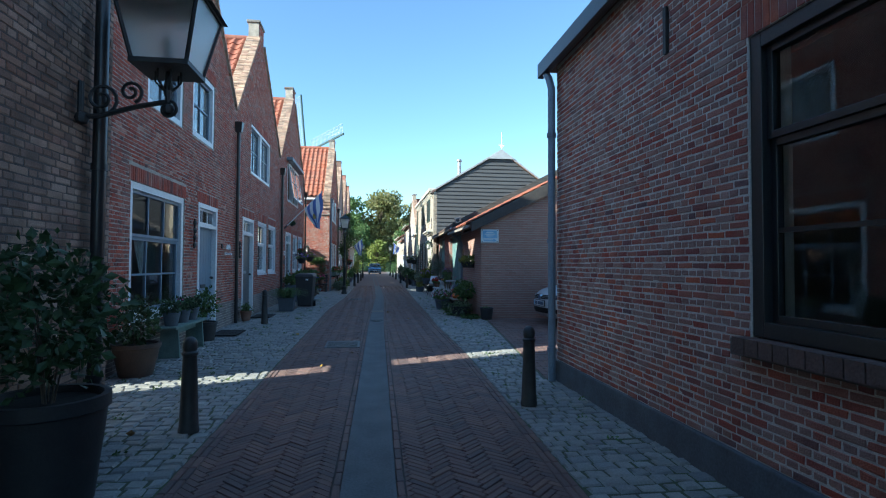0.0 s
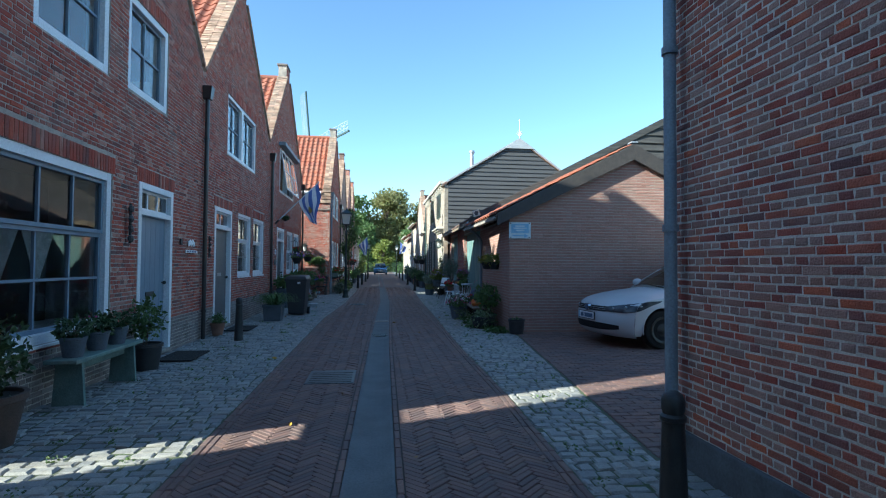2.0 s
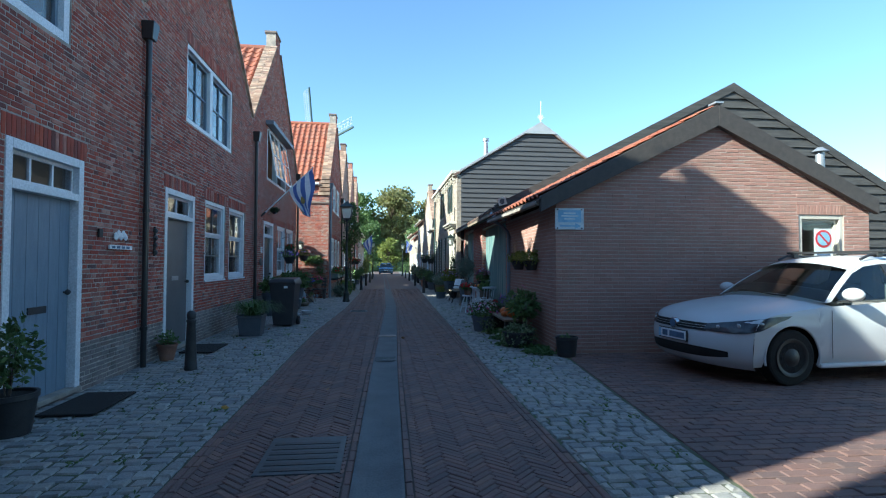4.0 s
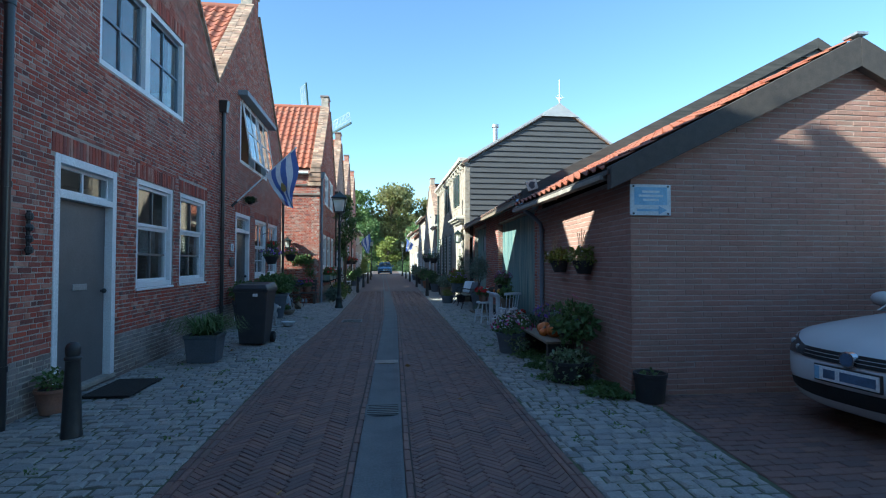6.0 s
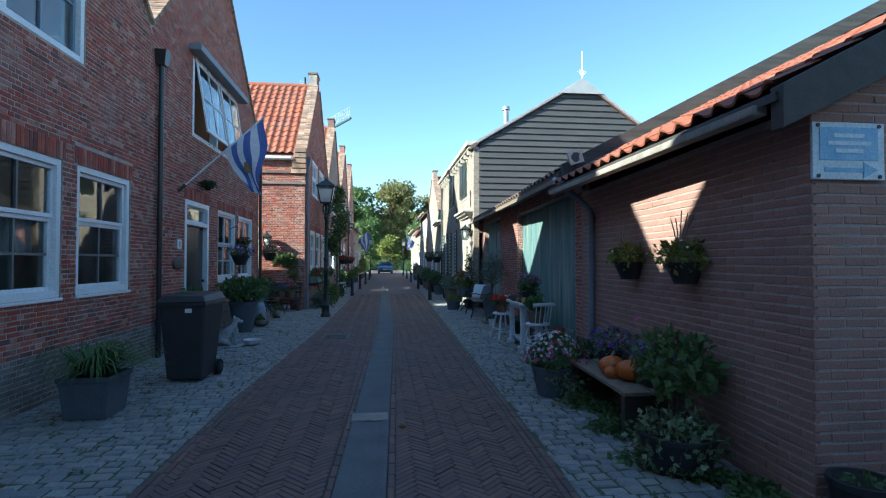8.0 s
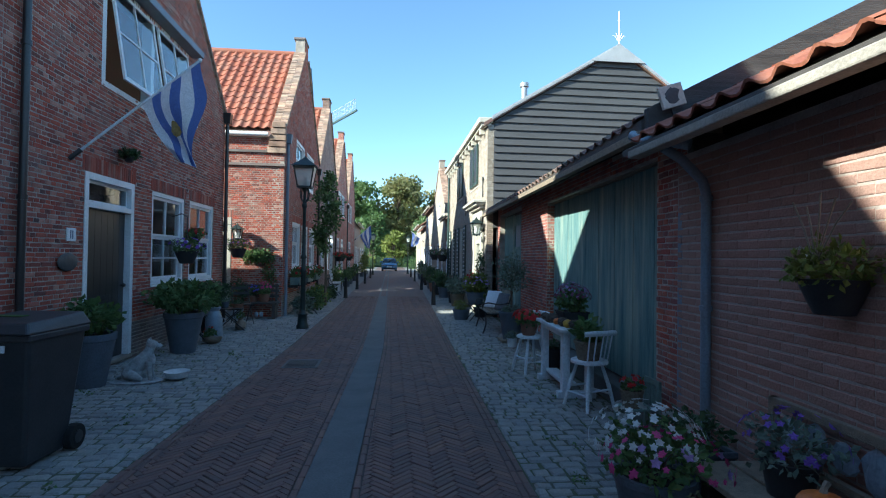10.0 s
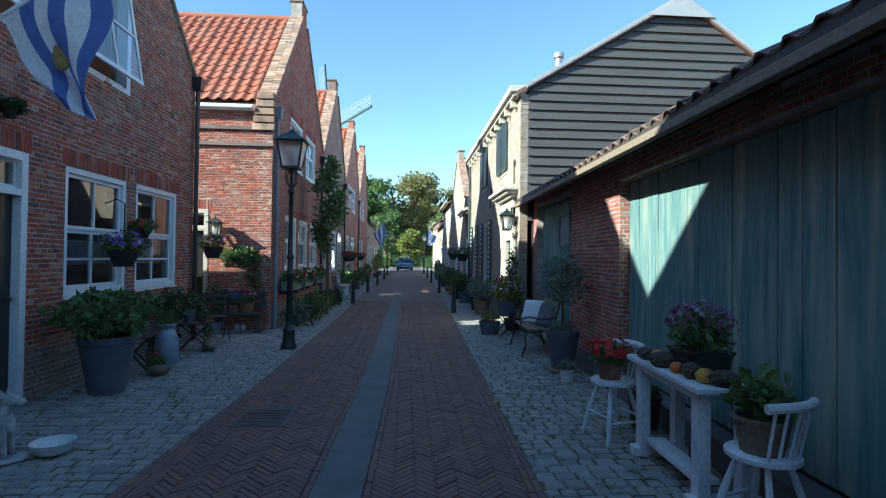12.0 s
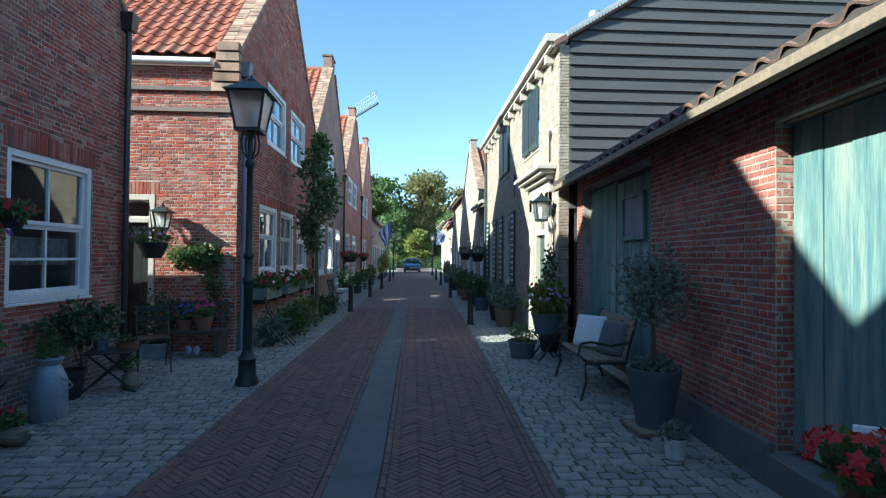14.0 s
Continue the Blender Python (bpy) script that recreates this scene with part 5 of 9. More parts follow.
part("back_wall", MB().box(3.3, 37.4, -0.1, 9.8, 37.55, 5.0).box(9.8, YW + 0.2, -0.1, 10.0, 37.5, 4.9), M["far_pale"], HW, place=True)
part("flue", MB().tube([(4.9, 33.0, 5.8), (4.9, 33.0, 7.65)], 0.11, 12).tube([(4.9, 33.0, 7.67), (4.9, 33.0, 7.8)], 0.16, 12), M["alu"], HW, place=True, smooth=True)
door(HW, WW, 29.5, 30.5, 0.05, 2.45, "paint_green", frame_mat="paint_cream", lights=1, label="dark green front door in a cream surround")
sr_ = MB()
WW.box(sr_, 29.24, 29.48, 0.0, 0.07, 0.0, 2.75)
WW.box(sr_, 30.52, 30.76, 0.0, 0.07, 0.0, 2.75)
WW.box(sr_, 29.24, 30.76, 0.0, 0.07, 2.48, 2.95)
part("door_surround", sr_, M["paint_cream"], HW, place=True, bevel=0.01)
hd = MB()
WW.box(hd, 29.1, 30.9, 0.0, 0.16, 2.95, 3.03)
WW.box(hd, 29.02, 30.98, 0.0, 0.26, 3.03, 3.10)
WW.box(hd, 28.94, 31.06, 0.0, 0.34, 3.10, 3.17)
part("door_hood", hd, M["paint_cream"], HW, "moulded cream cornice over the front door", place=True, bevel=0.01)
for o in W_open[1:]:
    window(HW, WW, *o, split=0.55, cols=2, rows_low=1 if o[2] < 2 else 2, rows_top=1, fw=0.08, frame_mat="paint_cream")


def shutter(parent, W, u0, u1, z0, z1, striped):
    n = int((z1 - z0) / 0.075)
    f = MB()
    W.box(f, u0, u0 + 0.05, 0.01, 0.05, z0, z1)
    W.box(f, u1 - 0.05, u1, 0.01, 0.05, z0, z1)
    W.box(f, u0 + 0.05, u1 - 0.05, 0.01, 0.05, z1 - 0.06, z1)
    W.box(f, u0 + 0.05, u1 - 0.05, 0.01, 0.05, z0, z0 + 0.06)
    s = part("shutter", f, M["paint_green"], parent, place=True)
    for i in range(n):
        z = z0 + 0.06 + (z1 - z0 - 0.12) * i / n
        part("slat", W.box(MB(), u0 + 0.05, u1 - 0.05, 0.012, 0.045, z + 0.006, z + (z1 - z0) / n - 0.02), M["paint_white" if striped and i % 2 else "paint_black"], s, place=True)


for u in (32.55, 34.25, 35.38, 36.84):
    shutter(HW, WW, u, u + 0.5, 0.85, 2.7, True)
for u in (30.2, 30.95, 33.4, 34.15):
    shutter(HW, WW, u + 0.06, u + 0.69, 3.79, 4.99, False)
for z, y in ((3.55, 29.3), (3.3, 32.6), (1.9, 29.0)):
    a = MB().tube([(XW - 0.03, y, z - 0.28), (XW - 0.03, y, z + 0.2)], 0.014, 6).blob((XW - 0.03, y, z + 0.22), (0.02, 0.06, 0.09), 2, 8, 0)
    part("wall_anchor", a, M["iron"], HW, place=True)
downpipe(HW, XW - 0.08, 37.4, 0.0, 5.2, "paint_green", hopper=False)

# ---- further houses on the right ----
R_ops = [(42.2, 43.2, 0.1, 2.4), (44.2, 45.8, 0.7, 2.4), (44.0, 45.5, 3.5, 4.7)]
HR3, WR3, _ = gable_house("brick_house", "pinkish brick gabled house with red pantiles", 3.0, 41.2, 48.6, 4.3, 4.3, 44.85, 7.1, R_ops, side=-1, far=True, brick="far_pale", depth=6)
for o in R_ops:
    window(HR3, WR3, *o, split=0.55, cols=2, rows_low=1, rows_top=1, fw=0.1)
low_house("low_house", "low brown brick house with a dark tiled roof", 3.0, 37.8, 41.1, 3.5, 1.9, -1, "far_dark", [(38.5, 39.5, 0.1, 2.4), (39.9, 40.8, 0.8, 2.4)])
low_house("low_house", "cream rendered house with two rows of windows", 3.0, 48.7, 55.5, 4.9, 2.0, -1, "far_pale", [(49.4, 50.5, 0.8, 2.4), (51.4, 52.4, 0.1, 2.4), (53.4, 54.6, 0.8, 2.4), (49.6, 50.8, 3.2, 4.4), (53, 54.2, 3.2, 4.4)])
low_house("low_house", "low pale house with a tiled roof", 3.05, 55.7, 63, 4.0, 2.2, -1, "far_pale", [(57, 58.4, 0.8, 2.4), (60, 61, 0.1, 2.4)], tile="tile")
low_house("low_house", "white house near the end of the street", 3.1, 63.2, 72, 4.6, 2.0, -1, "far_pale", [(65, 66.4, 0.8, 2.4), (68, 69, 0.1, 2.4)])
# house behind the yard
HY = thing("brown_boarded_house", (20, 24, 0), "house with a dark brown boarded gable behind the yard", "house")
yx, yz, yy = 22.6, 9.2, 22.5
part("wall", MB().box(17.2, yy, -0.1, 28.0, yy + 7, 3.3), M["far_dark"], HY, place=True)
yg = part("gable", MB().prism([(17.1, yy - 0.02, 3.3), (28.1, yy - 0.02, 3.3), (yx, yy - 0.02, yz)], (0, 0, 0), (0, 0.2, 0)), M["dark_wood"], HY, place=True)
sy = (yz - 3.3) / 5.5
clapboards(yg, yy - 0.02, 17.0, 28.2, 3.3, 0.2, lambda z: yx - (yz - z) / sy, lambda z: yx + (yz - z) / sy, M["dark_wood"], seed=7)
r = MB()
for sg in (-1, 1):
    r.hexa([(yx + sg * 5.8, yy - 0.25, 3.0), (yx, yy - 0.25, yz + 0.05), (yx, yy + 7.2, yz + 0.05), (yx + sg * 5.8, yy + 7.2, 3.0), (yx + sg * 5.8, yy - 0.25, 3.15), (yx, yy - 0.25, yz + 0.2), (yx, yy + 7.2, yz + 0.2), (yx + sg * 5.8, yy + 7.2, 3.15)])
part("roof", r, M["tile_dark"], HY, place=True)

HY.matrix_basis = pose(20.9, 24, 0, 0, 0, -38)


# ---- plants, pots and other materials for things ----
M["leaf"] = material("mid_green_leaves", (0.06, 0.10, 0.03), 0.6, colors=[(0.100, 0.175, 0.055), (0.150, 0.230, 0.075), (0.075, 0.140, 0.045), (0.180, 0.250, 0.085)], scale=6, bump=0, translucent=0.35)
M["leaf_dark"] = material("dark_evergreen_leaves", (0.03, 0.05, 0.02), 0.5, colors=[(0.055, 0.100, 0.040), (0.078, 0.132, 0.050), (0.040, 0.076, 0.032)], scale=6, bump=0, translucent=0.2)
M["leaf_lime"] = material("yellow_green_leaves", (0.16, 0.18, 0.03), 0.6, colors=[(0.208, 0.247, 0.039), (0.156, 0.195, 0.039), (0.260, 0.273, 0.065)], scale=6, bump=0, translucent=0.3)
M["leaf_grey"] = material("grey_green_leaves", (0.13, 0.17, 0.13), 0.7, colors=[(0.150, 0.200, 0.150), (0.200, 0.250, 0.200), (0.112, 0.163, 0.112)], scale=6, bump=0, translucent=0.2)
M["leaf_var"] = material("variegated_ivy_leaves", (0.12, 0.17, 0.08), 0.55, colors=[(0.065, 0.117, 0.039), (0.286, 0.338, 0.195), (0.104, 0.169, 0.065), (0.390, 0.429, 0.286), (0.078, 0.130, 0.039)], scale=6, bump=0, translucent=0.25)
M["leaf_tree"] = material("late_summer_tree_leaves", (0.09, 0.11, 0.03), 0.6, colors=[(0.26, 0.27, 0.11), (0.30, 0.28, 0.12), (0.20, 0.23, 0.09), (0.34, 0.285, 0.125)], scale=2, bump=0, translucent=0.45)
for nm, c in (("red", (0.55, 0.02, 0.02)), ("white", (0.75, 0.75, 0.72)), ("pink", (0.6, 0.06, 0.22)), ("purple", (0.22, 0.10, 0.5)), ("mauve", (0.42, 0.26, 0.5)), ("plum", (0.22, 0.08, 0.13)), ("blue", (0.10, 0.10, 0.55))):
    M["fl_" + nm] = material(nm + "_petals", c, 0.6, scale=30, bump=0, color2=tuple(v * 0.75 for v in c), translucent=0.25)
M["terracotta"] = material("terracotta", (0.25, 0.115, 0.07), 0.85, scale=6, color2=(0.18, 0.09, 0.06), bump=0.3, stain=0.4, stain_color=(0.4, 0.34, 0.3))
M["pot_brown"] = material("dark_brown_clay", (0.085, 0.055, 0.042), 0.8, scale=6, color2=(0.06, 0.042, 0.035), bump=0.3)
M["pot_grey"] = material("matt_grey_fibre_pot", (0.10, 0.115, 0.14), 0.7, scale=8, color2=(0.085, 0.10, 0.12), bump=0.25)
M["pot_black"] = material("black_plastic_pot", (0.02, 0.02, 0.022), 0.55, scale=8, color2=(0.028, 0.028, 0.03), bump=0.15)
M["soil"] = material("potting_soil", (0.03, 0.022, 0.016), 1.0, scale=20, bump=0.6)
M["bark"] = material("tree_bark", (0.16, 0.12, 0.085), 0.9, scale=10, color2=(0.10, 0.075, 0.055), bump=0.6, stretch=(4, 4, 0.6))
M["plastic_dark"] = material("dark_grey_bin_plastic", (0.030, 0.031, 0.035), 0.5, scale=6, color2=(0.04, 0.04, 0.044), bump=0.15)
M["rubber"] = material("black_rubber", (0.012, 0.012, 0.012), 0.85, scale=30, bump=0.4)
M["car_white"] = material("white_car_lacquer", (0.60, 0.61, 0.62), 0.22, scale=1, color2=(0.58, 0.59, 0.60), bump=0.0, bump_scale=0.6)
M["car_window"] = glass_material("tinted_car_window", (0.55, 0.66, 0.66))
M["car_lamp"] = material("smoked_headlamp_cover", (0.03, 0.034, 0.042), 0.12, scale=9, color2=(0.07, 0.078, 0.09), bump=0.0, spec=0.35)
M["chrome"] = material("chrome", (0.6, 0.6, 0.62), 0.15, metal=1.0, scale=3, color2=(0.55, 0.55, 0.57), bump=0)
M["sign_white"] = material("enamelled_white_sign", (0.66, 0.70, 0.72), 0.35, scale=6, color2=(0.55, 0.62, 0.66), bump=0.05)
M["sign_blue"] = material("faded_blue_print", (0.22, 0.42, 0.62), 0.45, scale=8, color2=(0.30, 0.5, 0.66), bump=0.05)
M["sign_ink"] = material("blue_grey_print", (0.10, 0.16, 0.26), 0.5, scale=8, bump=0.05)
M["sign_red"] = material("red_sign_print", (0.55, 0.03, 0.04), 0.4, scale=8, bump=0.05)
M["flag_blue"] = material("blue_flag_cloth", (0.13, 0.19, 0.46), 0.9, scale=12, color2=(0.11, 0.165, 0.42), bump=0.2, translucent=0.45)
M["flag_white"] = material("white_flag_cloth", (0.78, 0.79, 0.82), 0.9, scale=12, color2=(0.72, 0.73, 0.77), bump=0.2, translucent=0.45)
M["gold"] = material("faded_gold_emblem", (0.45, 0.33, 0.12), 0.8, scale=20, bump=0.1, translucent=0.3)
M["white_wood"] = material("worn_white_painted_wood", (0.66, 0.69, 0.72), 0.6, scale=9, color2=(0.58, 0.61, 0.63), bump=0.25, stain=0.35, stain_color=(0.4, 0.37, 0.33), stain_scale=5)
M["green_wood"] = material("faded_green_painted_wood", (0.13, 0.19, 0.17), 0.7, scale=9, color2=(0.18, 0.24, 0.21), bump=0.35, stain=0.3, stain_color=(0.28, 0.25, 0.2))
M["wicker"] = material("grey_wicker", (0.22, 0.18, 0.13), 0.85, scale=40, color2=(0.13, 0.10, 0.07), bump=0.8, bump_scale=120)
M["pumpkin"] = material("orange_pumpkin", (0.55, 0.15, 0.02), 0.5, scale=5, color2=(0.48, 0.12, 0.02), bump=0.1)
M["gourd"] = material("yellow_gourd", (0.55, 0.33, 0.04), 0.5, scale=9, color2=(0.42, 0.22, 0.03), bump=0.2)
M["cone"] = material("brown_fir_cones", (0.11, 0.08, 0.06), 0.9, scale=40, color2=(0.05, 0.04, 0.03), bump=0.9, bump_scale=80)
M["stone_grey"] = material("weathered_cast_stone", (0.46, 0.46, 0.45), 0.9, scale=12, color2=(0.27, 0.27, 0.265), bump=0.5)
M["ceramic"] = material("white_glazed_ceramic", (0.62, 0.63, 0.64), 0.3, scale=6, color2=(0.56, 0.57, 0.58), bump=0.05)
M["cushion"] = material("white_cotton", (0.70, 0.72, 0.74), 0.95, scale=30, bump=0.4, color2=(0.64, 0.66, 0.68))
M["cushion_grey"] = material("grey_cotton", (0.14, 0.145, 0.16), 0.95, scale=30, bump=0.4)
M["coir"] = material("dark_coir_mat", (0.025, 0.022, 0.02), 1.0, scale=40, bump=0.9, bump_scale=150)
M["zinc_can"] = material("pale_blue_milk_can", (0.32, 0.38, 0.44), 0.5, scale=8, color2=(0.26, 0.31, 0.36), bump=0.15, metal=0.3)
M["dead_leaf"] = material("fallen_brown_leaf", (0.3, 0.16, 0.06), 0.8, scale=20, bump=0.2)
M["dark_plate"] = material("dark_slate_plate", (0.06, 0.065, 0.07), 0.5, scale=9, bump=0.1)
M["blue_car"] = material("blue_car_lacquer", (0.06, 0.14, 0.26), 0.25, scale=1, bump=0, bump_scale=0.6)


def pot(parent, r0, r1, h, mat, name="pot", square=False, rim=0.02):
    """A tapered pot with rim and soil; r0 at the foot, r1 at the rim."""
    n = 4 if square else 20
    k = math.sqrt(2) if square else 1
    t = radians(45) if square else 0
    mb = MB().lathe([(r0 * k, 0.0), (r1 * k * 0.97, h * 0.86), (r1 * k * 1.03, h * 0.88), (r1 * k * 1.03, h), (r1 * k * 0.9, h), (r1 * k * 0.86, h * 0.9)], (0, 0, 0), n, t)
    p = part(name, mb, M[mat], parent, smooth=not square, bevel=0.006 if square else 0)
    part("soil", MB().lathe([(r1 * k * 0.8, h * 0.88), (r1 * k * 0.86, h * 0.93)], (0, 0, 0), n, t), M["soil"], p)


def flowers(mb, c, r, n, size, seed):
    """Small five-petalled heads facing outwards."""
    g = np.random.default_rng(seed)
    for _ in range(n):
        d = g.normal(size=3)
        d[2] = abs(d[2])
        d /= np.linalg.norm(d)
        p = Vector(np.array(c) + d * np.array(r))
        nrm = Vector(d)
        a = nrm.orthogonal().normalized()
        b = nrm.cross(a)
        k = len(mb.v)
        mb.v.append(tuple(p + nrm * size * 0.12))
        s = size * g.uniform(0.7, 1.2)
        for i in range(10):
            an = math.pi * 2 * i / 10
            rr = s * (0.5 if i % 2 == 0 else 0.3)
            mb.v.append(tuple(p + (a * math.cos(an) + b * math.sin(an)) * rr + nrm * (0.06 * size if i % 2 else 0.12 * size)))
        for i in range(10):
            mb.f.append((k, k + 1 + i, k + 1 + (i + 1) % 10))


def stems(mb, z0, c, r, n, seed, w=0.006):
    g = random.Random(seed)
    for _ in range(n):
        a, q = g.uniform(0, 6.28), g.uniform(0.2, 0.75)
        tip = (c[0] + r[0] * q * math.cos(a), c[1] + r[1] * q * math.sin(a), c[2] + r[2] * g.uniform(-0.3, 0.6))
        mb.tube([(c[0] + 0.02 * math.cos(a), c[1] + 0.02 * math.sin(a), z0), ((c[0] + tip[0]) / 2 * 1.0, (c[1] + tip[1]) / 2, (z0 + tip[2]) / 2 + 0.03), tip], [w, w * 0.7, w * 0.4], 5)


SEED = [100]


def potted(name, label, loc, pot_spec, foliage, blooms=(), group="", category="plant", stem=True):
    """pot_spec: (r0, r1, h, material[, square]) or None. foliage: rows (centre, radii, count, leaf size, material)."""
    T = thing(name, loc, label, category, group)
    h = 0.0
    if pot_spec:
        pot(T, *pot_spec[:4], square=len(pot_spec) > 4)
        h = pot_spec[2] * 0.9
    for c, r, n, size, mat in foliage:
        SEED[0] += 1
        tagged(part("foliage", MB().leaves(c, r, n, size, SEED[0], 0.35), M[mat], T, fix=False), kind="stuff")
        if stem:
            sm = MB()
            stems(sm, h * 0.95, c, r, 7, SEED[0])
            part("stem", sm, M["bark"], T)
    for c, r, n, size, mat in blooms:
        SEED[0] += 1
        m = MB()
        flowers(m, c, r, n, size, SEED[0])
        tagged(part("blossom", m, M["fl_" + mat], T, fix=False), kind="stuff")
    return T


# ---- bollards ----
def bollard(loc, h=0.78):
    T = thing("bollard", loc, "black cast iron bollard with a domed head", "bollard", "bollards along the street")
    k = h / 0.78
    part("post", MB().lathe([(0.082, 0), (0.082, 0.03), (0.076, 0.05), (0.055, 0.62 * k), (0.058, 0.63 * k)], (0, 0, 0), 20), M["iron"], T, smooth=True)
    part("collar", MB().lathe([(0.05, 0.625 * k), (0.064, 0.635 * k), (0.064, 0.655 * k), (0.05, 0.668 * k)], (0, 0, 0), 20), M["iron"], T, smooth=True)
    part("head", MB().lathe([(0.048, 0.66 * k), (0.057, 0.69 * k), (0.058, 0.735 * k), (0.045, 0.765 * k), (0.02, 0.782 * k)], (0, 0, 0), 20), M["iron"], T, smooth=True)
    return T


b0 = bollard((1.145, 6.71, 0))
for x, y in ((-1.906, 6.24), (-2.84, 14.22), (-1.4, 35.0), (-1.31, 40.5), (-1.19, 46.0), (-1.16, 54.0), (1.7, 32.2), (1.8, 40.4), (1.9, 49.6), (1.95, 57.0)):
    copy_thing(b0, pose(x, y, 0))


# ---- lanterns ----
def lantern_head(parent, c, w, h, roof_mat, frame_mat, glass=True):
    """A four-sided tapering lantern: foot, glazed body, roof and knob. c: middle of its foot."""
    x, y, z = c
    b, t = w * 0.30, w * 0.46
    fr = MB()
    fr.box(x - b - 0.015, y - b - 0.015, z, x + b + 0.015, y + b + 0.015, z + 0.035)
    for sx in (-1, 1):
        for sy in (-1, 1):
            fr.bar((x + sx * b, y + sy * b, z + 0.03), (x + sx * t, y + sy * t, z + h * 0.66), 0.022)
    for s in (-1, 1):
        fr.bar((x - t, y + s * t, z + h * 0.66), (x + t, y + s * t, z + h * 0.66), 0.03)
        fr.bar((x + s * t, y - t, z + h * 0.66), (x + s * t, y + t, z + h * 0.66), 0.03)
    f = part("lantern_frame", fr, M[frame_mat], parent)
    for k in range(4):
        a = k * math.pi / 2
        ca, sa = round(math.cos(a)), round(math.sin(a))
        q = [(-b, -b, z + 0.035), (b, -b, z + 0.035), (t, -t, z + h * 0.65), (-t, -t, z + h * 0.65)]
        q2 = [(-b, -b + 0.006, z + 0.035), (b, -b + 0.006, z + 0.035), (t, -t + 0.006, z + h * 0.65), (-t, -t + 0.006, z + h * 0.65)]
        pts = [(x + p[0] * ca - p[1] * sa, y + p[0] * sa + p[1] * ca, p[2]) for p in q + q2]
        pn = part("pane", MB().hexa(pts), M["lamp_glass"], f)
        pn.visible_shadow = False
    o = t + 0.05
    rf = MB().hexa([(x - o, y - o, z + h * 0.66), (x + o, y - o, z + h * 0.66), (x + o, y + o, z + h * 0.66), (x - o, y + o, z + h * 0.66),
                    (x - b * 0.5, y - b * 0.5, z + h * 0.88), (x + b * 0.5, y - b * 0.5, z + h * 0.88), (x + b * 0.5, y + b * 0.5, z + h * 0.88), (x - b * 0.5, y + b * 0.5, z + h * 0.88)])
    part("lantern_roof", rf, M[roof_mat], parent, bevel=0.006)
    part("finial", MB().lathe([(b * 0.42, h * 0.87), (b * 0.5, h * 0.9), (b * 0.28, h * 0.94), (0.01, h)], (x, y, z), 12), M[roof_mat], parent, smooth=True)
    part("bulb", MB().lathe([(0.02, 0.05), (0.045, 0.1), (0.05, 0.2), (0.02, 0.27)], (x, y, z), 10), M["ceramic"], parent, smooth=True)


SL = thing("street_lamp", (-1.62, 26.5, 0), "dark green cast iron street lamp with a glazed lantern", "street lamp", "street lamps")
part("base", MB().lathe([(0.135, 0), (0.135, 0.06), (0.108, 0.1), (0.098, 0.28), (0.115, 0.31), (0.075, 0.36), (0.064, 0.4)], (0, 0, 0), 16), M["iron_green"], SL, smooth=True)
part("post", MB().lathe([(0.057, 0.38), (0.052, 1.2), (0.068, 1.22), (0.068, 1.27), (0.05, 1.3), (0.046, 1.5), (0.063, 1.52), (0.063, 1.56), (0.042, 1.6), (0.036, 2.6), (0.06, 2.63), (0.06, 2.68), (0.035, 2.72), (0.03, 2.95), (0.055, 3.0), (0.055, 3.04)], (0, 0, 0), 14), M["iron_green"], SL, smooth=True)
br = MB()
for a in range(4):
    c, s = math.cos(a * math.pi / 2 + 0.785), math.sin(a * math.pi / 2 + 0.785)
    br.tube([(0.03 * c, 0.03 * s, 2.72), (0.1 * c, 0.1 * s, 2.8), (0.12 * c, 0.12 * s, 2.92), (0.09 * c, 0.09 * s, 3.05)], 0.012, 6)
part("cradle", br, M["iron_green"], SL)
lantern_head(SL, (0, 0, 3.04), 0.46, 0.7, "iron_green", "iron_green")
copy_thing(SL, pose(-1.25, 62, 0))
copy_thing(SL, pose(2.0, 66, 0))

AL = thing("wall_lantern", (-2.56, 5.75, 0), "large black wall lantern on a scrolled iron bracket", "wall lamp")
br = MB().tube([(0.0, 0, 2.46), (0.15, 0, 2.47), (0.4, 0, 2.55), (0.62, 0, 2.60)], 0.02, 8)
br.tube([(0.02, 0, 2.42), (0.02, 0, 2.72)], 0.022, 8)


def scroll(mbx, cx, cz, r, turns, start, w=0.013, y=0.0, flip=1):
    pts = []
    n = int(14 * turns)
    for i in range(n + 1):
        a = start + flip * 2 * math.pi * turns * i / n
        q = r * (1 - 0.75 * i / n)
        pts.append((cx + q * math.cos(a), y, cz + q * math.sin(a)))
    mbx.tube(pts, w, 6)


scroll(br, 0.16, 2.60, 0.12, 1.6, -1.57)
scroll(br, 0.36, 2.66, 0.085, 1.5, -1.2)
scroll(br, 0.62, 2.54, 0.07, 1.4, 1.57, flip=-1)
br.blob((0.62, 0, 2.54), 0.045, 1, 8, 0).blob((0.03, 0, 2.45), 0.05, 1, 8, 0)
br.tube([(0.62, 0, 2.58), (0.62, 0, 2.7), (0.62, 0, 2.82)], [0.02, 0.035, 0.02], 8)
for a in range(6):
    c, s = math.cos(a * 1.047), math.sin(a * 1.047)
    br.tube([(0.62 + 0.03 * c, 0.03 * s, 2.68), (0.62 + 0.09 * c, 0.09 * s, 2.74), (0.62 + 0.09 * c, 0.09 * s, 2.82)], 0.008, 5)
part("bracket", br, M["iron"], AL, smooth=True)
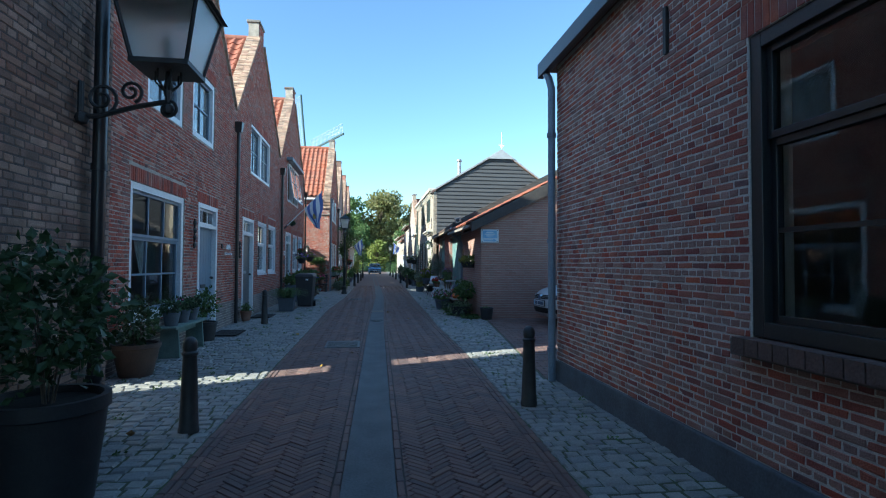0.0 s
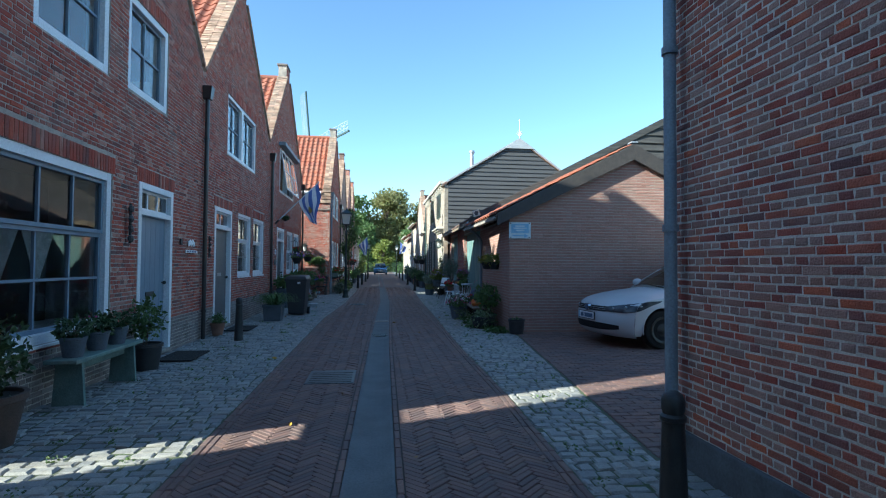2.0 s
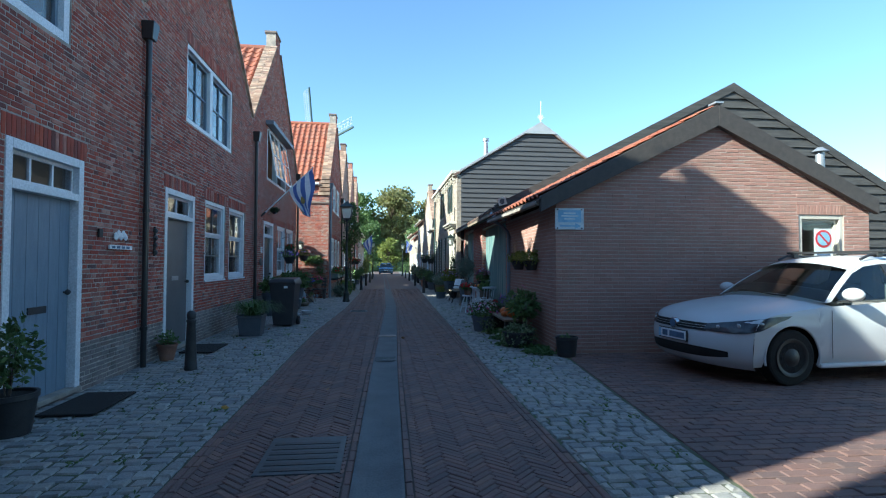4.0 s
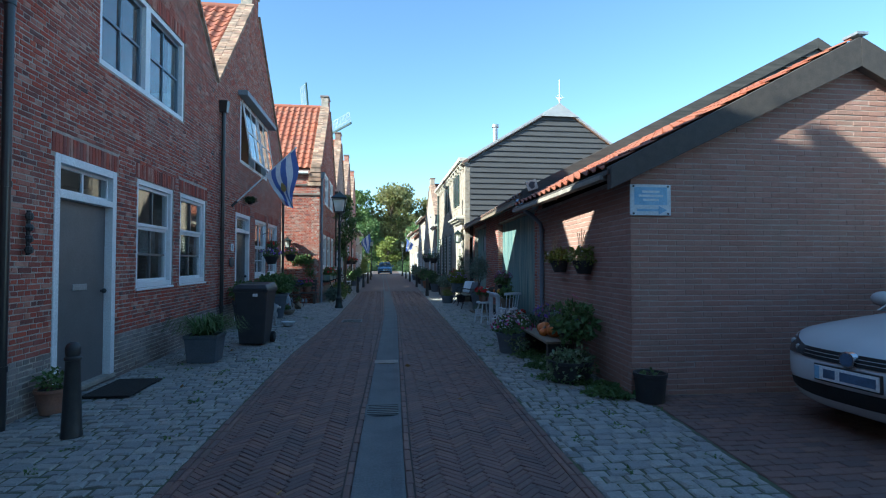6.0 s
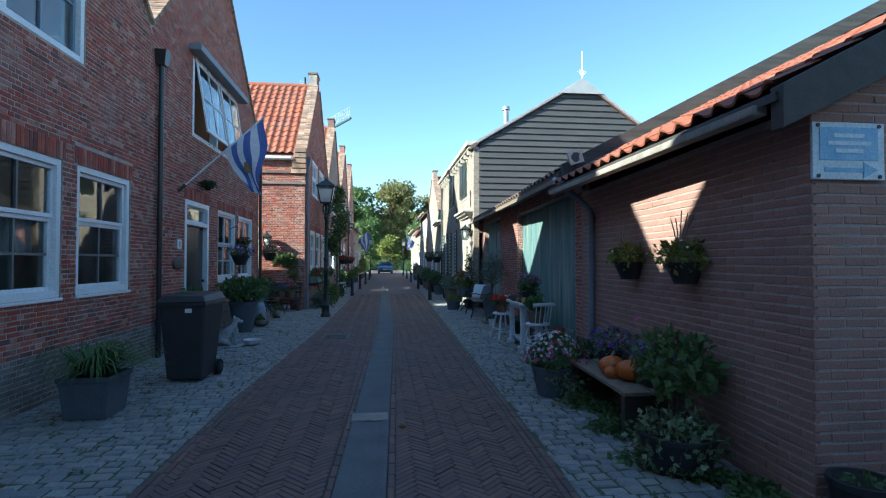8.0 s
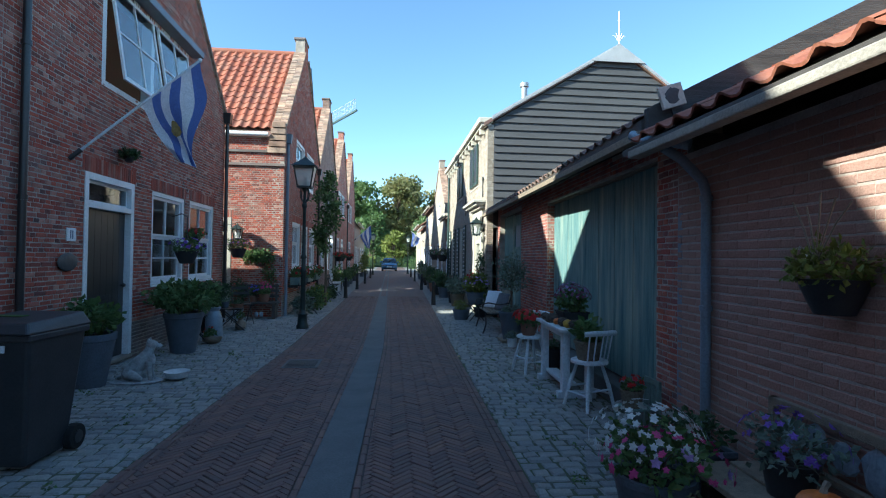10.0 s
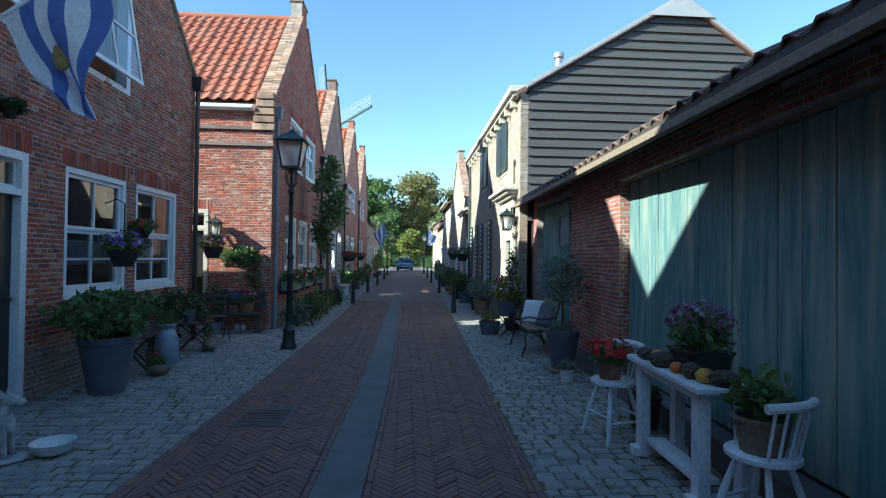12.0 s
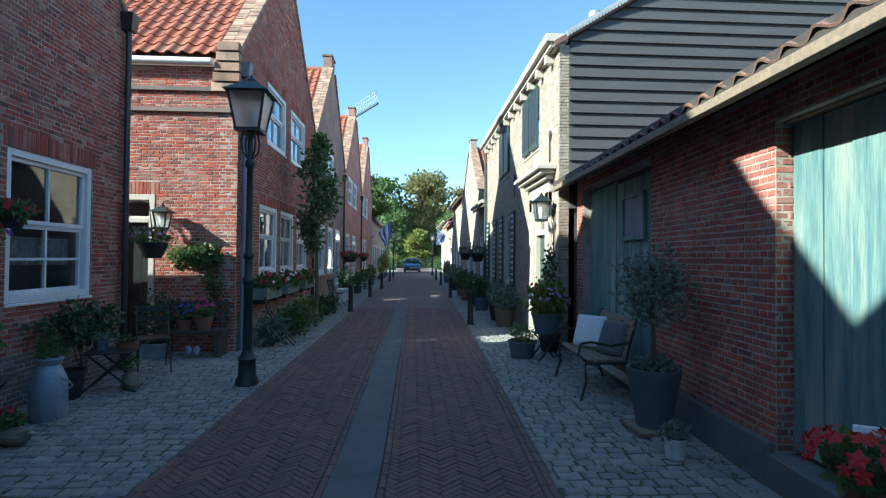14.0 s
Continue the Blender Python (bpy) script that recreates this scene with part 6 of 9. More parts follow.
lantern_head(AL, (0.62, 0, 2.82), 0.62, 0.78, "iron", "iron")


def wall_lamp(name, loc, nrm, label, s=1.0, mat="iron_green"):
    T = thing(name, loc, label, "wall lamp")
    n = Vector(nrm)
    part("bracket", MB().tube([(0, 0, -0.05 * s), tuple(n * 0.1 * s + Vector((0, 0, -0.16 * s))), tuple(n * 0.18 * s + Vector((0, 0, -0.2 * s)))], 0.012, 6).blob((0, 0, -0.05), (0.03, 0.03, 0.06), 1, 8, 0), M[mat], T, smooth=True)
    lantern_head(T, tuple(n * 0.18 * s + Vector((0, 0, -0.19 * s))), 0.24 * s, 0.46 * s, mat, mat)
    return T


wall_lamp("wall_lantern", (-3.58, 28.66, 2.12), (0, -1, 0), "small green wall lantern casting a shadow on sunlit brick", 0.9)
wall_lamp("wall_lantern", (2.78, 29.05, 2.4), (-1, 0, 0), "green wall lantern beside the white house door", 1.1)

# ---- house front fittings ----
for y, z, s in ((11.5, 1.92, 1.0), (14.78, 1.72, 0.8)):
    T = thing("wall_ornament", (XL + 0.02, y, z), "black iron wall ornament beside a door", "ornament", "iron wall ornaments")
    m = MB().tube([(0.03, 0, -0.26 * s), (0.03, 0, 0.26 * s)], 0.018, 6)
    for k in range(4):
        m.blob((0.04, 0, (-0.2 + 0.13 * k) * s), (0.03, 0.06 * s, 0.05 * s), k, 8, 0.2)
    part("ornament", m, M["iron"], T)
T = thing("name_sign", (XL + 0.03, 13.85, 1.72), "white metal name sign with a leaf shape", "sign")
m = MB().box(-0.01, -0.28, -0.14, 0.01, 0.28, -0.09)
for k in range(5):
    m.blob((0, -0.12 + 0.06 * k, 0.02 + 0.03 * (k % 2)), (0.012, 0.05, 0.05), k, 8, 0.3)
part("plate", m, M["paint_white"], T)
m = MB()
for k in range(4):
    m.box(0.011, -0.24 + 0.12 * k, -0.13, 0.014, -0.16 + 0.12 * k, -0.1)
part("print_bar", m, M["sign_ink"], T)
T = thing("doorbell", (XL + 0.02, 13.38, 1.76), "small black doorbell on the brick wall", "doorbell")
part("plate", MB().box(-0.01, -0.04, -0.05, 0.015, 0.04, 0.05), M["iron"], T, bevel=0.005)
T = thing("house_number", (XL + 0.01, 21.62, 1.78), "white enamel number plate beside the black door", "sign")
part("plate", MB().box(-0.005, -0.09, -0.08, 0.012, 0.09, 0.08), M["paint_white"], T, bevel=0.004)
part("print_bar", MB().box(0.012, -0.03, -0.05, 0.014, -0.01, 0.05).box(0.012, 0.01, -0.05, 0.014, 0.03, 0.05), M["sign_ink"], T)
T = thing("letter_box", (XL + 0.02, 21.55, 1.45), "dark oval slate plaque beside the black door", "plaque")
part("plate", MB().blob((0.005, 0, 0), (0.02, 0.2, 0.11), 1, 16, 0), M["dark_plate"], T)

# heart board and hanging cloths inside the shop window, lace half curtains further on
T = thing("window_ornament", (XL - 0.45, 9.62, 0.72), "white wooden board with a heart cut-out in the window", "ornament")
part("board", MB().prism([(0, -0.2, 0), (0, 0.2, 0), (0, 0.2, 0.45), (0, 0.12, 0.58), (0, 0, 0.66), (0, -0.12, 0.58), (0, -0.2, 0.45)], (0, 0, 0), (0.02, 0, 0)), M["paint_white"], T)
part("heart", MB().prism([(0.022, 0, 0.27), (0.022, 0.07, 0.37), (0.022, 0.045, 0.42), (0.022, 0, 0.39), (0.022, -0.045, 0.42), (0.022, -0.07, 0.37)], (0, 0, 0), (0.003, 0, 0)), M["dark_plate"], T)
part("sill_shelf", MB().box(-0.25, -0.6, -0.66, 0.25, 1.6, -0.004), M["plaster"], T)
for y in (9.75, 10.35):
    T = thing("hanging_cloth", (XL - 0.38, y, 1.75), "white triangular cloth hanging behind the glass", "curtain", "hanging cloths")
    part("cloth", MB().prism([(0, -0.28, 0), (0, 0.28, 0), (0, 0.04, -0.52), (0, -0.04, -0.52)], (0, 0, 0), (0.006, 0, 0)), M["curtain"], T)
    part("rail", MB().tube([(0.0, -0.3, 0.01), (0.0, 0.3, 0.01)], 0.008, 6), M["paint_white"], T)


def lace(y0, y1, z0, z1):
    T = thing("lace_curtain", (XL - 0.24, y0, z0), "white lace half curtain behind the lower panes", "curtain", "lace curtains")
    m = MB()
    n = 40
    for i in range(n + 1):
        y = (y1 - y0) * i / n
        d = 0.018 * math.sin(i * 1.9)
        m.v += [(d, y, 0), (d, y, z1 - z0)]
    for i in range(n):
        m.f.append((2 * i, 2 * i + 2, 2 * i + 3, 2 * i + 1))
    part("cloth", m, M["curtain"], T, fix=False)
    part("rail", MB().tube([(0, 0, z1 - z0), (0, y1 - y0, z1 - z0)], 0.008, 6), M["paint_white"], T)


lace(23.9, 25.05, 1.42, 1.72)
lace(25.48, 26.65, 1.42, 1.72)
lace(17.2, 18.2, 1.55, 2.0)

# flags
def flag(loc, base, tip, drop, label, width=1.0, n_str=5, emblem=True):
    """A striped flag hanging from a slanting pole. base, tip about loc; drop: length of the cloth."""
    T = thing("flag", loc, label, "flag", "flags along the street")
    b, t = Vector(base), Vector(tip)
    part("pole", MB().tube([b, t], 0.016, 8).blob(t, 0.03, 1, 8, 0), M["white_wood"], T, smooth=True)
    part("bracket", MB().tube([b - (t - b).normalized() * 0.05, b + (t - b).normalized() * 0.12], 0.028, 8), M["iron"], T)
    along = (b - t).normalized()

    def cloth(e, s):
        """e: 0 at the pole's tip to 1 down the pole; s: 0 at the pole to 1 at the free edge."""
        e2 = min(1, max(0, e + 0.05 * math.sin(9 * s) * min(1, 4 * e, 4 * (1 - e))))
        p = t + along * (e2 * width)
        low = t + Vector((0.02, 0, -drop)) + along * (0.40 * e2 * width) + Vector((0, 0, 0.30 * e2 * e2))
        sag = Vector((0.06 * math.sin(5 * s + e2 * 5), 0.11 * math.sin(5.5 * s + e2 * 8), -0.12 * math.sin(math.pi * s) * e2))
        return p.lerp(low, s) + sag * min(1, 3 * s)

    for k in range(n_str):
        m = MB()
        steps = 20
        for i in range(steps + 1):
            for q in range(4):
                m.v.append(tuple(cloth((k + q / 3) / n_str, i / steps)))
        for i in range(steps):
            for q in range(3):
                m.f.append((4 * i + q, 4 * i + q + 1, 4 * i + q + 5, 4 * i + q + 4))
        part("stripe", m, M["flag_blue" if k % 2 == 0 else "flag_white"], T, fix=False, smooth=True)
    if emblem:
        p = cloth(0.5, 0.5)
        part("emblem", MB().blob((p.x, p.y - 0.01, p.z), (0.07, 0.03, 0.13), 3, 12, 0.2), M["gold"], T)
    return T


flag((XL + 0.03, 21.58, 0), (0, 0, 2.72), (1.26, 0.52, 4.14), 1.36, "blue and white striped flag hanging from a white pole", 0.95, 6)
flag((-2.47, 56.0, 0), (0, 0, 2.9), (1.2, -0.2, 4.0), 1.7, "blue and white striped flag further down the street", 1.1, emblem=False)
flag((3.0, 58.0, 0), (0, 0, 2.9), (-1.0, -0.1, 3.7), 1.2, "blue and white flag over a far doorway", 0.9, 3, emblem=False)

# ---- pavement by the left-hand houses ----
potted("shrub_in_pot", "tall dark evergreen shrub in a black tub by the brown wall", (-2.28, 4.98, 0), (0.24, 0.31, 0.62, "pot_black"),
       [((0, 0, 1.1), (0.42, 0.42, 0.5), 1300, 0.07, "leaf_dark")], [((0, 0, 1.05), (0.42, 0.42, 0.45), 8, 0.04, "white")])
potted("shrub_in_pot", "dark bushy shrub in a brown clay pot by the house", (-3.3, 8.62, 0), (0.19, 0.27, 0.4, "pot_brown"), [((0, 0, 0.66), (0.28, 0.30, 0.36), 800, 0.06, "leaf_dark")])
BN = thing("bench", (-3.33, 10.35, 0), "low faded green wooden bench holding potted plants", "bench")
part("seat", MB().box(-0.15, -0.72, 0.43, 0.15, 0.72, 0.47), M["green_wood"], BN, bevel=0.006)
for y in (-0.55, 0.55):
    part("leg", MB().hexa([(-0.15, y - 0.02, 0), (0.15, y - 0.02, 0), (0.15, y + 0.02, 0), (-0.15, y + 0.02, 0), (-0.12, y - 0.02, 0.43), (0.12, y - 0.02, 0.43), (0.12, y + 0.02, 0.43), (-0.12, y + 0.02, 0.43)]), M["green_wood"], BN, bevel=0.004)
part("rail", MB().box(-0.02, -0.53, 0.33, 0.02, 0.53, 0.42), M["green_wood"], BN)
for k, (y, col) in enumerate(((9.85, "white"), (10.3, "pink"), (10.72, "white"))):
    potted("potted_plant", "small leafy plant in a grey pot on the bench", (-3.33, y, 0.47), (0.085, 0.12, 0.2, "pot_grey"), [((0, 0, 0.27), (0.18, 0.18, 0.13), 260, 0.055, "leaf_dark")], [((0, 0, 0.3), (0.17, 0.17, 0.1), 6, 0.03, col)], "plants on the bench")
potted("shrub_in_pot", "upright green shrub in a black pot beside the grey door", (-3.38, 11.62, 0), (0.16, 0.21, 0.34, "pot_black"), [((0, 0, 0.66), (0.24, 0.24, 0.32), 600, 0.06, "leaf")])


def mat_(loc, sx, sy, label):
    T = thing("door_mat", loc, label, "door mat", "door mats")
    part("coir_top", MB().box(-sx / 2, -sy / 2, 0.008, sx / 2, sy / 2, 0.03), M["coir"], T, bevel=0.006)


mat_((-3.2, 12.5, 0), 0.5, 0.85, "black coir door mat on the setts")
mat_((-3.2, 15.9, 0), 0.5, 0.85, "black coir door mat on the setts")
potted("potted_plant", "small flowering plant in a pale terracotta pot", (-3.42, 14.95, 0), (0.09, 0.14, 0.24, "terracotta"), [((0, 0, 0.3), (0.15, 0.15, 0.12), 200, 0.05, "leaf")], [((0, 0, 0.34), (0.14, 0.14, 0.1), 7, 0.03, "white")])
# square planter with an arching palm-like grass
GP = thing("grass_in_planter", (-2.86, 17.6, 0), "arching green grass in a square dark grey planter", "plant")
pot(GP, 0.19, 0.23, 0.4, "pot_grey", square=True)
m = MB()
g = random.Random(5)
for k in range(260):
    a, l, up = g.uniform(0, 6.28), g.uniform(0.34, 0.7), g.uniform(0.12, 0.42)
    c, s = math.cos(a), math.sin(a)
    p = [Vector((0.03 * c, 0.03 * s, 0.36)), Vector((l * 0.5 * c, l * 0.5 * s, 0.36 + up * 0.8)), Vector((l * 0.85 * c, l * 0.85 * s, 0.36 + up * 0.75)), Vector((l * c, l * s, 0.36 + up * 0.4))]
    q = Vector((-s, c, 0)) * 0.011
    i0 = len(m.v)
    for i, pt in enumerate(p):
        w = q * (1 - i / 3.4)
        m.v += [tuple(pt - w), tuple(pt + w)]
    for i in range(3):
        m.f.append((i0 + 2 * i, i0 + 2 * i + 1, i0 + 2 * i + 3, i0 + 2 * i + 2))
tagged(part("grass", m, M["leaf"], GP, fix=False), kind="stuff")

# wheeled bin
WBn = thing("wheelie_bin", (-2.50, 19.15, 0), "dark grey two-wheeled refuse bin with closed lid", "bin", turn=-4)
part("body", MB().hexa([(-0.21, -0.24, 0.03), (0.21, -0.24, 0.03), (0.21, 0.2, 0.03), (-0.21, 0.2, 0.03), (-0.28, -0.32, 0.96), (0.28, -0.32, 0.96), (0.28, 0.3, 0.96), (-0.28, 0.3, 0.96)]), M["plastic_dark"], WBn, bevel=0.025)
part("rim", MB().box(-0.295, -0.335, 0.93, 0.295, 0.32, 0.985), M["plastic_dark"], WBn, bevel=0.012)
part("lid", MB().hexa([(-0.3, -0.36, 0.985), (0.3, -0.36, 0.985), (0.3, 0.34, 0.985), (-0.3, 0.34, 0.985), (-0.25, -0.3, 1.06), (0.25, -0.3, 1.06), (0.25, 0.3, 1.09), (-0.25, 0.3, 1.09)]), M["plastic_dark"], WBn, bevel=0.015)
part("handle", MB().tube([(-0.25, 0.36, 1.0), (0.25, 0.36, 1.0)], 0.018, 8), M["plastic_dark"], WBn, smooth=True)
for sx in (-1, 1):
    w = part("wheel", MB().tube([(sx * 0.2, 0.24, 0.1), (sx * 0.27, 0.24, 0.1)], 0.1, 16), M["rubber"], WBn, bevel=0.008)
    part("hub", MB().tube([(sx * 0.265, 0.24, 0.1), (sx * 0.278, 0.24, 0.1)], 0.05, 12), M["plastic_dark"], w)
part("label", MB().box(0.05, -0.345, 0.86, 0.13, -0.336, 0.91), M["paint_white"], WBn, "small white sticker")
part("lid_mark", MB().box(-0.2, -0.05, 1.078, 0.02, 0.03, 1.084), M["leaf"], WBn, "green mark on the lid")

potted("plant_in_tall_pot", "leafy plant in a tall tapered blue-grey pot", (-3.25, 21.45, 0), (0.17, 0.27, 0.62, "pot_grey"), [((0, 0, 0.8), (0.36, 0.4, 0.2), 600, 0.09, "leaf")], group="tall grey pots")
potted("plant_in_tall_pot", "broad leafy hydrangea in a tall tapered blue-grey pot", (-3.02, 23.65, 0), (0.18, 0.29, 0.64, "pot_grey"), [((0, 0, 0.9), (0.52, 0.58, 0.28), 1100, 0.10, "leaf")], group="tall grey pots")
# dog figure
DG = MB()
DG.blob((0, 0.12, 0.15), (0.115, 0.15, 0.125), 2, 16, 0.05)
DG.tube([(0, 0.16, 0.16), (0, 0.06, 0.25), (0, -0.04, 0.36), (0, -0.09, 0.45), (0, -0.11, 0.52)], [0.105, 0.115, 0.10, 0.075, 0.06], 14)
DG.blob((0, -0.10, 0.33), (0.085, 0.085, 0.12), 3, 14, 0.05)
DG.blob((0, -0.13, 0.555), (0.066, 0.085, 0.065), 4, 14, 0.04).blob((0, -0.215, 0.535), (0.038, 0.062, 0.036), 5, 12, 0.03)
for sx in (-1, 1):
    DG.tube([(sx * 0.06, -0.10, 0.32), (sx * 0.06, -0.12, 0.17), (sx * 0.06, -0.13, 0.05), (sx * 0.06, -0.175, 0.045)], [0.045, 0.034, 0.03, 0.03], 10)
    DG.tube([(sx * 0.09, 0.14, 0.15), (sx * 0.115, 0.04, 0.10), (sx * 0.11, -0.04, 0.05)], [0.075, 0.055, 0.032], 10)
    DG.tube([(sx * 0.045, -0.10, 0.59), (sx * 0.056, -0.095, 0.655)], [0.03, 0.008], 8)
DG.tube([(0, 0.25, 0.09), (0.06, 0.32, 0.06), (0.13, 0.33, 0.05)], [0.03, 0.025, 0.012], 8)
k0 = len(DG.v)
DG.lathe([(0.22, 0), (0.235, 0.02), (0.21, 0.04)], (0, 0, 0), 28)
DG.v[k0:] = [(x * 0.85, y * 1.55 + 0.06, z) for x, y, z in DG.v[k0:]]
dog = part("dog_figure", DG, M["stone_grey"], None, smooth=True)
dog.matrix_basis = pose(-2.74, 21.62, 0.0, 0, 0, 98) @ Matrix.Scale(0.82, 4)
tagged(dog, "sitting cast stone dog figure on the setts", "statue")
bowl = part("bowl", MB().lathe([(0.07, 0.008), (0.12, 0.03), (0.15, 0.1), (0.155, 0.105), (0.14, 0.1), (0.1, 0.03), (0.05, 0.025)], (0, 0, 0), 24), M["ceramic"], None, smooth=True)
bowl.matrix_basis = pose(-2.38, 21.75, 0)
tagged(bowl, "shallow white bowl on the setts", "bowl")


def folding_table(loc, turn, label="black folding metal side table", h=0.5, w=0.42):
    T = thing("folding_table", loc, label, "table", "folding tables", turn=turn)
    part("top", MB().box(-w / 2, -w / 2, h - 0.015, w / 2, w / 2, h), M["iron"], T, bevel=0.005)
    for s in (-1, 1):
        part("leg", MB().bar((-w * 0.55, s * w * 0.42, 0), (w * 0.4, s * w * 0.42, h - 0.02), 0.02), M["iron"], T)
        part("leg", MB().bar((w * 0.55, s * w * 0.36, 0), (-w * 0.4, s * w * 0.36, h - 0.02), 0.02), M["iron"], T)
    return T


folding_table((-3.18, 24.55, 0), 20)
zp = potted("zinc_pot", "low zinc pot on the folding table", (-3.18, 24.5, 0.5), (0.11, 0.13, 0.13, "zinc_can"), [((0, 0, 0.16), (0.1, 0.1, 0.04), 60, 0.04, "leaf_grey")], stem=False)
MC = thing("milk_can", (-3.05, 25.2, 0), "old pale blue milk can with a small green plant on top", "milk can")
part("body", MB().lathe([(0.15, 0.0), (0.16, 0.02), (0.15, 0.36), (0.11, 0.46), (0.09, 0.5), (0.12, 0.56), (0.11, 0.57)], (0, 0, 0), 20), M["zinc_can"], MC, smooth=True)
part("handle", MB().tube([(0.13, -0.03, 0.38), (0.2, -0.03, 0.36), (0.2, 0.03, 0.3), (0.14, 0.0, 0.24)], 0.01, 6), M["zinc_can"], MC)
tagged(part("foliage", MB().leaves((0, 0, 0.66), (0.13, 0.13, 0.12), 260, 0.045, 9), M["leaf"], MC, fix=False), kind="stuff")


def clog(loc, turn, label, col="red"):
    T = thing("wooden_clog", loc, label, "clog", "wooden clogs", turn=turn)
    part("shoe", MB().blob((0, 0, 0.07), (0.09, 0.2, 0.07), 2, 14, 0.03).tube([(0, -0.15, 0.09), (0, -0.22, 0.13)], [0.05, 0.015], 8), M["wood"], T, smooth=True)
    tagged(part("foliage", MB().leaves((0, 0.04, 0.18), (0.1, 0.13, 0.08), 160, 0.05, 4), M["leaf"], T, fix=False), kind="stuff")
    f = MB()
    flowers(f, (0, 0.04, 0.2), (0.09, 0.12, 0.1), 9, 0.05, 3)
    tagged(part("blossom", f, M["fl_" + col], T, fix=False), kind="stuff")


clog((-2.86, 24.5, 0), 65, "wooden clog planted with red flowers")
folding_table((-3.05, 26.25, 0), 15, h=0.46, w=0.5)
potted("potted_plant", "small grey pot on the folding table", (-3.15, 26.2, 0.46), (0.06, 0.08, 0.13, "pot_grey"), [((0, 0, 0.17), (0.1, 0.1, 0.07), 120, 0.04, "leaf_grey")], stem=False)
potted("potted_plant", "low dish of plants on the folding table", (-2.93, 26.32, 0.46), (0.09, 0.12, 0.08, "terracotta"), [((0, 0, 0.11), (0.11, 0.11, 0.05), 120, 0.04, "leaf_dark")], stem=False)
jug = thing("jug", (-2.86, 26.3, 0), "pale stoneware jug holding a sprig", "jug")
part("body", MB().lathe([(0.07, 0), (0.11, 0.06), (0.1, 0.14), (0.045, 0.2), (0.05, 0.24)], (0, 0, 0), 16), M["wood"], jug, smooth=True)
tagged(part("foliage", MB().leaves((0, 0, 0.3), (0.09, 0.09, 0.09), 90, 0.05, 8), M["leaf"], jug, fix=False), kind="stuff")


def wall_basket(name, loc, r, label, leaf, blooms, bracket=None, mat="pot_black"):
    T = thing(name, loc, label, "hanging basket", "hanging baskets")
    part("basket", MB().lathe([(r * 0.55, -r * 1.1), (r * 0.9, -r * 0.3), (r, 0), (r * 0.85, 0)], (0, 0, 0), 18), M[mat], T, smooth=True)
    SEED[0] += 1
    tagged(part("foliage", MB().leaves((0, 0, r * 0.35), (r * 1.5, r * 1.7, r * 0.85), 620, 0.05, SEED[0]), M[leaf], T, fix=False), kind="stuff")
    for col, n, size in blooms:
        SEED[0] += 1
        f = MB()
        flowers(f, (0, 0, r * 0.3), (r * 1.55, r * 1.75, r * 0.9), int(n * 1.5), size * 1.15, SEED[0])
        tagged(part("blossom", f, M["fl_" + col], T, fix=False), kind="stuff")
    if bracket:
        part("bracket", MB().tube(bracket, 0.009, 6), M["iron"], T)
    return T


wall_basket("hanging_basket", (-3.33, 24.55, 1.62), 0.2, "hanging basket of purple petunias on an iron bracket", "leaf", (("purple", 26, 0.06), ("white", 5, 0.06)), [(-0.25, 0, 0.6), (-0.1, 0, 0.66), (0, 0, 0.6), (0, 0, 0.05)])
wall_basket("wall_basket", (-3.45, 25.27, 1.92), 0.12, "wall pot of bright red geraniums between the windows", "leaf", (("red", 22, 0.06),))
wall_basket("wall_pot", (-3.48, 22.75, 2.95), 0.08, "small wall pot above the black door", "leaf_dark", ())
wall_basket("hanging_basket", (-3.35, 27.75, 1.72), 0.2, "hanging basket of mauve petunias by the side door", "leaf", (("mauve", 24, 0.06),), [(-0.26, -0.38, 0.5), (-0.05, -0.05, 0.6), (0, 0, 0.05)])
potted("shrub_in_pot", "tangled shrubs under the windows of the brick house", (-3.35, 25.9, 0), (0.15, 0.2, 0.3, "pot_black"), [((0, 0.3, 0.75), (0.26, 0.75, 0.28), 900, 0.07, "leaf_dark")])
potted("shrub_in_pot", "reddish shrub in a zinc tub by the side door", (-3.55, 28.25, 0), (0.18, 0.22, 0.22, "zinc_can"), [((0, 0, 0.6), (0.3, 0.25, 0.5), 500, 0.07, "leaf_dark")])
# bench, flowers and ivy against the sunlit side wall
EB = thing("bench", (-3.02, 28.35, 0), "dark wooden bench against the brick side wall", "bench")
part("seat", MB().box(-0.5, -0.2, 0.36, 0.5, 0.18, 0.41), M["dark_wood"], EB, bevel=0.006)
for x in (-0.42, 0.42):
    part("leg", MB().box(x - 0.04, -0.18, 0, x + 0.04, 0.16, 0.36), M["dark_wood"], EB, bevel=0.005)
    part("back_post", MB().bar((x, 0.16, 0.4), (x, 0.22, 0.85), 0.05), M["dark_wood"], EB)
for z in (0.55, 0.68, 0.8):
    part("back_slat", MB().box(-0.48, 0.17, z - 0.04, 0.48, 0.2, z + 0.03), M["dark_wood"], EB, bevel=0.004)
potted("potted_plant", "pot of pink geraniums on the bench", (-2.85, 28.3, 0.41), (0.1, 0.14, 0.2, "terracotta"), [((0, 0, 0.28), (0.18, 0.18, 0.14), 260, 0.06, "leaf")], [((0, 0, 0.34), (0.18, 0.18, 0.16), 16, 0.08, "pink")])
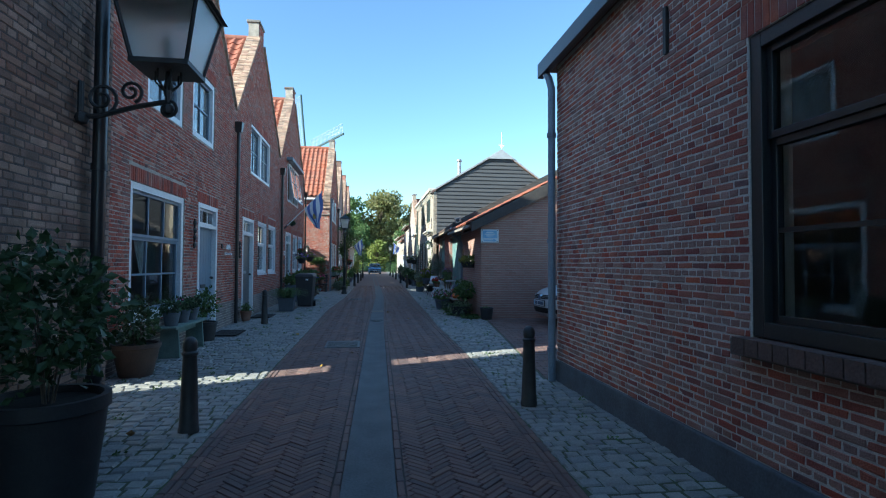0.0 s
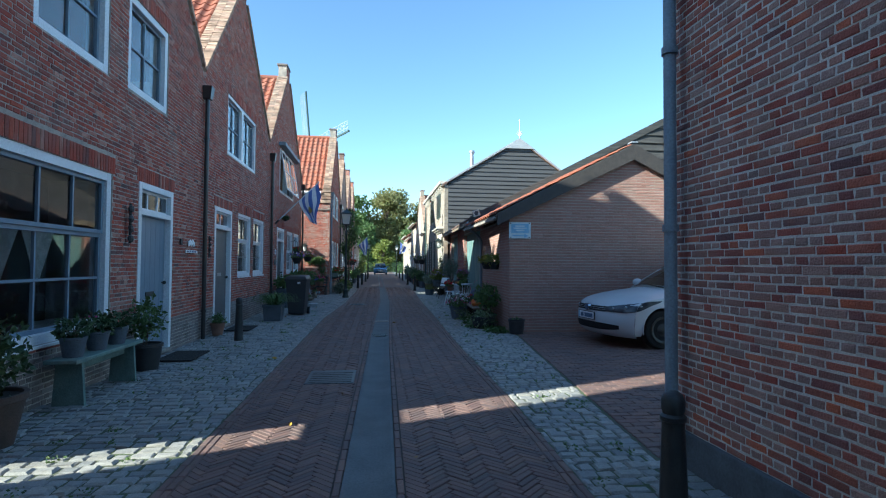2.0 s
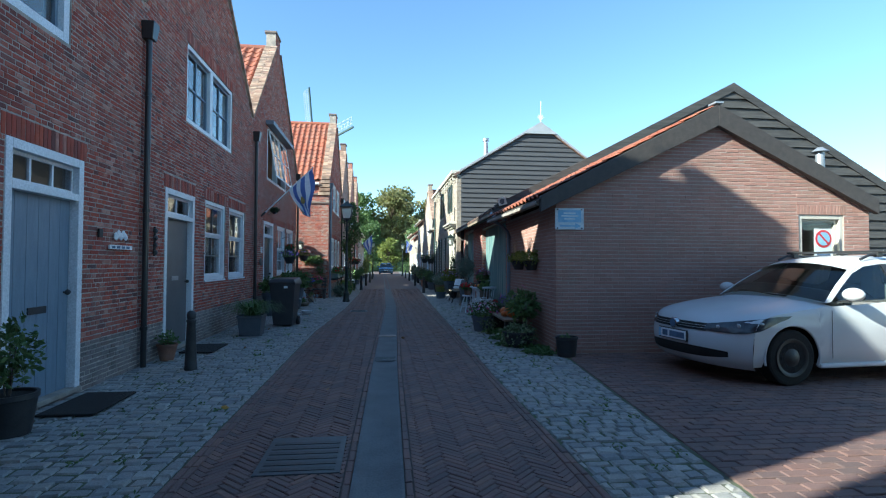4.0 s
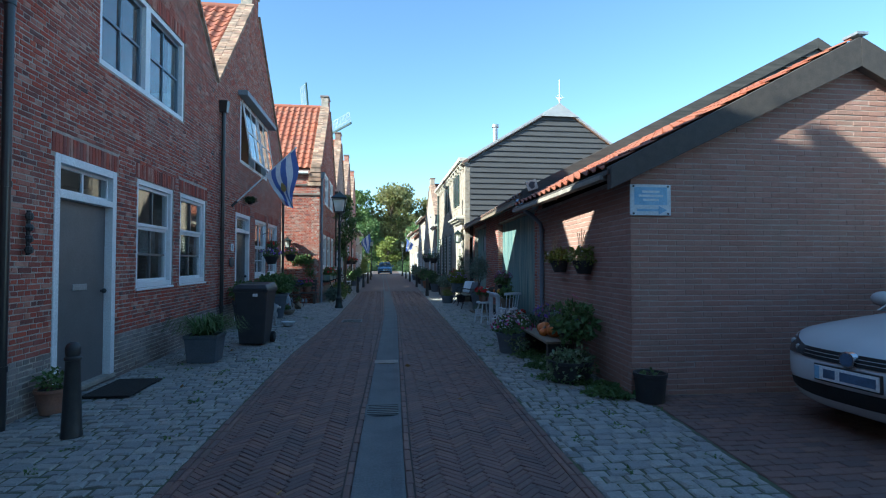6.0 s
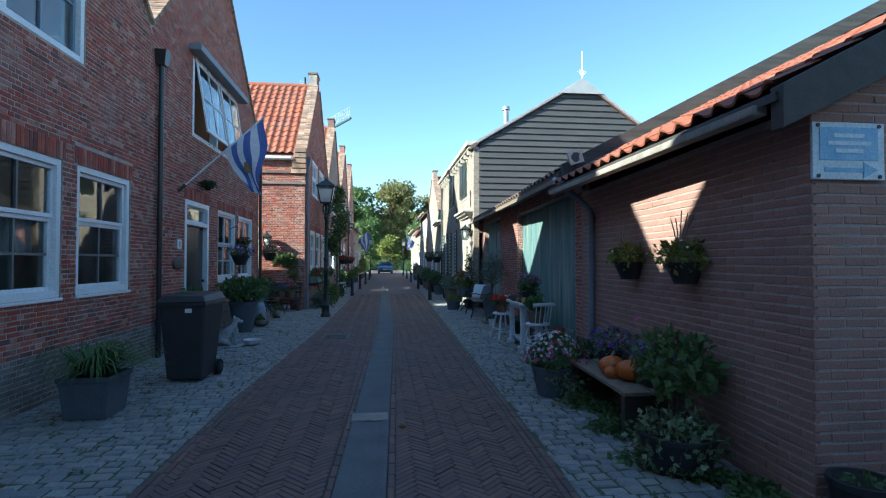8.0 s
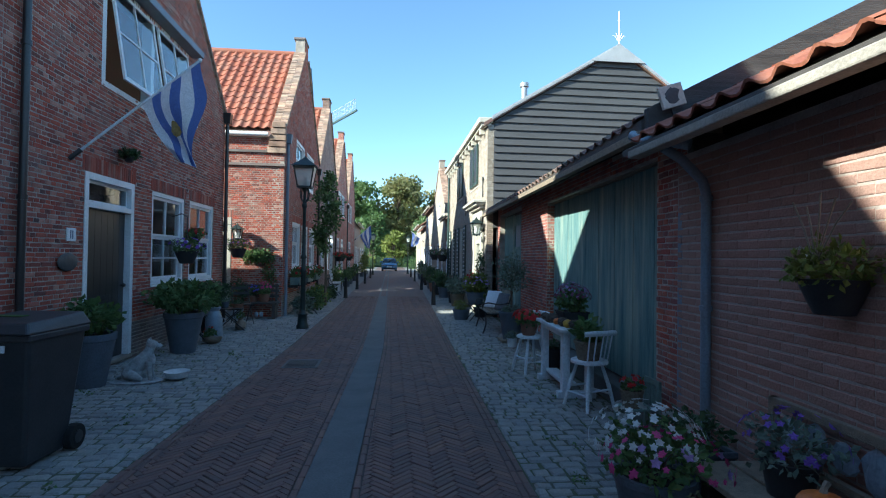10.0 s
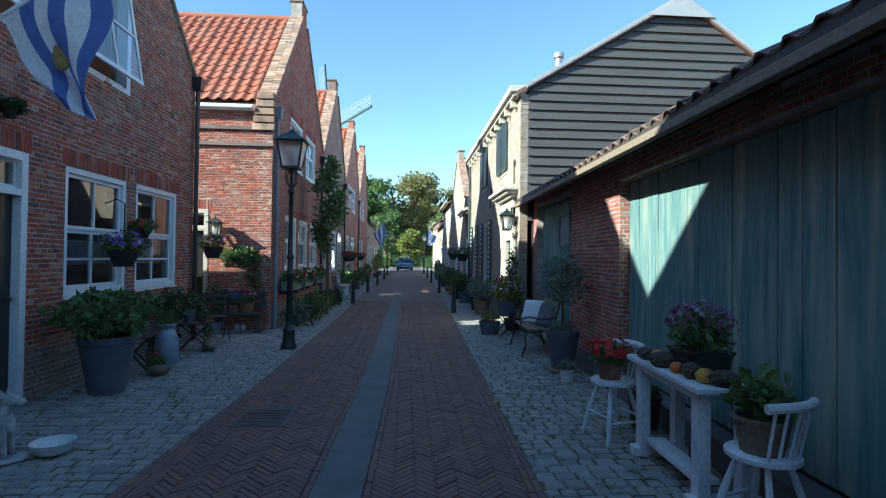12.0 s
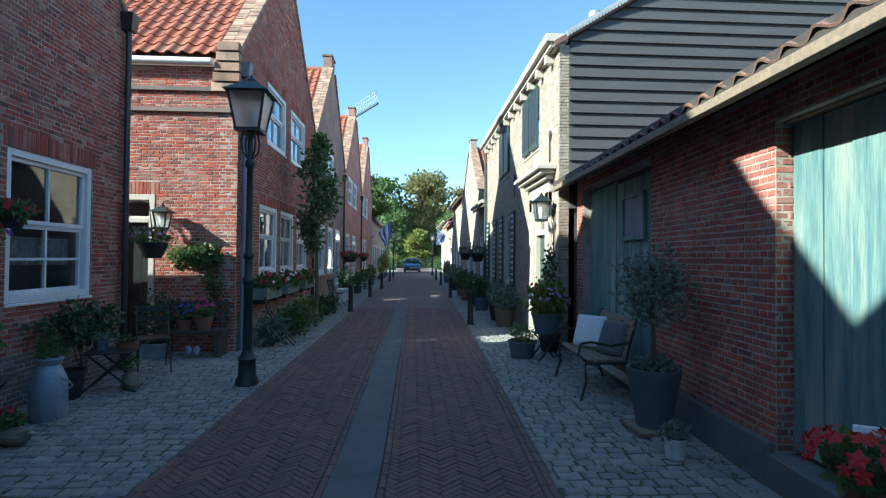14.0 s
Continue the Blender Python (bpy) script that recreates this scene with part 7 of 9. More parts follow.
potted("potted_plant", "pot of blue lobelia on the bench", (-3.12, 28.3, 0.41), (0.09, 0.12, 0.16, "terracotta"), [((0, 0, 0.24), (0.15, 0.15, 0.13), 200, 0.05, "leaf_dark")], [((0, 0, 0.26), (0.16, 0.16, 0.17), 40, 0.05, "blue")])
CG = thing("clogs_pair", (-2.93, 28.12, 0.06), "pair of small blue and white painted clogs", "clogs")
for s in (-1, 1):
    part("clog", MB().blob((s * 0.06, 0, 0.06), (0.05, 0.03, 0.07), 2, 12, 0.02), M["zinc_can"], CG, smooth=True)
IV = thing("climbing_ivy", (-3.1, 28.6, 0), "ivy climbing across the brick side wall", "ivy")
tagged(part("foliage", MB().leaves((0.0, 0.0, 1.55), (0.55, 0.12, 0.2), 900, 0.075, 31, 0.1).leaves((0.3, 0.02, 1.1), (0.2, 0.1, 0.35), 220, 0.06, 32, 0.1), M["leaf"], IV, fix=False), kind="stuff")
part("stem", MB().tube([(0.4, 0.05, 0.0), (0.36, 0.06, 0.8), (0.1, 0.06, 1.5), (-0.4, 0.06, 1.6)], 0.012, 6), M["bark"], IV)
# front of the sunlit house: flower boxes, shrubs, small tree, chairs
for k, (y, cols) in enumerate(((29.8, (("red", 20), ("white", 14))), (31.3, (("red", 26), ("white", 22))), (33.0, (("red", 20), ("white", 12))))):
    T = thing("flower_box", (-2.28, y, 0.78), "window box full of red and white geraniums", "flower box", "flower boxes")
    part("box", MB().box(-0.14, -0.5, 0, 0.12, 0.5, 0.2), M["green_wood"], T, bevel=0.006)
    for yb in (-0.38, 0.38):
        part("bracket", MB().box(-0.2, yb - 0.02, -0.08, 0.05, yb + 0.02, 0.0), M["iron"], T)
    tagged(part("foliage", MB().leaves((0.02, 0, 0.28), (0.24, 0.6, 0.2), 700, 0.07, 50 + k), M["leaf"], T, fix=False), kind="stuff")
    for col, n in cols:
        f = MB()
        flowers(f, (0.02, 0, 0.28), (0.27, 0.62, 0.24), n, 0.085, 60 + k + n)
        tagged(part("blossom", f, M["fl_" + col], T, fix=False), kind="stuff")
for k, (x, y, r, mt) in enumerate(((-2.05, 29.2, 0.34, "leaf_grey"), (-1.95, 30.4, 0.36, "leaf"), (-2.0, 31.2, 0.4, "leaf_lime"), (-2.0, 32.6, 0.36, "leaf"), (-1.95, 34.2, 0.32, "leaf_dark"))):
    potted("shrub", "leafy shrub growing at the foot of the house wall", (x, y, 0), None, [((0, 0, r * 0.85), (r, r * 1.1, r * 0.85), 650, 0.08, mt)], [((0, 0, r * 0.8), (r, r, r * 0.9), 5, 0.05, ("red", "pink", "white")[k % 3])], "shrubs by the wall")


def bistro_chair(loc, turn):
    T = thing("bistro_chair", loc, "black folding metal bistro chair", "chair", "bistro chairs", turn=turn)
    part("seat", MB().box(-0.2, -0.19, 0.43, 0.2, 0.19, 0.45), M["iron"], T, bevel=0.006)
    for s in (-1, 1):
        part("leg", MB().tube([(s * 0.19, -0.26, 0), (s * 0.19, 0.0, 0.3), (s * 0.19, 0.2, 0.62), (s * 0.18, 0.24, 0.85)], 0.011, 6), M["iron"], T)
        part("leg", MB().tube([(s * 0.17, 0.26, 0), (s * 0.17, 0.05, 0.3), (s * 0.17, -0.16, 0.44)], 0.011, 6), M["iron"], T)
    for z in (0.68, 0.8):
        part("back_slat", MB().box(-0.19, 0.2 + (z - 0.68) * 0.3, z - 0.03, 0.19, 0.215 + (z - 0.68) * 0.3, z + 0.03), M["iron"], T)
    return T


c0 = bistro_chair((-1.95, 29.35, 0), 100)
copy_thing(c0, pose(-3.1, 27.3, 0, 0, 0, 30))
copy_thing(c0, pose(-2.0, 36.4, 0, 0, 0, 80))


def street_tree(loc, h0, h1, r, n, label, leaf="leaf", size=0.11, trunk=0.04, seed=1, name="tree"):
    T = thing(name, loc, label, "tree")
    tr = MB().tube([(0, 0, 0), (0.01, 0.02, h0 * 0.5), (0, 0, h0), (0.02, -0.01, (h0 + h1) / 2), (0, 0, h1 * 0.95)], [trunk * 1.2, trunk, trunk * 0.9, trunk * 0.6, trunk * 0.2], 8)
    g = random.Random(seed)
    for k in range(14):
        z = h0 + (h1 - h0) * g.uniform(0.02, 0.8)
        a = g.uniform(0, 6.28)
        l = r * g.uniform(0.5, 0.9)
        tr.tube([(0, 0, z), (l * 0.5 * math.cos(a), l * 0.5 * math.sin(a), z + l * 0.4), (l * math.cos(a), l * math.sin(a), z + l * 0.65)], [trunk * 0.4, trunk * 0.28, trunk * 0.1], 5)
    part("trunk", tr, M["bark"], T, smooth=True)
    m = MB()
    clumps = 26
    for k in range(clumps):
        z = h0 + (h1 - h0) * (k + 0.5) / clumps
        prof = math.sin(math.pi * min(0.95, 0.12 + 0.83 * (k + 0.5) / clumps)) ** 0.6
        a = g.uniform(0, 6.28)
        rr = r * prof
        m.leaves((rr * 0.5 * math.cos(a), rr * 0.5 * math.sin(a), z), (rr * 0.62, rr * 0.62, (h1 - h0) / clumps * 2.6), n // clumps, size, seed * 100 + k, 0.1)
    tagged(part("crown", m, M[leaf], T, fix=False), kind="stuff")
    return T


street_tree((-1.78, 31.8, 0), 1.75, 4.15, 0.52, 2100, "slim young street tree with a narrow leafy crown", seed=3)
for x, y, h in ((-2.1, 39.2, 0.9), (-2.0, 42.6, 0.7), (-2.05, 45.4, 0.8), (-2.0, 49.3, 0.9), (-1.95, 57, 1.6), (-1.9, 60, 2.2), (-1.9, 63, 2.0)):
    potted("shrub", "green shrub standing along the far houses", (x, y, 0), (0.16, 0.2, 0.3, "pot_grey"), [((0, 0, 0.3 + h * 0.45), (0.32, 0.4, h * 0.5), 500, 0.1, "leaf" if y < 55 else "leaf_lime")], group="far shrubs")
for y in (40.4, 42.0, 47.0):
    wall_basket("hanging_basket", (-2.2, y, 1.55), 0.2, "hanging basket of red flowers on a far house", "leaf_dark", (("red", 26, 0.09),), [(-0.3, 0, 0.4), (0, 0, 0.45), (0, 0, 0.05)])
for y in (38.6, 44.0):
    T = thing("bench", (-2.1, y, 0), "white slatted bench against a far house", "bench", "far benches")
    for z, x in ((0.42, 0.1), (0.42, -0.02), (0.42, -0.14), (0.6, -0.22), (0.74, -0.24)):
        part("slat", MB().box(x - 0.05 if z < 0.5 else x - 0.01, -0.5, z - 0.012 if z < 0.5 else z - 0.05, x + 0.05 if z < 0.5 else x + 0.01, 0.5, z + 0.012 if z < 0.5 else z + 0.05), M["white_wood"], T)
    for yy2 in (-0.42, 0.42):
        part("leg", MB().box(-0.2, yy2 - 0.03, 0, 0.14, yy2 + 0.03, 0.41), M["white_wood"], T)

# ---- along the garage and barn ----
SG = thing("wall_sign", (2.64, 14.94, 2.14), "faded white and blue enamel sign with an arrow", "sign")
part("plate", MB().box(-0.235, -0.02, -0.17, 0.235, 0.0, 0.17), M["sign_white"], SG, bevel=0.004)
part("panel", MB().box(-0.19, -0.024, -0.055, 0.19, -0.0205, 0.14), M["sign_blue"], SG)
for z, w in ((0.09, 0.1), (0.045, 0.14), (0.0, 0.09)):
    part("print_bar", MB().box(-w, -0.027, z - 0.012, w, -0.0245, z + 0.012), M["sign_white"], SG)
part("arrow", MB().box(-0.16, -0.024, -0.125, 0.1, -0.0205, -0.1).prism([(0.09, -0.024, -0.16), (0.19, -0.024, -0.112), (0.09, -0.024, -0.065)], (0, 0, 0), (0, 0.0035, 0)), M["sign_blue"], SG)
for x in (-0.2, 0.2):
    for z in (-0.15, 0.15):
        part("screw", MB().tube([(x, -0.026, z), (x, -0.018, z)], 0.012, 8), M["iron"], SG)
NP = thing("no_parking_sign", (7.02, 14.86, 1.82), "round no-parking sign on a white card", "sign")
part("card", MB().box(-0.16, -0.01, -0.3, 0.16, 0.0, 0.21), M["sign_white"], NP)
part("ring", MB().tube([(0, -0.014, 0.04), (0, -0.0105, 0.04)], 0.15, 28), M["sign_red"], NP)
part("disc", MB().tube([(0, -0.018, 0.04), (0, -0.0145, 0.04)], 0.112, 28), M["sign_blue"], NP)
part("slash", MB().bar((-0.082, -0.02, 0.122), (0.082, -0.02, -0.042), 0.03, 0.004, up=(0, 1, 0)), M["sign_red"], NP)
part("print_bar", MB().box(-0.12, -0.014, -0.24, 0.12, -0.0105, -0.19), M["sign_ink"], NP)
part("edge_strip", MB().box(-0.16, -0.012, -0.31, 0.16, 0.002, -0.301), M["sign_white"], NP)
tub = potted("dark_tub", "empty black plastic tub at the garage corner", (2.52, 14.74, 0), (0.14, 0.17, 0.3, "pot_black"), [((0, 0, 0.3), (0.1, 0.1, 0.02), 20, 0.05, "leaf")], stem=False)
for y in (17.3, 16.22):
    wall_basket("wall_basket", (2.34 + 0.045 * (y - 15), y, 1.48), 0.16, "black wall basket with yellow-green trailing foliage", "leaf_lime", (("white", 3, 0.03),))
    sp = MB()
    for k in range(5):
        sp.tube([(2.34, y, 1.55), (2.36, y + 0.05 * k - 0.1, 1.75), (2.37, y + 0.09 * k - 0.18, 1.85 + 0.03 * (k % 3))], 0.005, 5)
    T = thing("dry_stalks", (0, 0, 0), "thin dry stalks standing in a wall basket", "plant", "dry stalks")
    part("stalk", sp, M["wood"], T)
GB = thing("bench", (2.24, 17.05, 0), "weathered bench with a carved panel back against the garage", "bench", turn=-2.6)
part("seat", MB().box(-0.3, -0.75, 0.36, -0.06, 0.75, 0.395), M["wood"], GB, bevel=0.006)
part("seat", MB().box(-0.04, -0.75, 0.36, 0.14, 0.75, 0.395), M["wood"], GB, bevel=0.006)
for y in (-0.62, 0.62):
    part("leg", MB().box(-0.26, y - 0.04, 0, 0.14, y + 0.04, 0.36), M["dark_wood"], GB, bevel=0.005)
for a, b, c, d in ((-0.7, 0.7, 0.46, 0.5), (-0.7, 0.7, 0.74, 0.79), (-0.7, -0.65, 0.4, 0.79), (0.65, 0.7, 0.4, 0.79)):
    part("back_frame", MB().box(0.16, a, c, 0.2, b, d), M["wood"], GB, bevel=0.004)
for k in range(7):
    part("back_ornament", MB().blob((0.18, -0.54 + 0.18 * k, 0.62), (0.012, 0.08, 0.11 if k % 2 else 0.08), k, 10, 0.25), M["zinc_can"], GB)
for k, (x, y, r) in enumerate(((2.1, 16.98, 0.115), (2.16, 16.72, 0.12), (2.04, 16.85, 0.07))):
    T = thing("pumpkin", (x, y, 0.395), "orange ribbed pumpkin on the bench", "pumpkin", "pumpkins")
    m = MB()
    n = 28
    rings = 9
    for i in range(rings):
        ph = math.pi * (i + 0.2) / (rings - 0.6)
        for j in range(n):
            a = 2 * math.pi * j / n
            q = r * (1 + 0.09 * math.cos(7 * a)) * math.sin(ph)
            m.v.append((q * math.cos(a), q * math.sin(a), r * 0.8 - r * 0.8 * math.cos(ph)))
    for i in range(rings - 1):
        for j in range(n):
            m.f.append((i * n + j, i * n + (j + 1) % n, (i + 1) * n + (j + 1) % n, (i + 1) * n + j))
    m.f.append(tuple(reversed(range(n))))
    m.f.append(tuple((rings - 1) * n + j for j in range(n)))
    part("flesh", m, M["pumpkin"], T, smooth=True)
    part("stalk", MB().tube([(0, 0, r * 1.5), (0.01, 0.005, r * 1.75), (0.03, 0.01, r * 1.9)], [0.02, 0.014, 0.016], 6), M["wood"], T)
potted("potted_plant", "purple-blue asters in a pot on the bench", (2.25, 17.35, 0.395), (0.1, 0.13, 0.18, "pot_black"), [((0, 0, 0.24), (0.22, 0.26, 0.16), 300, 0.05, "leaf_grey")], [((0, 0, 0.24), (0.22, 0.27, 0.19), 45, 0.045, "purple")])
potted("potted_plant", "blue flowers in a dark pot on the bench", (2.28, 16.5, 0.395), (0.1, 0.13, 0.16, "pot_black"), [((0, 0, 0.22), (0.18, 0.2, 0.14), 250, 0.05, "leaf_grey")], [((0, 0, 0.22), (0.2, 0.22, 0.16), 30, 0.045, "blue")])
potted("rose_bush", "tall leafy rose bush with a pink bloom by the garage", (2.16, 15.95, 0), (0.16, 0.2, 0.3, "pot_black"), [((0, 0, 0.70), (0.32, 0.38, 0.30), 520, 0.085, "leaf")], [((-0.1, 0.15, 0.85), (0.25, 0.25, 0.2), 4, 0.1, "pink")])
potted("ivy_mound", "variegated ivy spilling over a round pot", (2.02, 15.72, 0), (0.22, 0.27, 0.26, "pot_black"), [((0, 0, 0.2), (0.36, 0.36, 0.22), 1000, 0.06, "leaf_var")], stem=False)
potted("flower_pot", "dark pot overflowing with white and pink flowers", (1.80, 17.85, 0), (0.17, 0.23, 0.32, "pot_grey"), [((0, 0, 0.42), (0.36, 0.4, 0.22), 650, 0.055, "leaf"), ((0.1, -0.2, 0.15), (0.25, 0.28, 0.14), 260, 0.05, "leaf_var")], [((0, 0.1, 0.46), (0.33, 0.35, 0.24), 110, 0.05, "white"), ((0, -0.12, 0.4), (0.36, 0.34, 0.2), 44, 0.05, "pink"), ((0.05, -0.1, 0.4), (0.35, 0.3, 0.18), 14, 0.06, "mauve")])
potted("potted_plant", "low evergreen in a square grey planter", (2.28, 18.25, 0), (0.16, 0.19, 0.34, "pot_grey", True), [((0, 0, 0.42), (0.24, 0.26, 0.14), 380, 0.05, "leaf_dark")])
IG = thing("ground_ivy", (0, 0, 0), "creeping ivy and weeds along the foot of the garage", "ivy", kind="stuff")
m = MB()
g = random.Random(8)
for k in range(30):
    y = 14.85 + 3.7 * k / 30
    w = 0.2 + 0.1 * math.sin(k)
    x0 = 2.42 + 0.045 * (y - 14.95)
    m.leaves((x0 - w * 0.9 - (0.25 if 4 < k < 24 else 0), y, 0.035), (w + (0.12 if 4 < k < 24 else 0), 0.1, 0.04), 120, 0.06, 300 + k, 0.05, 0.6, 0.012)
tagged(part("foliage", m, M["leaf"], IG, fix=False), kind="stuff")
WD_ = thing("joint_weeds", (0, 0, 0), "tufts of moss and grass between the setts", "weeds", kind="stuff")
m = MB()
for k in range(150):
    left = g.random() < 0.5
    y = g.uniform(5.5, 24)
    x = g.uniform(-3.5, -1.8) if left else g.uniform(lerp_line(CR, y) + 0.1, lerp_line(FR, y) - 0.05)
    m.leaves((x, y, 0.012), (0.07, 0.07, 0.012), 14, 0.028, 500 + k, 0.1, 0.5, 0.004)
tagged(part("foliage", m, M["leaf"], WD_, fix=False), kind="stuff")


def slat_chair(loc, turn, mat, label, name="chair"):
    T = thing(name, loc, label, "chair", turn=turn)
    for k in range(5):
        part("seat_slat", MB().box(-0.2, -0.2 + 0.082 * k, 0.41, 0.2, -0.13 + 0.082 * k, 0.43), M[mat], T, bevel=0.004)
    for sx in (-1, 1):
        part("leg", MB().bar((sx * 0.18, -0.2, 0), (sx * 0.18, -0.18, 0.41), 0.04), M[mat], T)
        part("leg", MB().bar((sx * 0.18, 0.24, 0), (sx * 0.18, 0.24, 0.78), 0.04), M[mat], T)
    part("top_rail", MB().box(-0.2, 0.225, 0.72, 0.2, 0.255, 0.79), M[mat], T, bevel=0.005)
    for k in range(5):
        part("back_slat", MB().box(-0.15 + 0.068 * k, 0.232, 0.43, -0.115 + 0.068 * k, 0.248, 0.72), M[mat], T)
    return T


low_chair = slat_chair((2.40, 19.32, 0), -90, "green_wood", "small faded green slatted chair by the brick pier")
low_chair.matrix_basis = pose(2.40, 19.32, 0, 0, 0, -90) @ Matrix.Scale(0.66, 4)
potted("potted_plant", "brown wicker basket of pink and red flowers on the green chair", (2.36, 19.3, 0.284), (0.075, 0.1, 0.15, "wicker"), [((0, 0, 0.19), (0.1, 0.1, 0.06), 120, 0.04, "leaf")], [((0, 0, 0.2), (0.1, 0.1, 0.08), 10, 0.055, "red"), ((0, 0, 0.19), (0.09, 0.09, 0.07), 5, 0.055, "pink")])
# white table
TB = thing("side_table", (2.38, 21.12, 0), "white painted wooden table against the barn door", "table", turn=-2.6)
part("tabletop", MB().box(-0.22, -0.58, 0.745, 0.22, 0.58, 0.785), M["white_wood"], TB, bevel=0.008)
for y in (-0.45, 0.45):
    for x in (-0.13, 0.15):
        part("leg", MB().box(x - 0.04, y - 0.05, 0.04, x + 0.04, y + 0.05, 0.745), M["white_wood"], TB, bevel=0.005)
    part("foot", MB().box(-0.22, y - 0.05, 0, 0.22, y + 0.05, 0.075), M["white_wood"], TB, bevel=0.006)
part("stretcher", MB().box(-0.13, -0.4, 0.12, 0.02, 0.4, 0.16), M["white_wood"], TB, bevel=0.006)
part("apron", MB().box(-0.16, -0.5, 0.68, -0.14, 0.5, 0.745), M["white_wood"], TB)
potted("heather_in_trough", "purple-red heather in a black trough on the table", (2.44, 21.05, 0.785), (0.13, 0.16, 0.16, "pot_black", True), [((0, 0, 0.28), (0.2, 0.28, 0.15), 420, 0.06, "leaf")], [((0, 0, 0.32), (0.21, 0.29, 0.17), 130, 0.04, "plum"), ((0, 0, 0.34), (0.2, 0.27, 0.17), 50, 0.035, "mauve")])
for k, (x, y, r, mt, lab) in enumerate(((2.25, 21.5, 0.05, "cone", "brown fir cone on the white table"), (2.3, 21.38, 0.05, "gourd", "small yellow gourd on the white table"), (2.24, 21.2, 0.06, "cone", "brown fir cone on the white table"), (2.24, 21.0, 0.04, "pumpkin", "small orange gourd on the white table"), (2.26, 20.84, 0.055, "cone", "brown fir cone on the white table"), (2.27, 20.7, 0.05, "gourd", "small yellow gourd on the white table"), (2.34, 20.6, 0.055, "cone", "brown fir cone on the white table"))):
    ob = part("fir_cone" if mt == "cone" else "gourd", MB().blob((0, 0, r * 0.9), (r * 1.2, r * (1.7 if mt == "cone" else 1.2), r), k, 14, 0.16 if mt == "cone" else 0.05), M[mt], None, smooth=mt != "cone")
    ob.matrix_basis = pose(x, y, 0.785, 0, 0, 40 * k)
    tagged(ob, lab, "fir cone" if mt == "cone" else "gourd", "cones and gourds on the table")


def spindle_chair(loc, turn, label):
    T = thing("wooden_chair", loc, label, "chair", "white chairs by the barn", turn=turn)
    part("seat", MB().lathe([(0.17, 0.47), (0.195, 0.475), (0.195, 0.5), (0.18, 0.51)], (0, 0, 0), 20), M["white_wood"], T, smooth=True)
    f = []
    for a in (45, 135, 225, 315):
        c, s = math.cos(radians(a)), math.sin(radians(a))
        f.append((0.24 * c, 0.24 * s))
        part("leg", MB().tube([(0.26 * c, 0.26 * s, 0), (0.2 * c, 0.2 * s, 0.24), (0.12 * c, 0.12 * s, 0.48)], [0.016, 0.022, 0.016], 8), M["white_wood"], T, smooth=True)
    for i in range(4):
        a, b = f[i], f[(i + 1) % 4]
        z = 0.16 if i % 2 else 0.21
        part("stretcher", MB().tube([(a[0] * 0.92, a[1] * 0.92, z), (b[0] * 0.92, b[1] * 0.92, z)], 0.011, 6), M["white_wood"], T)
    part("top_rail", MB().tube([(-0.2, 0.16, 0.8), (-0.1, 0.21, 0.81), (0, 0.225, 0.81), (0.1, 0.21, 0.81), (0.2, 0.16, 0.8)], 0.028, 8), M["white_wood"], T, smooth=True)
    for k in range(5):
        x = -0.15 + 0.075 * k
        part("spindle", MB().tube([(x * 0.9, 0.15 - abs(x) * 0.2, 0.5), (x, 0.215 - abs(x) * 0.25, 0.8)], 0.009, 6), M["white_wood"], T)
    return T


spindle_chair((2.20, 22.02, 0), -75, "white painted spindle chair holding a pot of red geraniums")
potted("geranium_pot", "bright red geraniums in a terracotta pot on the chair", (2.17, 22.02, 0.51), (0.085, 0.12, 0.17, "terracotta"), [((0, 0, 0.22), (0.2, 0.22, 0.1), 260, 0.06, "leaf")], [((0, 0, 0.24), (0.22, 0.25, 0.12), 46, 0.075, "red")])
spindle_chair((2.36, 20.28, 0), -160, "white painted spindle chair holding a wicker basket")
potted("plant_in_basket", "green plant in a grey wicker basket on the chair", (2.34, 20.26, 0.51), (0.11, 0.15, 0.2, "wicker"), [((0, 0, 0.3), (0.16, 0.18, 0.12), 170, 0.09, "leaf")])
potted("potted_plant", "dark pot behind the white chair", (2.6, 22.25, 0), (0.12, 0.15, 0.3, "pot_black"), [((0, 0, 0.34), (0.13, 0.13, 0.06), 90, 0.05, "leaf_dark")])
# olive tree
OT = thing("olive_tree", (2.56, 24.72, 0), "small grey-green olive tree in a dark tapered pot", "tree")
part("board", MB().box(-0.22, -0.22, 0.0, 0.2, 0.22, 0.04), M["wood"], OT, bevel=0.006)
pt_ = MB().lathe([(0.15, 0.04), (0.23, 0.5), (0.24, 0.52), (0.24, 0.56), (0.21, 0.56), (0.2, 0.52)], (0, 0, 0), 22)
part("pot", pt_, M["pot_grey"], OT, smooth=True)
part("soil", MB().lathe([(0.19, 0.5), (0.205, 0.53)], (0, 0, 0), 20), M["soil"], OT)
tr = MB().tube([(0, 0, 0.5), (0.01, 0.02, 0.8), (-0.01, 0.0, 1.1), (0.0, 0.02, 1.5)], [0.025, 0.02, 0.016, 0.006], 8)
g = random.Random(2)
for k in range(12):
    a, z, l = g.uniform(0, 6.28), g.uniform(0.85, 1.4), g.uniform(0.15, 0.34)
    tr.tube([(0, 0, z), (l * 0.6 * math.cos(a), l * 0.6 * math.sin(a), z + 0.1), (l * math.cos(a), l * math.sin(a), z + 0.18)], [0.009, 0.006, 0.003], 5)
part("trunk", tr, M["bark"], OT, smooth=True)
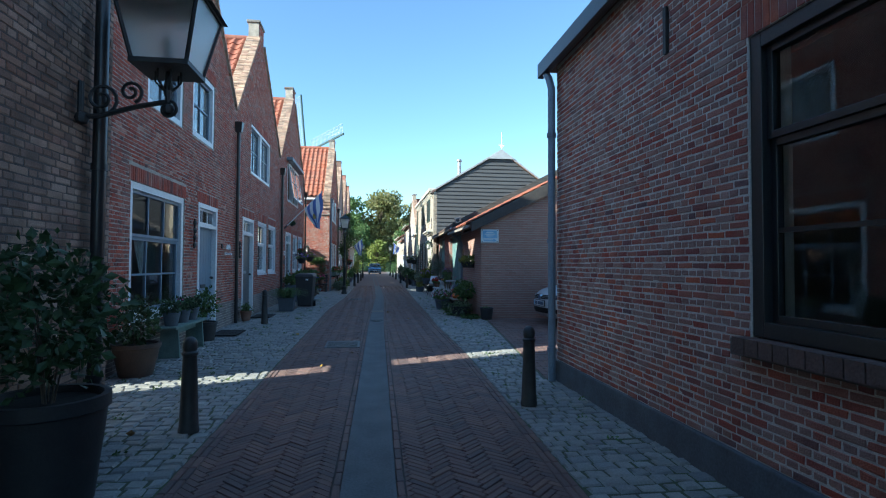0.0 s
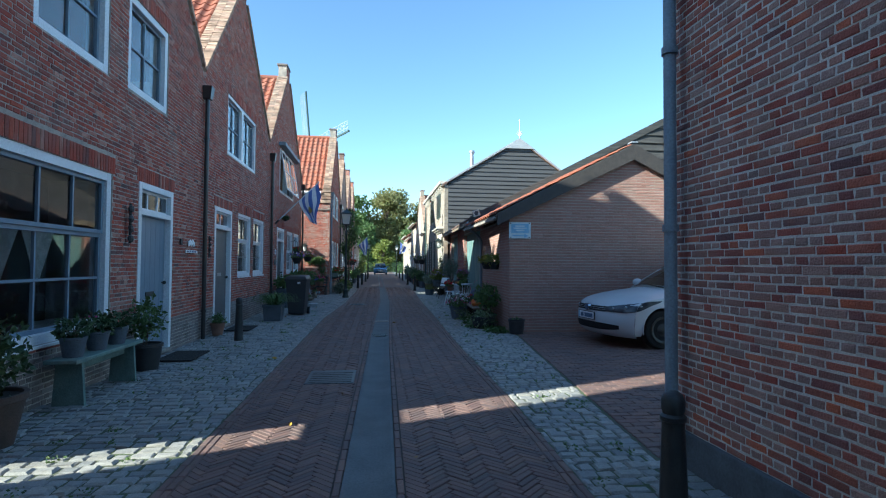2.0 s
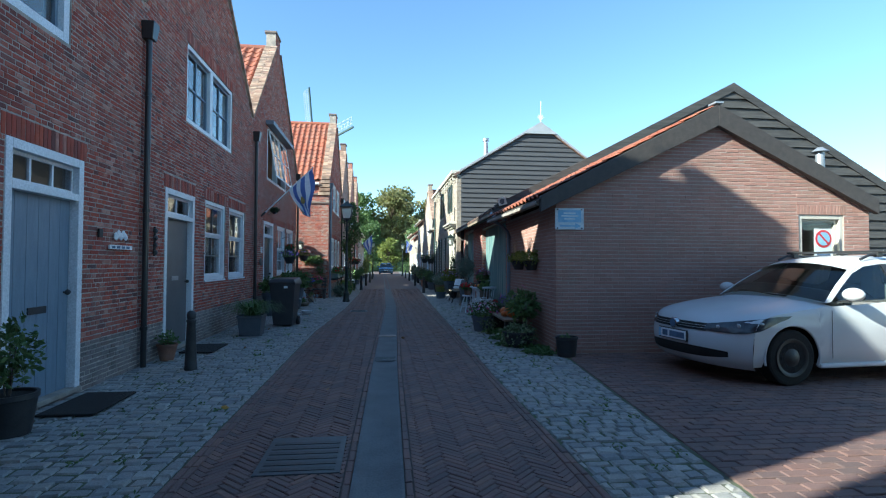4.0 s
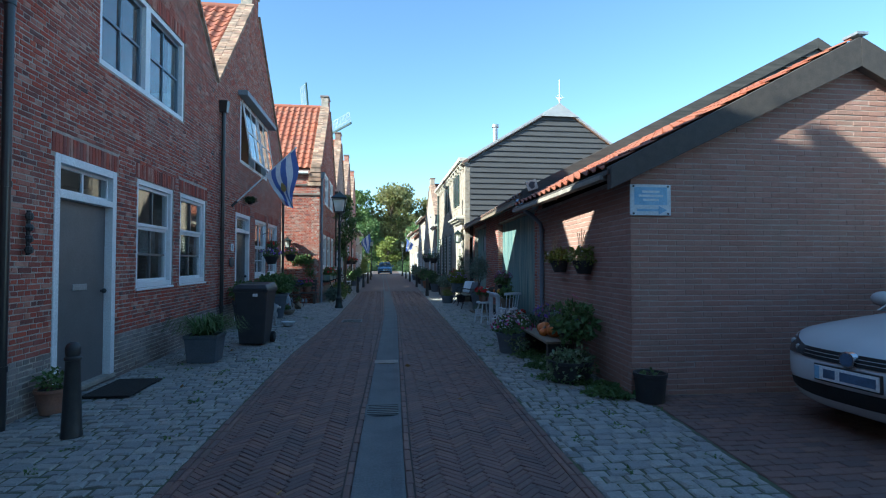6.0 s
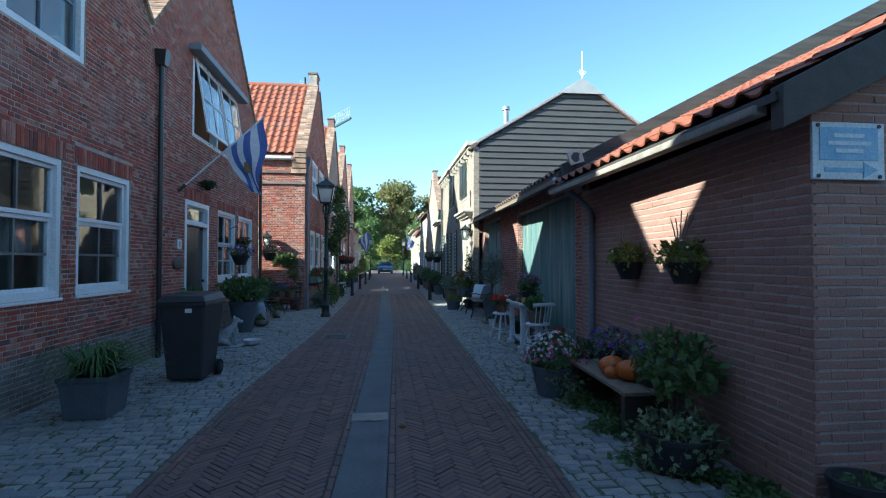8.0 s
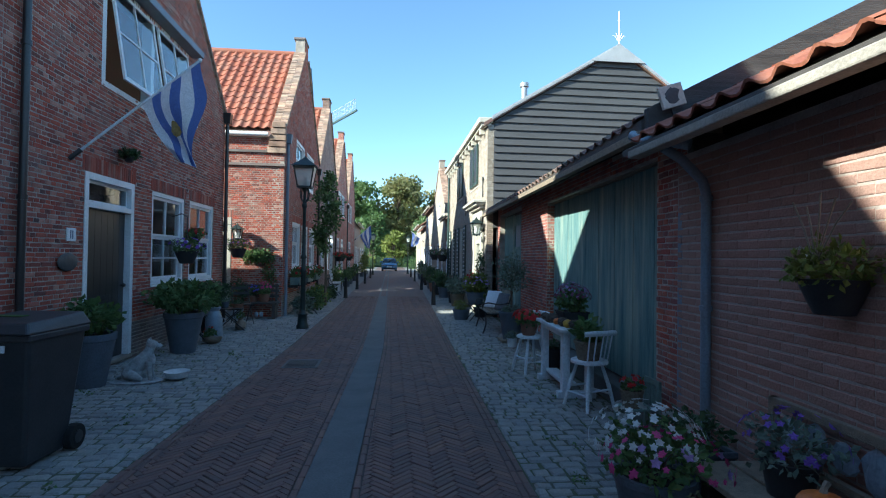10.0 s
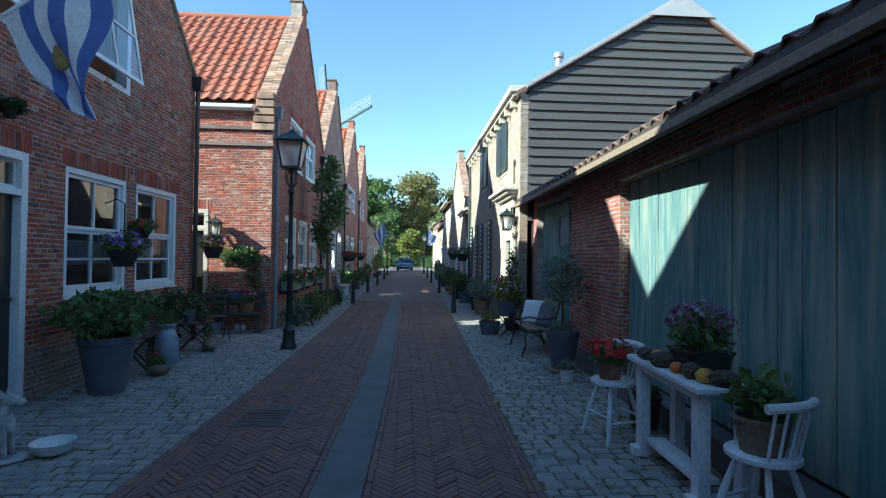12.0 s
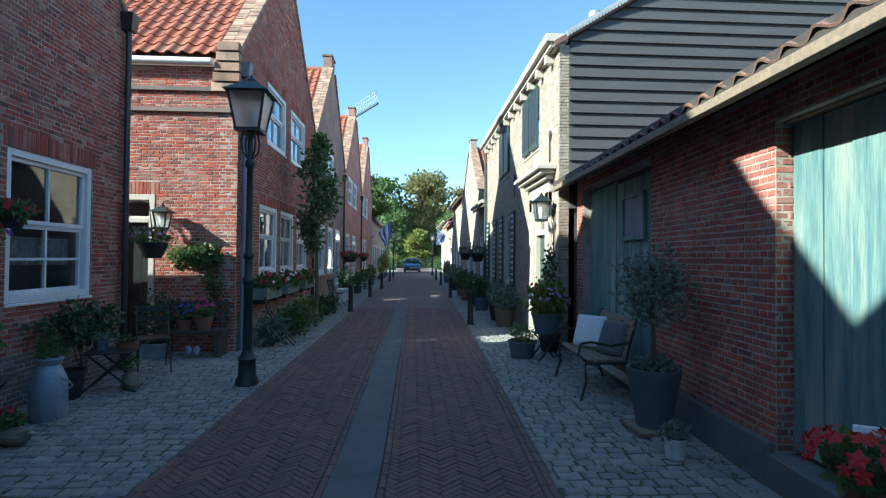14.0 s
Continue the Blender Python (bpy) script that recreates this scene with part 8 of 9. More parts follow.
tagged(part("crown", MB().leaves((0, 0, 1.28), (0.36, 0.4, 0.42), 1300, 0.055, 77, 0.1), M["leaf_grey"], OT, fix=False), kind="stuff")
tagged(part("underplanting", MB().leaves((0, 0, 0.6), (0.22, 0.22, 0.08), 260, 0.05, 78, 0.1), M["leaf_grey"], OT, fix=False), kind="stuff")
potted("succulent_pot", "pale succulent in a small white pot", (2.42, 24.05, 0), (0.07, 0.09, 0.16, "ceramic"), [((0, 0, 0.2), (0.12, 0.12, 0.07), 150, 0.05, "leaf_grey")], stem=False)
# park bench with cushions
PB = thing("garden_bench", (2.55, 26.25, 0), "slatted wooden garden bench with black scrolled iron ends", "bench", turn=-2.6)
for k in range(4):
    part("seat_slat", MB().box(-0.26 + 0.11 * k, -0.58, 0.42, -0.17 + 0.11 * k, 0.58, 0.445), M["wood"], PB, bevel=0.005)
for k in range(4):
    part("back_slat", MB().hexa([(0.17 + 0.025 * k, -0.58, 0.5 + 0.1 * k), (0.19 + 0.025 * k, -0.58, 0.5 + 0.1 * k), (0.19 + 0.025 * k, 0.58, 0.5 + 0.1 * k), (0.17 + 0.025 * k, 0.58, 0.5 + 0.1 * k), (0.19 + 0.025 * k, -0.58, 0.58 + 0.1 * k), (0.21 + 0.025 * k, -0.58, 0.58 + 0.1 * k), (0.21 + 0.025 * k, 0.58, 0.58 + 0.1 * k), (0.19 + 0.025 * k, 0.58, 0.58 + 0.1 * k)]), M["wood"], PB)
for y in (-0.6, 0.6):
    e = MB().tube([(-0.33, y, 0), (-0.27, y, 0.2), (-0.28, y, 0.4), (0.16, y, 0.42), (0.2, y, 0.6), (0.28, y, 0.9)], 0.016, 8)
    e.tube([(0.3, y, 0), (0.22, y, 0.2), (0.16, y, 0.42)], 0.016, 8)
    e.tube([(-0.26, y, 0.42), (-0.36, y, 0.5), (-0.33, y, 0.62), (-0.22, y, 0.64), (0.0, y, 0.6), (0.21, y, 0.64)], 0.014, 8)
    part("end_frame", e, M["iron"], PB, smooth=True)


def cushion(loc, turn, mat, label):
    T = part("cushion", MB().lathe([(0.02, -0.06), (0.22, -0.045), (0.275, -0.012), (0.275, 0.012), (0.22, 0.045), (0.02, 0.06)], (0, 0, 0), 4, radians(45)), M[mat], None, bevel=0.02, smooth=True)
    T.matrix_basis = Matrix.Translation(loc) @ Euler((0, radians(68), radians(turn))).to_matrix().to_4x4()
    tagged(T, label, "cushion", "cushions on the bench")


cushion((2.55, 26.42, 0.66), 222, "cushion", "white square cotton cushion on the garden bench")
cushion((2.66, 25.95, 0.64), 205, "cushion_grey", "dark grey square cushion on the garden bench")
potted("heather_pot", "round yellow-green heather in a blue-grey pot", (2.08, 28.2, 0), (0.17, 0.22, 0.26, "pot_grey"), [((0, 0, 0.36), (0.22, 0.22, 0.15), 520, 0.04, "leaf_lime")], stem=False)
folding_table((2.4, 27.95, 0), 10, "black metal plant stand", 0.42, 0.36)
potted("hydrangea_pot", "hydrangea with mauve heads and red geraniums in a blue pot", (2.4, 27.95, 0.42), (0.17, 0.23, 0.3, "pot_grey"), [((0, 0, 0.5), (0.34, 0.4, 0.28), 520, 0.10, "leaf_lime")], [((0, -0.1, 0.5), (0.34, 0.4, 0.2), 60, 0.06, "mauve"), ((-0.05, 0.15, 0.6), (0.25, 0.25, 0.26), 26, 0.07, "red")])
potted("conifer", "slender dark conifer standing against the white house", (2.66, 28.75, 0), (0.14, 0.18, 0.26, "pot_black"), [((0, 0, 0.75), (0.25, 0.28, 0.5), 600, 0.06, "leaf_dark"), ((0, 0, 1.4), (0.13, 0.14, 0.42), 300, 0.06, "leaf_dark")])
for k, (x, y, z, r, h, mt, pm) in enumerate(((2.45, 31.9, 0, 0.34, 0.42, "leaf_grey", "wicker"), (2.5, 33.1, 0, 0.36, 0.5, "leaf_grey", "pot_black"), (2.4, 35.6, 0, 0.34, 0.45, "leaf_dark", "pot_grey"), (2.35, 37.2, 0, 0.4, 0.6, "leaf", "pot_black"), (2.3, 39.2, 0, 0.42, 0.7, "leaf_dark", "terracotta"), (2.35, 41.5, 0, 0.4, 0.6, "leaf", "pot_grey"), (2.4, 45, 0, 0.5, 0.8, "leaf_grey", "pot_black"), (2.45, 48, 0, 0.45, 0.7, "leaf", "pot_black"), (2.5, 53, 0, 0.5, 0.9, "leaf_dark", "pot_grey"))):
    potted("shrub_in_pot", "bushy plant in a pot along the pale houses", (x, y, z), (0.18, 0.24, 0.4, pm), [((0, 0, 0.4 + h * 0.5), (r, r * 1.15, h * 0.6), 520, 0.09, mt)], [((0, 0, 0.4 + h * 0.5), (r, r, h * 0.6), 6, 0.06, ("white", "pink", "mauve")[k % 3])], "plants along the pale houses")
wall_basket("hanging_basket", (2.6, 38.3, 1.7), 0.26, "round trailing basket on a far house", "leaf_dark", (("white", 6, 0.05),), [(0.42, 0, 0.4), (0, 0, 0.45), (0, 0, 0.05)])
wall_basket("hanging_basket", (2.6, 42.6, 1.75), 0.26, "round trailing basket on a far house", "leaf_dark", (("pink", 6, 0.05),), [(0.42, 0, 0.4), (0, 0, 0.45), (0, 0, 0.05)])
PQ = thing("roof_plaque", (2.46, 18.86, 2.88), "white plaque with a dark emblem at the end of the eaves", "plaque")
part("plate", MB().box(-0.11, -0.02, -0.1, 0.11, 0.02, 0.1), M["paint_cream"], PQ, bevel=0.005)
part("emblem", MB().blob((0, -0.022, 0), (0.07, 0.004, 0.07), 4, 12, 0.4), M["dark_plate"], PQ)
part("hanger", MB().box(-0.02, 0.02, -0.3, 0.02, 0.04, 0.1), M["iron"], PQ)
PQ.matrix_basis = pose(2.46, 18.86, 2.88, 0, -18, 0) @ Matrix.Scale(0.9, 4)
EP = thing("gutter_elbow", (2.3, 19.0, 2.55), "pale blue plastic gutter elbow under the eaves", "pipe")
part("pipe", MB().tube([(-0.05, 0.1, 0.06), (0, -0.05, -0.02), (0.06, -0.2, -0.04), (0.2, -0.34, -0.1)], 0.045, 10), M["zinc_can"], EP, smooth=True)

# ---- street ironwork ----
DR = thing("gutter_grate", (-0.27, 14.72, 0), "cast iron drain grate in the concrete channel", "drain")
part("frame", MB().box(-0.17, -0.2, -0.004, 0.17, 0.2, 0.006), M["iron"], DR)
for k in range(6):
    part("bar", MB().box(-0.15, -0.17 + 0.062 * k, 0.004, 0.15, -0.135 + 0.062 * k, 0.014), M["dark_plate"], DR, bevel=0.003)
for x, y, sx, sy in ((-0.89, 10.9, 0.58, 0.75), (-1.0, 22.68, 0.5, 0.62)):
    CV = thing("inspection_cover", (x, y, 0), "rusty cast iron inspection cover among the pavers", "manhole cover", "inspection covers")
    part("frame", MB().box(-sx / 2, -sy / 2, -0.01, sx / 2, sy / 2, 0.007), M["dark_plate"], CV, bevel=0.003)
    for k in range(6):
        part("rib", MB().box(-sx / 2 + 0.04, -sy / 2 + 0.05 + k * (sy - 0.12) / 6, 0.006, sx / 2 - 0.04, -sy / 2 + 0.1 + k * (sy - 0.12) / 6, 0.011), M["iron"], CV)
CB = thing("channel_plate", (-0.21, 17.2, 0), "pale stone plate set in the channel", "plate")
part("plate", MB().box(-0.17, -0.12, 0.0, 0.17, 0.12, 0.012), M["coping"], CB, bevel=0.003)
g = random.Random(12)
for k in range(16):
    ob = part("fallen_leaf", MB().leaves((0, 0, 0), (0.001, 0.001, 0.001), 1, 0.07, 900 + k, 0.5, 0.95), M["dead_leaf" if k % 3 else "gourd"], None, fix=False)
    x, y = (-2.2, 21.2) if k == 0 else (g.uniform(-3.0, 1.4), g.uniform(6, 24))
    ob.matrix_basis = pose(x, y, 0.02, g.uniform(-8, 8), g.uniform(-8, 8), g.uniform(0, 360))
    tagged(ob, "fallen brown leaf on the paving", "leaf", "fallen leaves")


# ---- parked cars ----
def car(loc, turn, paint, label):
    """An estate car; its nose at local x = 0, its tail towards +x."""
    T = thing("car", loc, label, "car", turn=turn)
    L, wheels, R, ARCH = 4.53, (0.88, 3.46), 0.315, 0.365
    NOSE = [(0.14, 0.19), (0.05, 0.24), (0.015, 0.32), (0.0, 0.42), (0.0, 0.50), (0.015, 0.57), (0.04, 0.63), (0.07, 0.68), (0.115, 0.725), (0.20, 0.775), (0.36, 0.83), (0.60, 0.885), (0.90, 0.93), (1.18, 0.96), (1.34, 0.97)]
    wide = lambda z: lerp_line([(0.18, 0.80), (0.28, 0.855), (0.45, 0.878), (0.66, 0.888), (0.80, 0.872), (0.92, 0.848), (1.0, 0.83)], z)
    nose_x = lambda z: lerp_line([(b, a) for a, b in NOSE], z)
    bow = lambda q: 0.36 * abs(q) ** 2.8

    def shell(q, x, z):
        """A point of the nose and bonnet, q across from -1 to 1."""
        crown = 0.075 * min(1, max(0, (x - 0.1) / 0.6)) * abs(q) ** 3 + 0.012 * abs(q) ** 2
        f = max(0.3, 1 - x * 0.9)
        zz = z - crown
        return (x + bow(q) * f, q * wide(zz), zz)

    m = MB()
    qs = [math.sin(math.pi / 2 * (k / 9 - 1)) for k in range(19)]
    for x, z in NOSE:
        m.v += [shell(q, x, z) for q in qs]
    for i in range(len(NOSE) - 1):
        for k in range(18):
            a = i * 19 + k
            m.f.append((a, a + 1, a + 20, a + 19))
    part("bonnet", m, paint, T, smooth=True, fix=False)
    edge = [shell(1, x, z) for x, z in NOSE]
    belt = [(p[0], p[2]) for p in edge[7:]] + [(2.6, 0.945), (3.7, 0.985), (4.2, 0.99), (4.36, 0.97)]

    def low(x):
        z = 0.215 if x < 4.0 else 0.215 + (x - 4.0) * 0.25
        for w in wheels:
            d = abs(x - w)
            if d < ARCH:
                z = max(z, R + math.sqrt(ARCH ** 2 - d * d))
        return z

    x_front = edge[5][0]
    xs = sorted({round(v, 3) for v in list(np.linspace(x_front, 4.36, 56)) + [w + ARCH * math.cos(a) for w in wheels for a in np.linspace(0, math.pi, 21)]})
    for s in (-1, 1):
        m = MB()
        n = 9
        for x in xs:
            t, b = lerp_line(belt, x), low(x)
            tail = 0.06 * max(0, (x - 3.9) / 0.46) ** 2
            for k in range(n):
                z = b + (t - b) * k / (n - 1)
                crease = 0.010 * math.exp(-((z - 0.80) / 0.03) ** 2) * min(1, max(0, (x - 0.9) / 0.4))
                m.v.append((max(x, lerp_line([(p[2], p[0]) for p in edge[:8]], z) - 0.002), s * (wide(z) + crease - tail), z))
        for i in range(len(xs) - 1):
            for k in range(n - 1):
                a = i * n + k
                m.f.append((a, a + 1, a + n + 1, a + n))
        part("side_panel", m, paint, T, smooth=True, fix=False)
        for w in wheels:
            lip = MB().tube([(w + ARCH * math.cos(a), s * 0.868, R + ARCH * math.sin(a)) for a in np.linspace(-0.2, math.pi + 0.2, 25)], 0.012, 6)
            part("arch_lip", lip, paint, T, smooth=True)
        part("sill", MB().box(1.27, s * 0.80, 0.18, 3.08, s * 0.862, 0.235), paint, T, bevel=0.02)
    m = MB()
    for x, z in ((4.36, 0.98), (4.44, 0.90), (4.50, 0.72), (4.53, 0.55), (4.50, 0.30), (4.36, 0.22)):
        m.v += [(x - 0.14 * abs(q) ** 3, q * (wide(z) - 0.05), z) for q in qs]
    for i in range(5):
        for k in range(18):
            a = i * 19 + k
            m.f.append((a, a + 1, a + 20, a + 19))
    part("tail", m, paint, T, smooth=True, fix=False)

    # cabin: roof, window frames, panes
    cab_y = lambda z: 0.842 - 0.235 * (z - 0.94) / 0.47
    OUT = [(1.36, 0.925), (1.62, 1.12), (1.90, 1.30), (2.12, 1.395), (2.40, 1.435), (2.80, 1.45), (3.50, 1.435), (3.95, 1.385), (4.20, 1.30), (4.40, 0.985)]
    INN = [(1.43, 0.935), (1.66, 1.095), (1.92, 1.262), (2.13, 1.342), (2.40, 1.375), (2.80, 1.39), (3.50, 1.375), (3.84, 1.325), (3.99, 1.24), (4.10, 1.02)]
    for s in (-1, 1):
        side = lambda x, z, o=0.0: (x, s * (cab_y(z) + o), z)
        m = MB()
        for (xo, zo), (xi, zi) in zip(OUT, INN):
            m.v += [side(xo, zo, -0.02), side(xo, zo, 0.006), side(xi, zi, 0.008), side(xi, zi, -0.02)]
        for i in range(len(OUT) - 1):
            for k in range(3):
                a = 4 * i + k
                m.f.append((a, a + 1, a + 5, a + 4))
        part("window_frame", m, paint, T, smooth=True, fix=False)
        for x0, x1 in ((2.46, 2.41), (3.36, 3.32)):
            part("pillar", MB().hexa([side(x0, 0.92), side(x0 + 0.085, 0.92), side(x0 + 0.085, 0.92, 0.006), side(x0, 0.92, 0.006), side(x1, 1.385), side(x1 + 0.075, 1.385), side(x1 + 0.075, 1.385, 0.006), side(x1, 1.385, 0.006)]), M["paint_black"], T)
        for poly in ([(1.43, 0.93), (1.66, 1.095), (1.92, 1.262), (2.13, 1.342), (2.42, 1.377), (2.47, 0.93)], [(2.54, 0.93), (2.48, 1.38), (2.80, 1.39), (3.32, 1.38), (3.37, 0.96)], [(3.44, 0.97), (3.39, 1.378), (3.84, 1.325), (3.99, 1.24), (4.10, 1.0)]):
            pn = part("side_window", MB().add([side(x, z, -0.008) for x, z in poly] + [side(x, z, -0.004) for x, z in poly], [tuple(range(len(poly))), tuple(range(2 * len(poly) - 1, len(poly) - 1, -1))]), M["car_window"], T)
            pn.visible_shadow = False
        part("window_strip", MB().bar(side(1.50, 0.932, 0.01), side(4.12, 0.995, 0.01), 0.012, 0.018), M["chrome"], T)
        part("roof_rail", MB().tube([(2.15, s * 0.60, 1.43), (2.28, s * 0.60, 1.485), (3.85, s * 0.60, 1.475), (4.0, s * 0.60, 1.41)], 0.017, 8), M["paint_black"], T, smooth=True)
        mr = part("mirror", MB().blob((1.60, s * 0.975, 1.025), (0.085, 0.125, 0.078), 2, 14, 0.0), paint, T, smooth=True)
        part("mirror_foot", MB().bar((1.59, s * 0.83, 0.935), (1.60, s * 0.94, 0.955), 0.05, 0.025), M["paint_black"], mr, bevel=0.006)
        part("door_seam", MB().box(1.40, s * 0.884, 0.30, 1.404, s * 0.8895, 0.84).box(2.50, s * 0.884, 0.26, 2.504, s * 0.8895, 0.88), M["paint_grey"], T)
        for x in (2.24, 3.12):
            h = part("door_handle", MB().tube([(x, s * 0.885, 0.815), (x + 0.03, s * 0.912, 0.82), (x + 0.15, s * 0.912, 0.825), (x + 0.18, s * 0.885, 0.83)], 0.013, 8), paint, T, smooth=True)
            part("handle_cup", MB().blob((x + 0.09, s * 0.884, 0.818), (0.075, 0.008, 0.032), 1, 12, 0), M["paint_grey"], h, smooth=True)
        # headlight wrapping from the grille round on to the wing
        rows = []
        for k in range(13):
            f = k / 12
            lo = lerp_line([(0, 0.600), (0.45, 0.585), (0.7, 0.625), (1, 0.755)], f)
            hi = lerp_line([(0, 0.672), (0.35, 0.718), (0.7, 0.775), (1, 0.785)], f)
            row = []
            for g in range(4):
                z = lo + (hi - lo) * g / 3
                if f <= 0.6:
                    q = 0.50 + 0.5 * f / 0.6
                    p = (nose_x(z) + bow(q) - 0.012, q * wide(z), z)
                else:
                    p = (nose_x(z) + bow(1) - 0.012 + (f - 0.6) / 0.4 * 0.30, wide(z), z)
                row.append((p[0], s * (p[1] + 0.009), p[2]))
            rows.append(row)
        m = MB()
        for row in rows:
            m.v += row
        for i in range(12):
            for g in range(3):
                a = 4 * i + g
                m.f.append((a, a + 1, a + 5, a + 4))
        hl = part("headlight", m, M["car_lamp"], T, smooth=True, fix=False)
        for q, z, r in ((0.66, 0.645, 0.036), (0.85, 0.668, 0.042)):
            part("lens", MB().blob((nose_x(z) + bow(q) - 0.008, s * q * wide(z), z), (0.016, r * 0.72, r * 0.72), 3, 14, 0), M["alu"], hl, smooth=True)
        part("indicator", MB().blob((nose_x(0.69) + bow(1) + 0.03, s * (wide(0.69) + 0.004), 0.70), (0.03, 0.010, 0.016), 3, 10, 0), M["alu"], hl, smooth=True)
    m = MB()
    for (x0, z0, y0, x1, z1, y1) in ((1.20, 0.955, 0.0, 1.98, 1.425, 0.0),):
        for k in range(13):
            q = k / 6 - 1
            for i in range(7):
                f = i / 6
                yb, yt = 0.83, 0.66
                m.v.append((x0 + (x1 - x0) * f + 0.16 * q * q * (1 - 0.4 * f), q * (yb + (yt - yb) * f), z0 - 0.035 * q * q + (z1 - z0) * f + 0.035 * math.sin(math.pi * f) - 0.04 * q * q * f))
    for k in range(12):
        for i in range(6):
            a = 7 * k + i
            m.f.append((a, a + 1, a + 8, a + 7))
    ws = part("windscreen", m, M["car_window"], T, smooth=True, fix=False)
    ws.visible_shadow = False
    part("wiper", MB().tube([(1.22, -0.45, 0.985), (1.28, 0.0, 0.995), (1.40, 0.5, 0.99)], 0.009, 5), M["rubber"], ws)
    m = MB()
    for (xo, zo) in OUT[2:9]:
        yo = cab_y(zo)
        x_c = xo - (0.10 if xo < 2.2 else 0.0)
        for k in range(9):
            q = k / 4 - 1
            c = 1 - abs(q) ** 2.4
            m.v.append((xo + (x_c - xo) * (1 - q * q), q * (yo + 0.004), zo + c * (0.045 if xo > 2 else 0.09)))
    for i in range(6):
        for k in range(8):
            a = 9 * i + k
            m.f.append((a, a + 1, a + 10, a + 9))
    part("roof", m, paint, T, smooth=True, fix=False)
    tail_glass = MB().hexa([(4.12, -0.6, 1.36), (4.12, 0.6, 1.36), (4.13, 0.6, 1.36), (4.13, -0.6, 1.36), (4.38, -0.72, 0.98), (4.38, 0.72, 0.98), (4.39, 0.72, 0.98), (4.39, -0.72, 0.98)])
    part("rear_window", tail_glass, M["car_window"], T)
    for x in (2.42, 3.30):
        part("roof_bar", MB().box(x - 0.035, -0.70, 1.515, x + 0.035, 0.70, 1.545).box(x - 0.04, -0.63, 1.46, x + 0.04, -0.57, 1.52).box(x - 0.04, 0.57, 1.46, x + 0.04, 0.63, 1.52), M["paint_black"], T, bevel=0.008)

    def nose_patch(name, q1, z0, z1, mat, off=0.01, label="", taper=0.0):
        m = MB()
        for k in range(17):
            q = q1 * (k / 8 - 1)
            for i in range(4):
                z = z0 + (z1 - z0) * i / 3 + taper * (abs(q) / q1) ** 4 * (1 - i / 1.5)
                m.v.append((nose_x(z) + bow(q) - off, q * wide(z), z))
        for k in range(16):
            for i in range(3):
                a = 4 * k + i
                m.f.append((a, a + 1, a + 5, a + 4))
        return part(name, m, M[mat], T, label, smooth=True, fix=False)

    nose_patch("grille", 0.54, 0.590, 0.676, "rubber")
    for z in (0.620, 0.648):
        nose_patch("grille_strip", 0.52, z - 0.002, z + 0.002, "alu", 0.016)
    bd_ = part("badge", MB().tube([(-0.012, 0, 0.635), (0.045, 0, 0.635)], 0.064, 24), M["chrome"], T, bevel=0.004)
    part("badge_field", MB().tube([(-0.016, 0, 0.635), (-0.010, 0, 0.635)], 0.05, 24), M["sign_ink"], bd_)
    nose_patch("lower_grille", 0.80, 0.285, 0.405, "rubber", 0.008, taper=0.03)
    np_ = part("number_plate", MB().box(-0.03, -0.26, 0.445, -0.006, 0.26, 0.555), M["paint_white"], T, bevel=0.003)
    part("plate_frame", MB().box(-0.02, -0.272, 0.432, 0.0, 0.272, 0.568), M["paint_black"], np_, bevel=0.003)
    part("print_bar", MB().box(-0.033, 0.08, 0.465, -0.0305, 0.18, 0.535).box(-0.033, -0.24, 0.465, -0.0305, 0.04, 0.535), M["sign_ink"], np_)
    part("blue_band", MB().box(-0.033, 0.215, 0.448, -0.0305, 0.257, 0.552), M["sign_blue"], np_)
    # inside
    part("cabin_floor", MB().box(0.35, -0.62, 0.2, 4.3, 0.62, 0.56).box(1.25, -0.80, 0.45, 4.25, 0.80, 0.60), M["rubber"], T)
    part("dashboard", MB().hexa([(1.30, -0.76, 0.6), (1.30, 0.76, 0.6), (1.85, 0.74, 0.6), (1.85, -0.74, 0.6), (1.36, -0.74, 0.90), (1.36, 0.74, 0.90), (1.78, 0.72, 0.93), (1.78, -0.72, 0.93)]), M["paint_black"], T, bevel=0.03)
    for x in (2.45, 3.35):
        for y in (-0.36, 0.36):
            st = part("seat", MB().hexa([(x, y - 0.24, 0.6), (x + 0.18, y - 0.24, 0.6), (x + 0.18, y + 0.24, 0.6), (x, y + 0.24, 0.6), (x + 0.16, y - 0.2, 1.1), (x + 0.28, y - 0.2, 1.1), (x + 0.28, y + 0.2, 1.1), (x + 0.16, y + 0.2, 1.1)]), M["paint_grey"], T, bevel=0.04)
            part("headrest", MB().blob((x + 0.24, y, 1.2), (0.05, 0.13, 0.09), 2, 12, 0), M["paint_grey"], st, smooth=True)
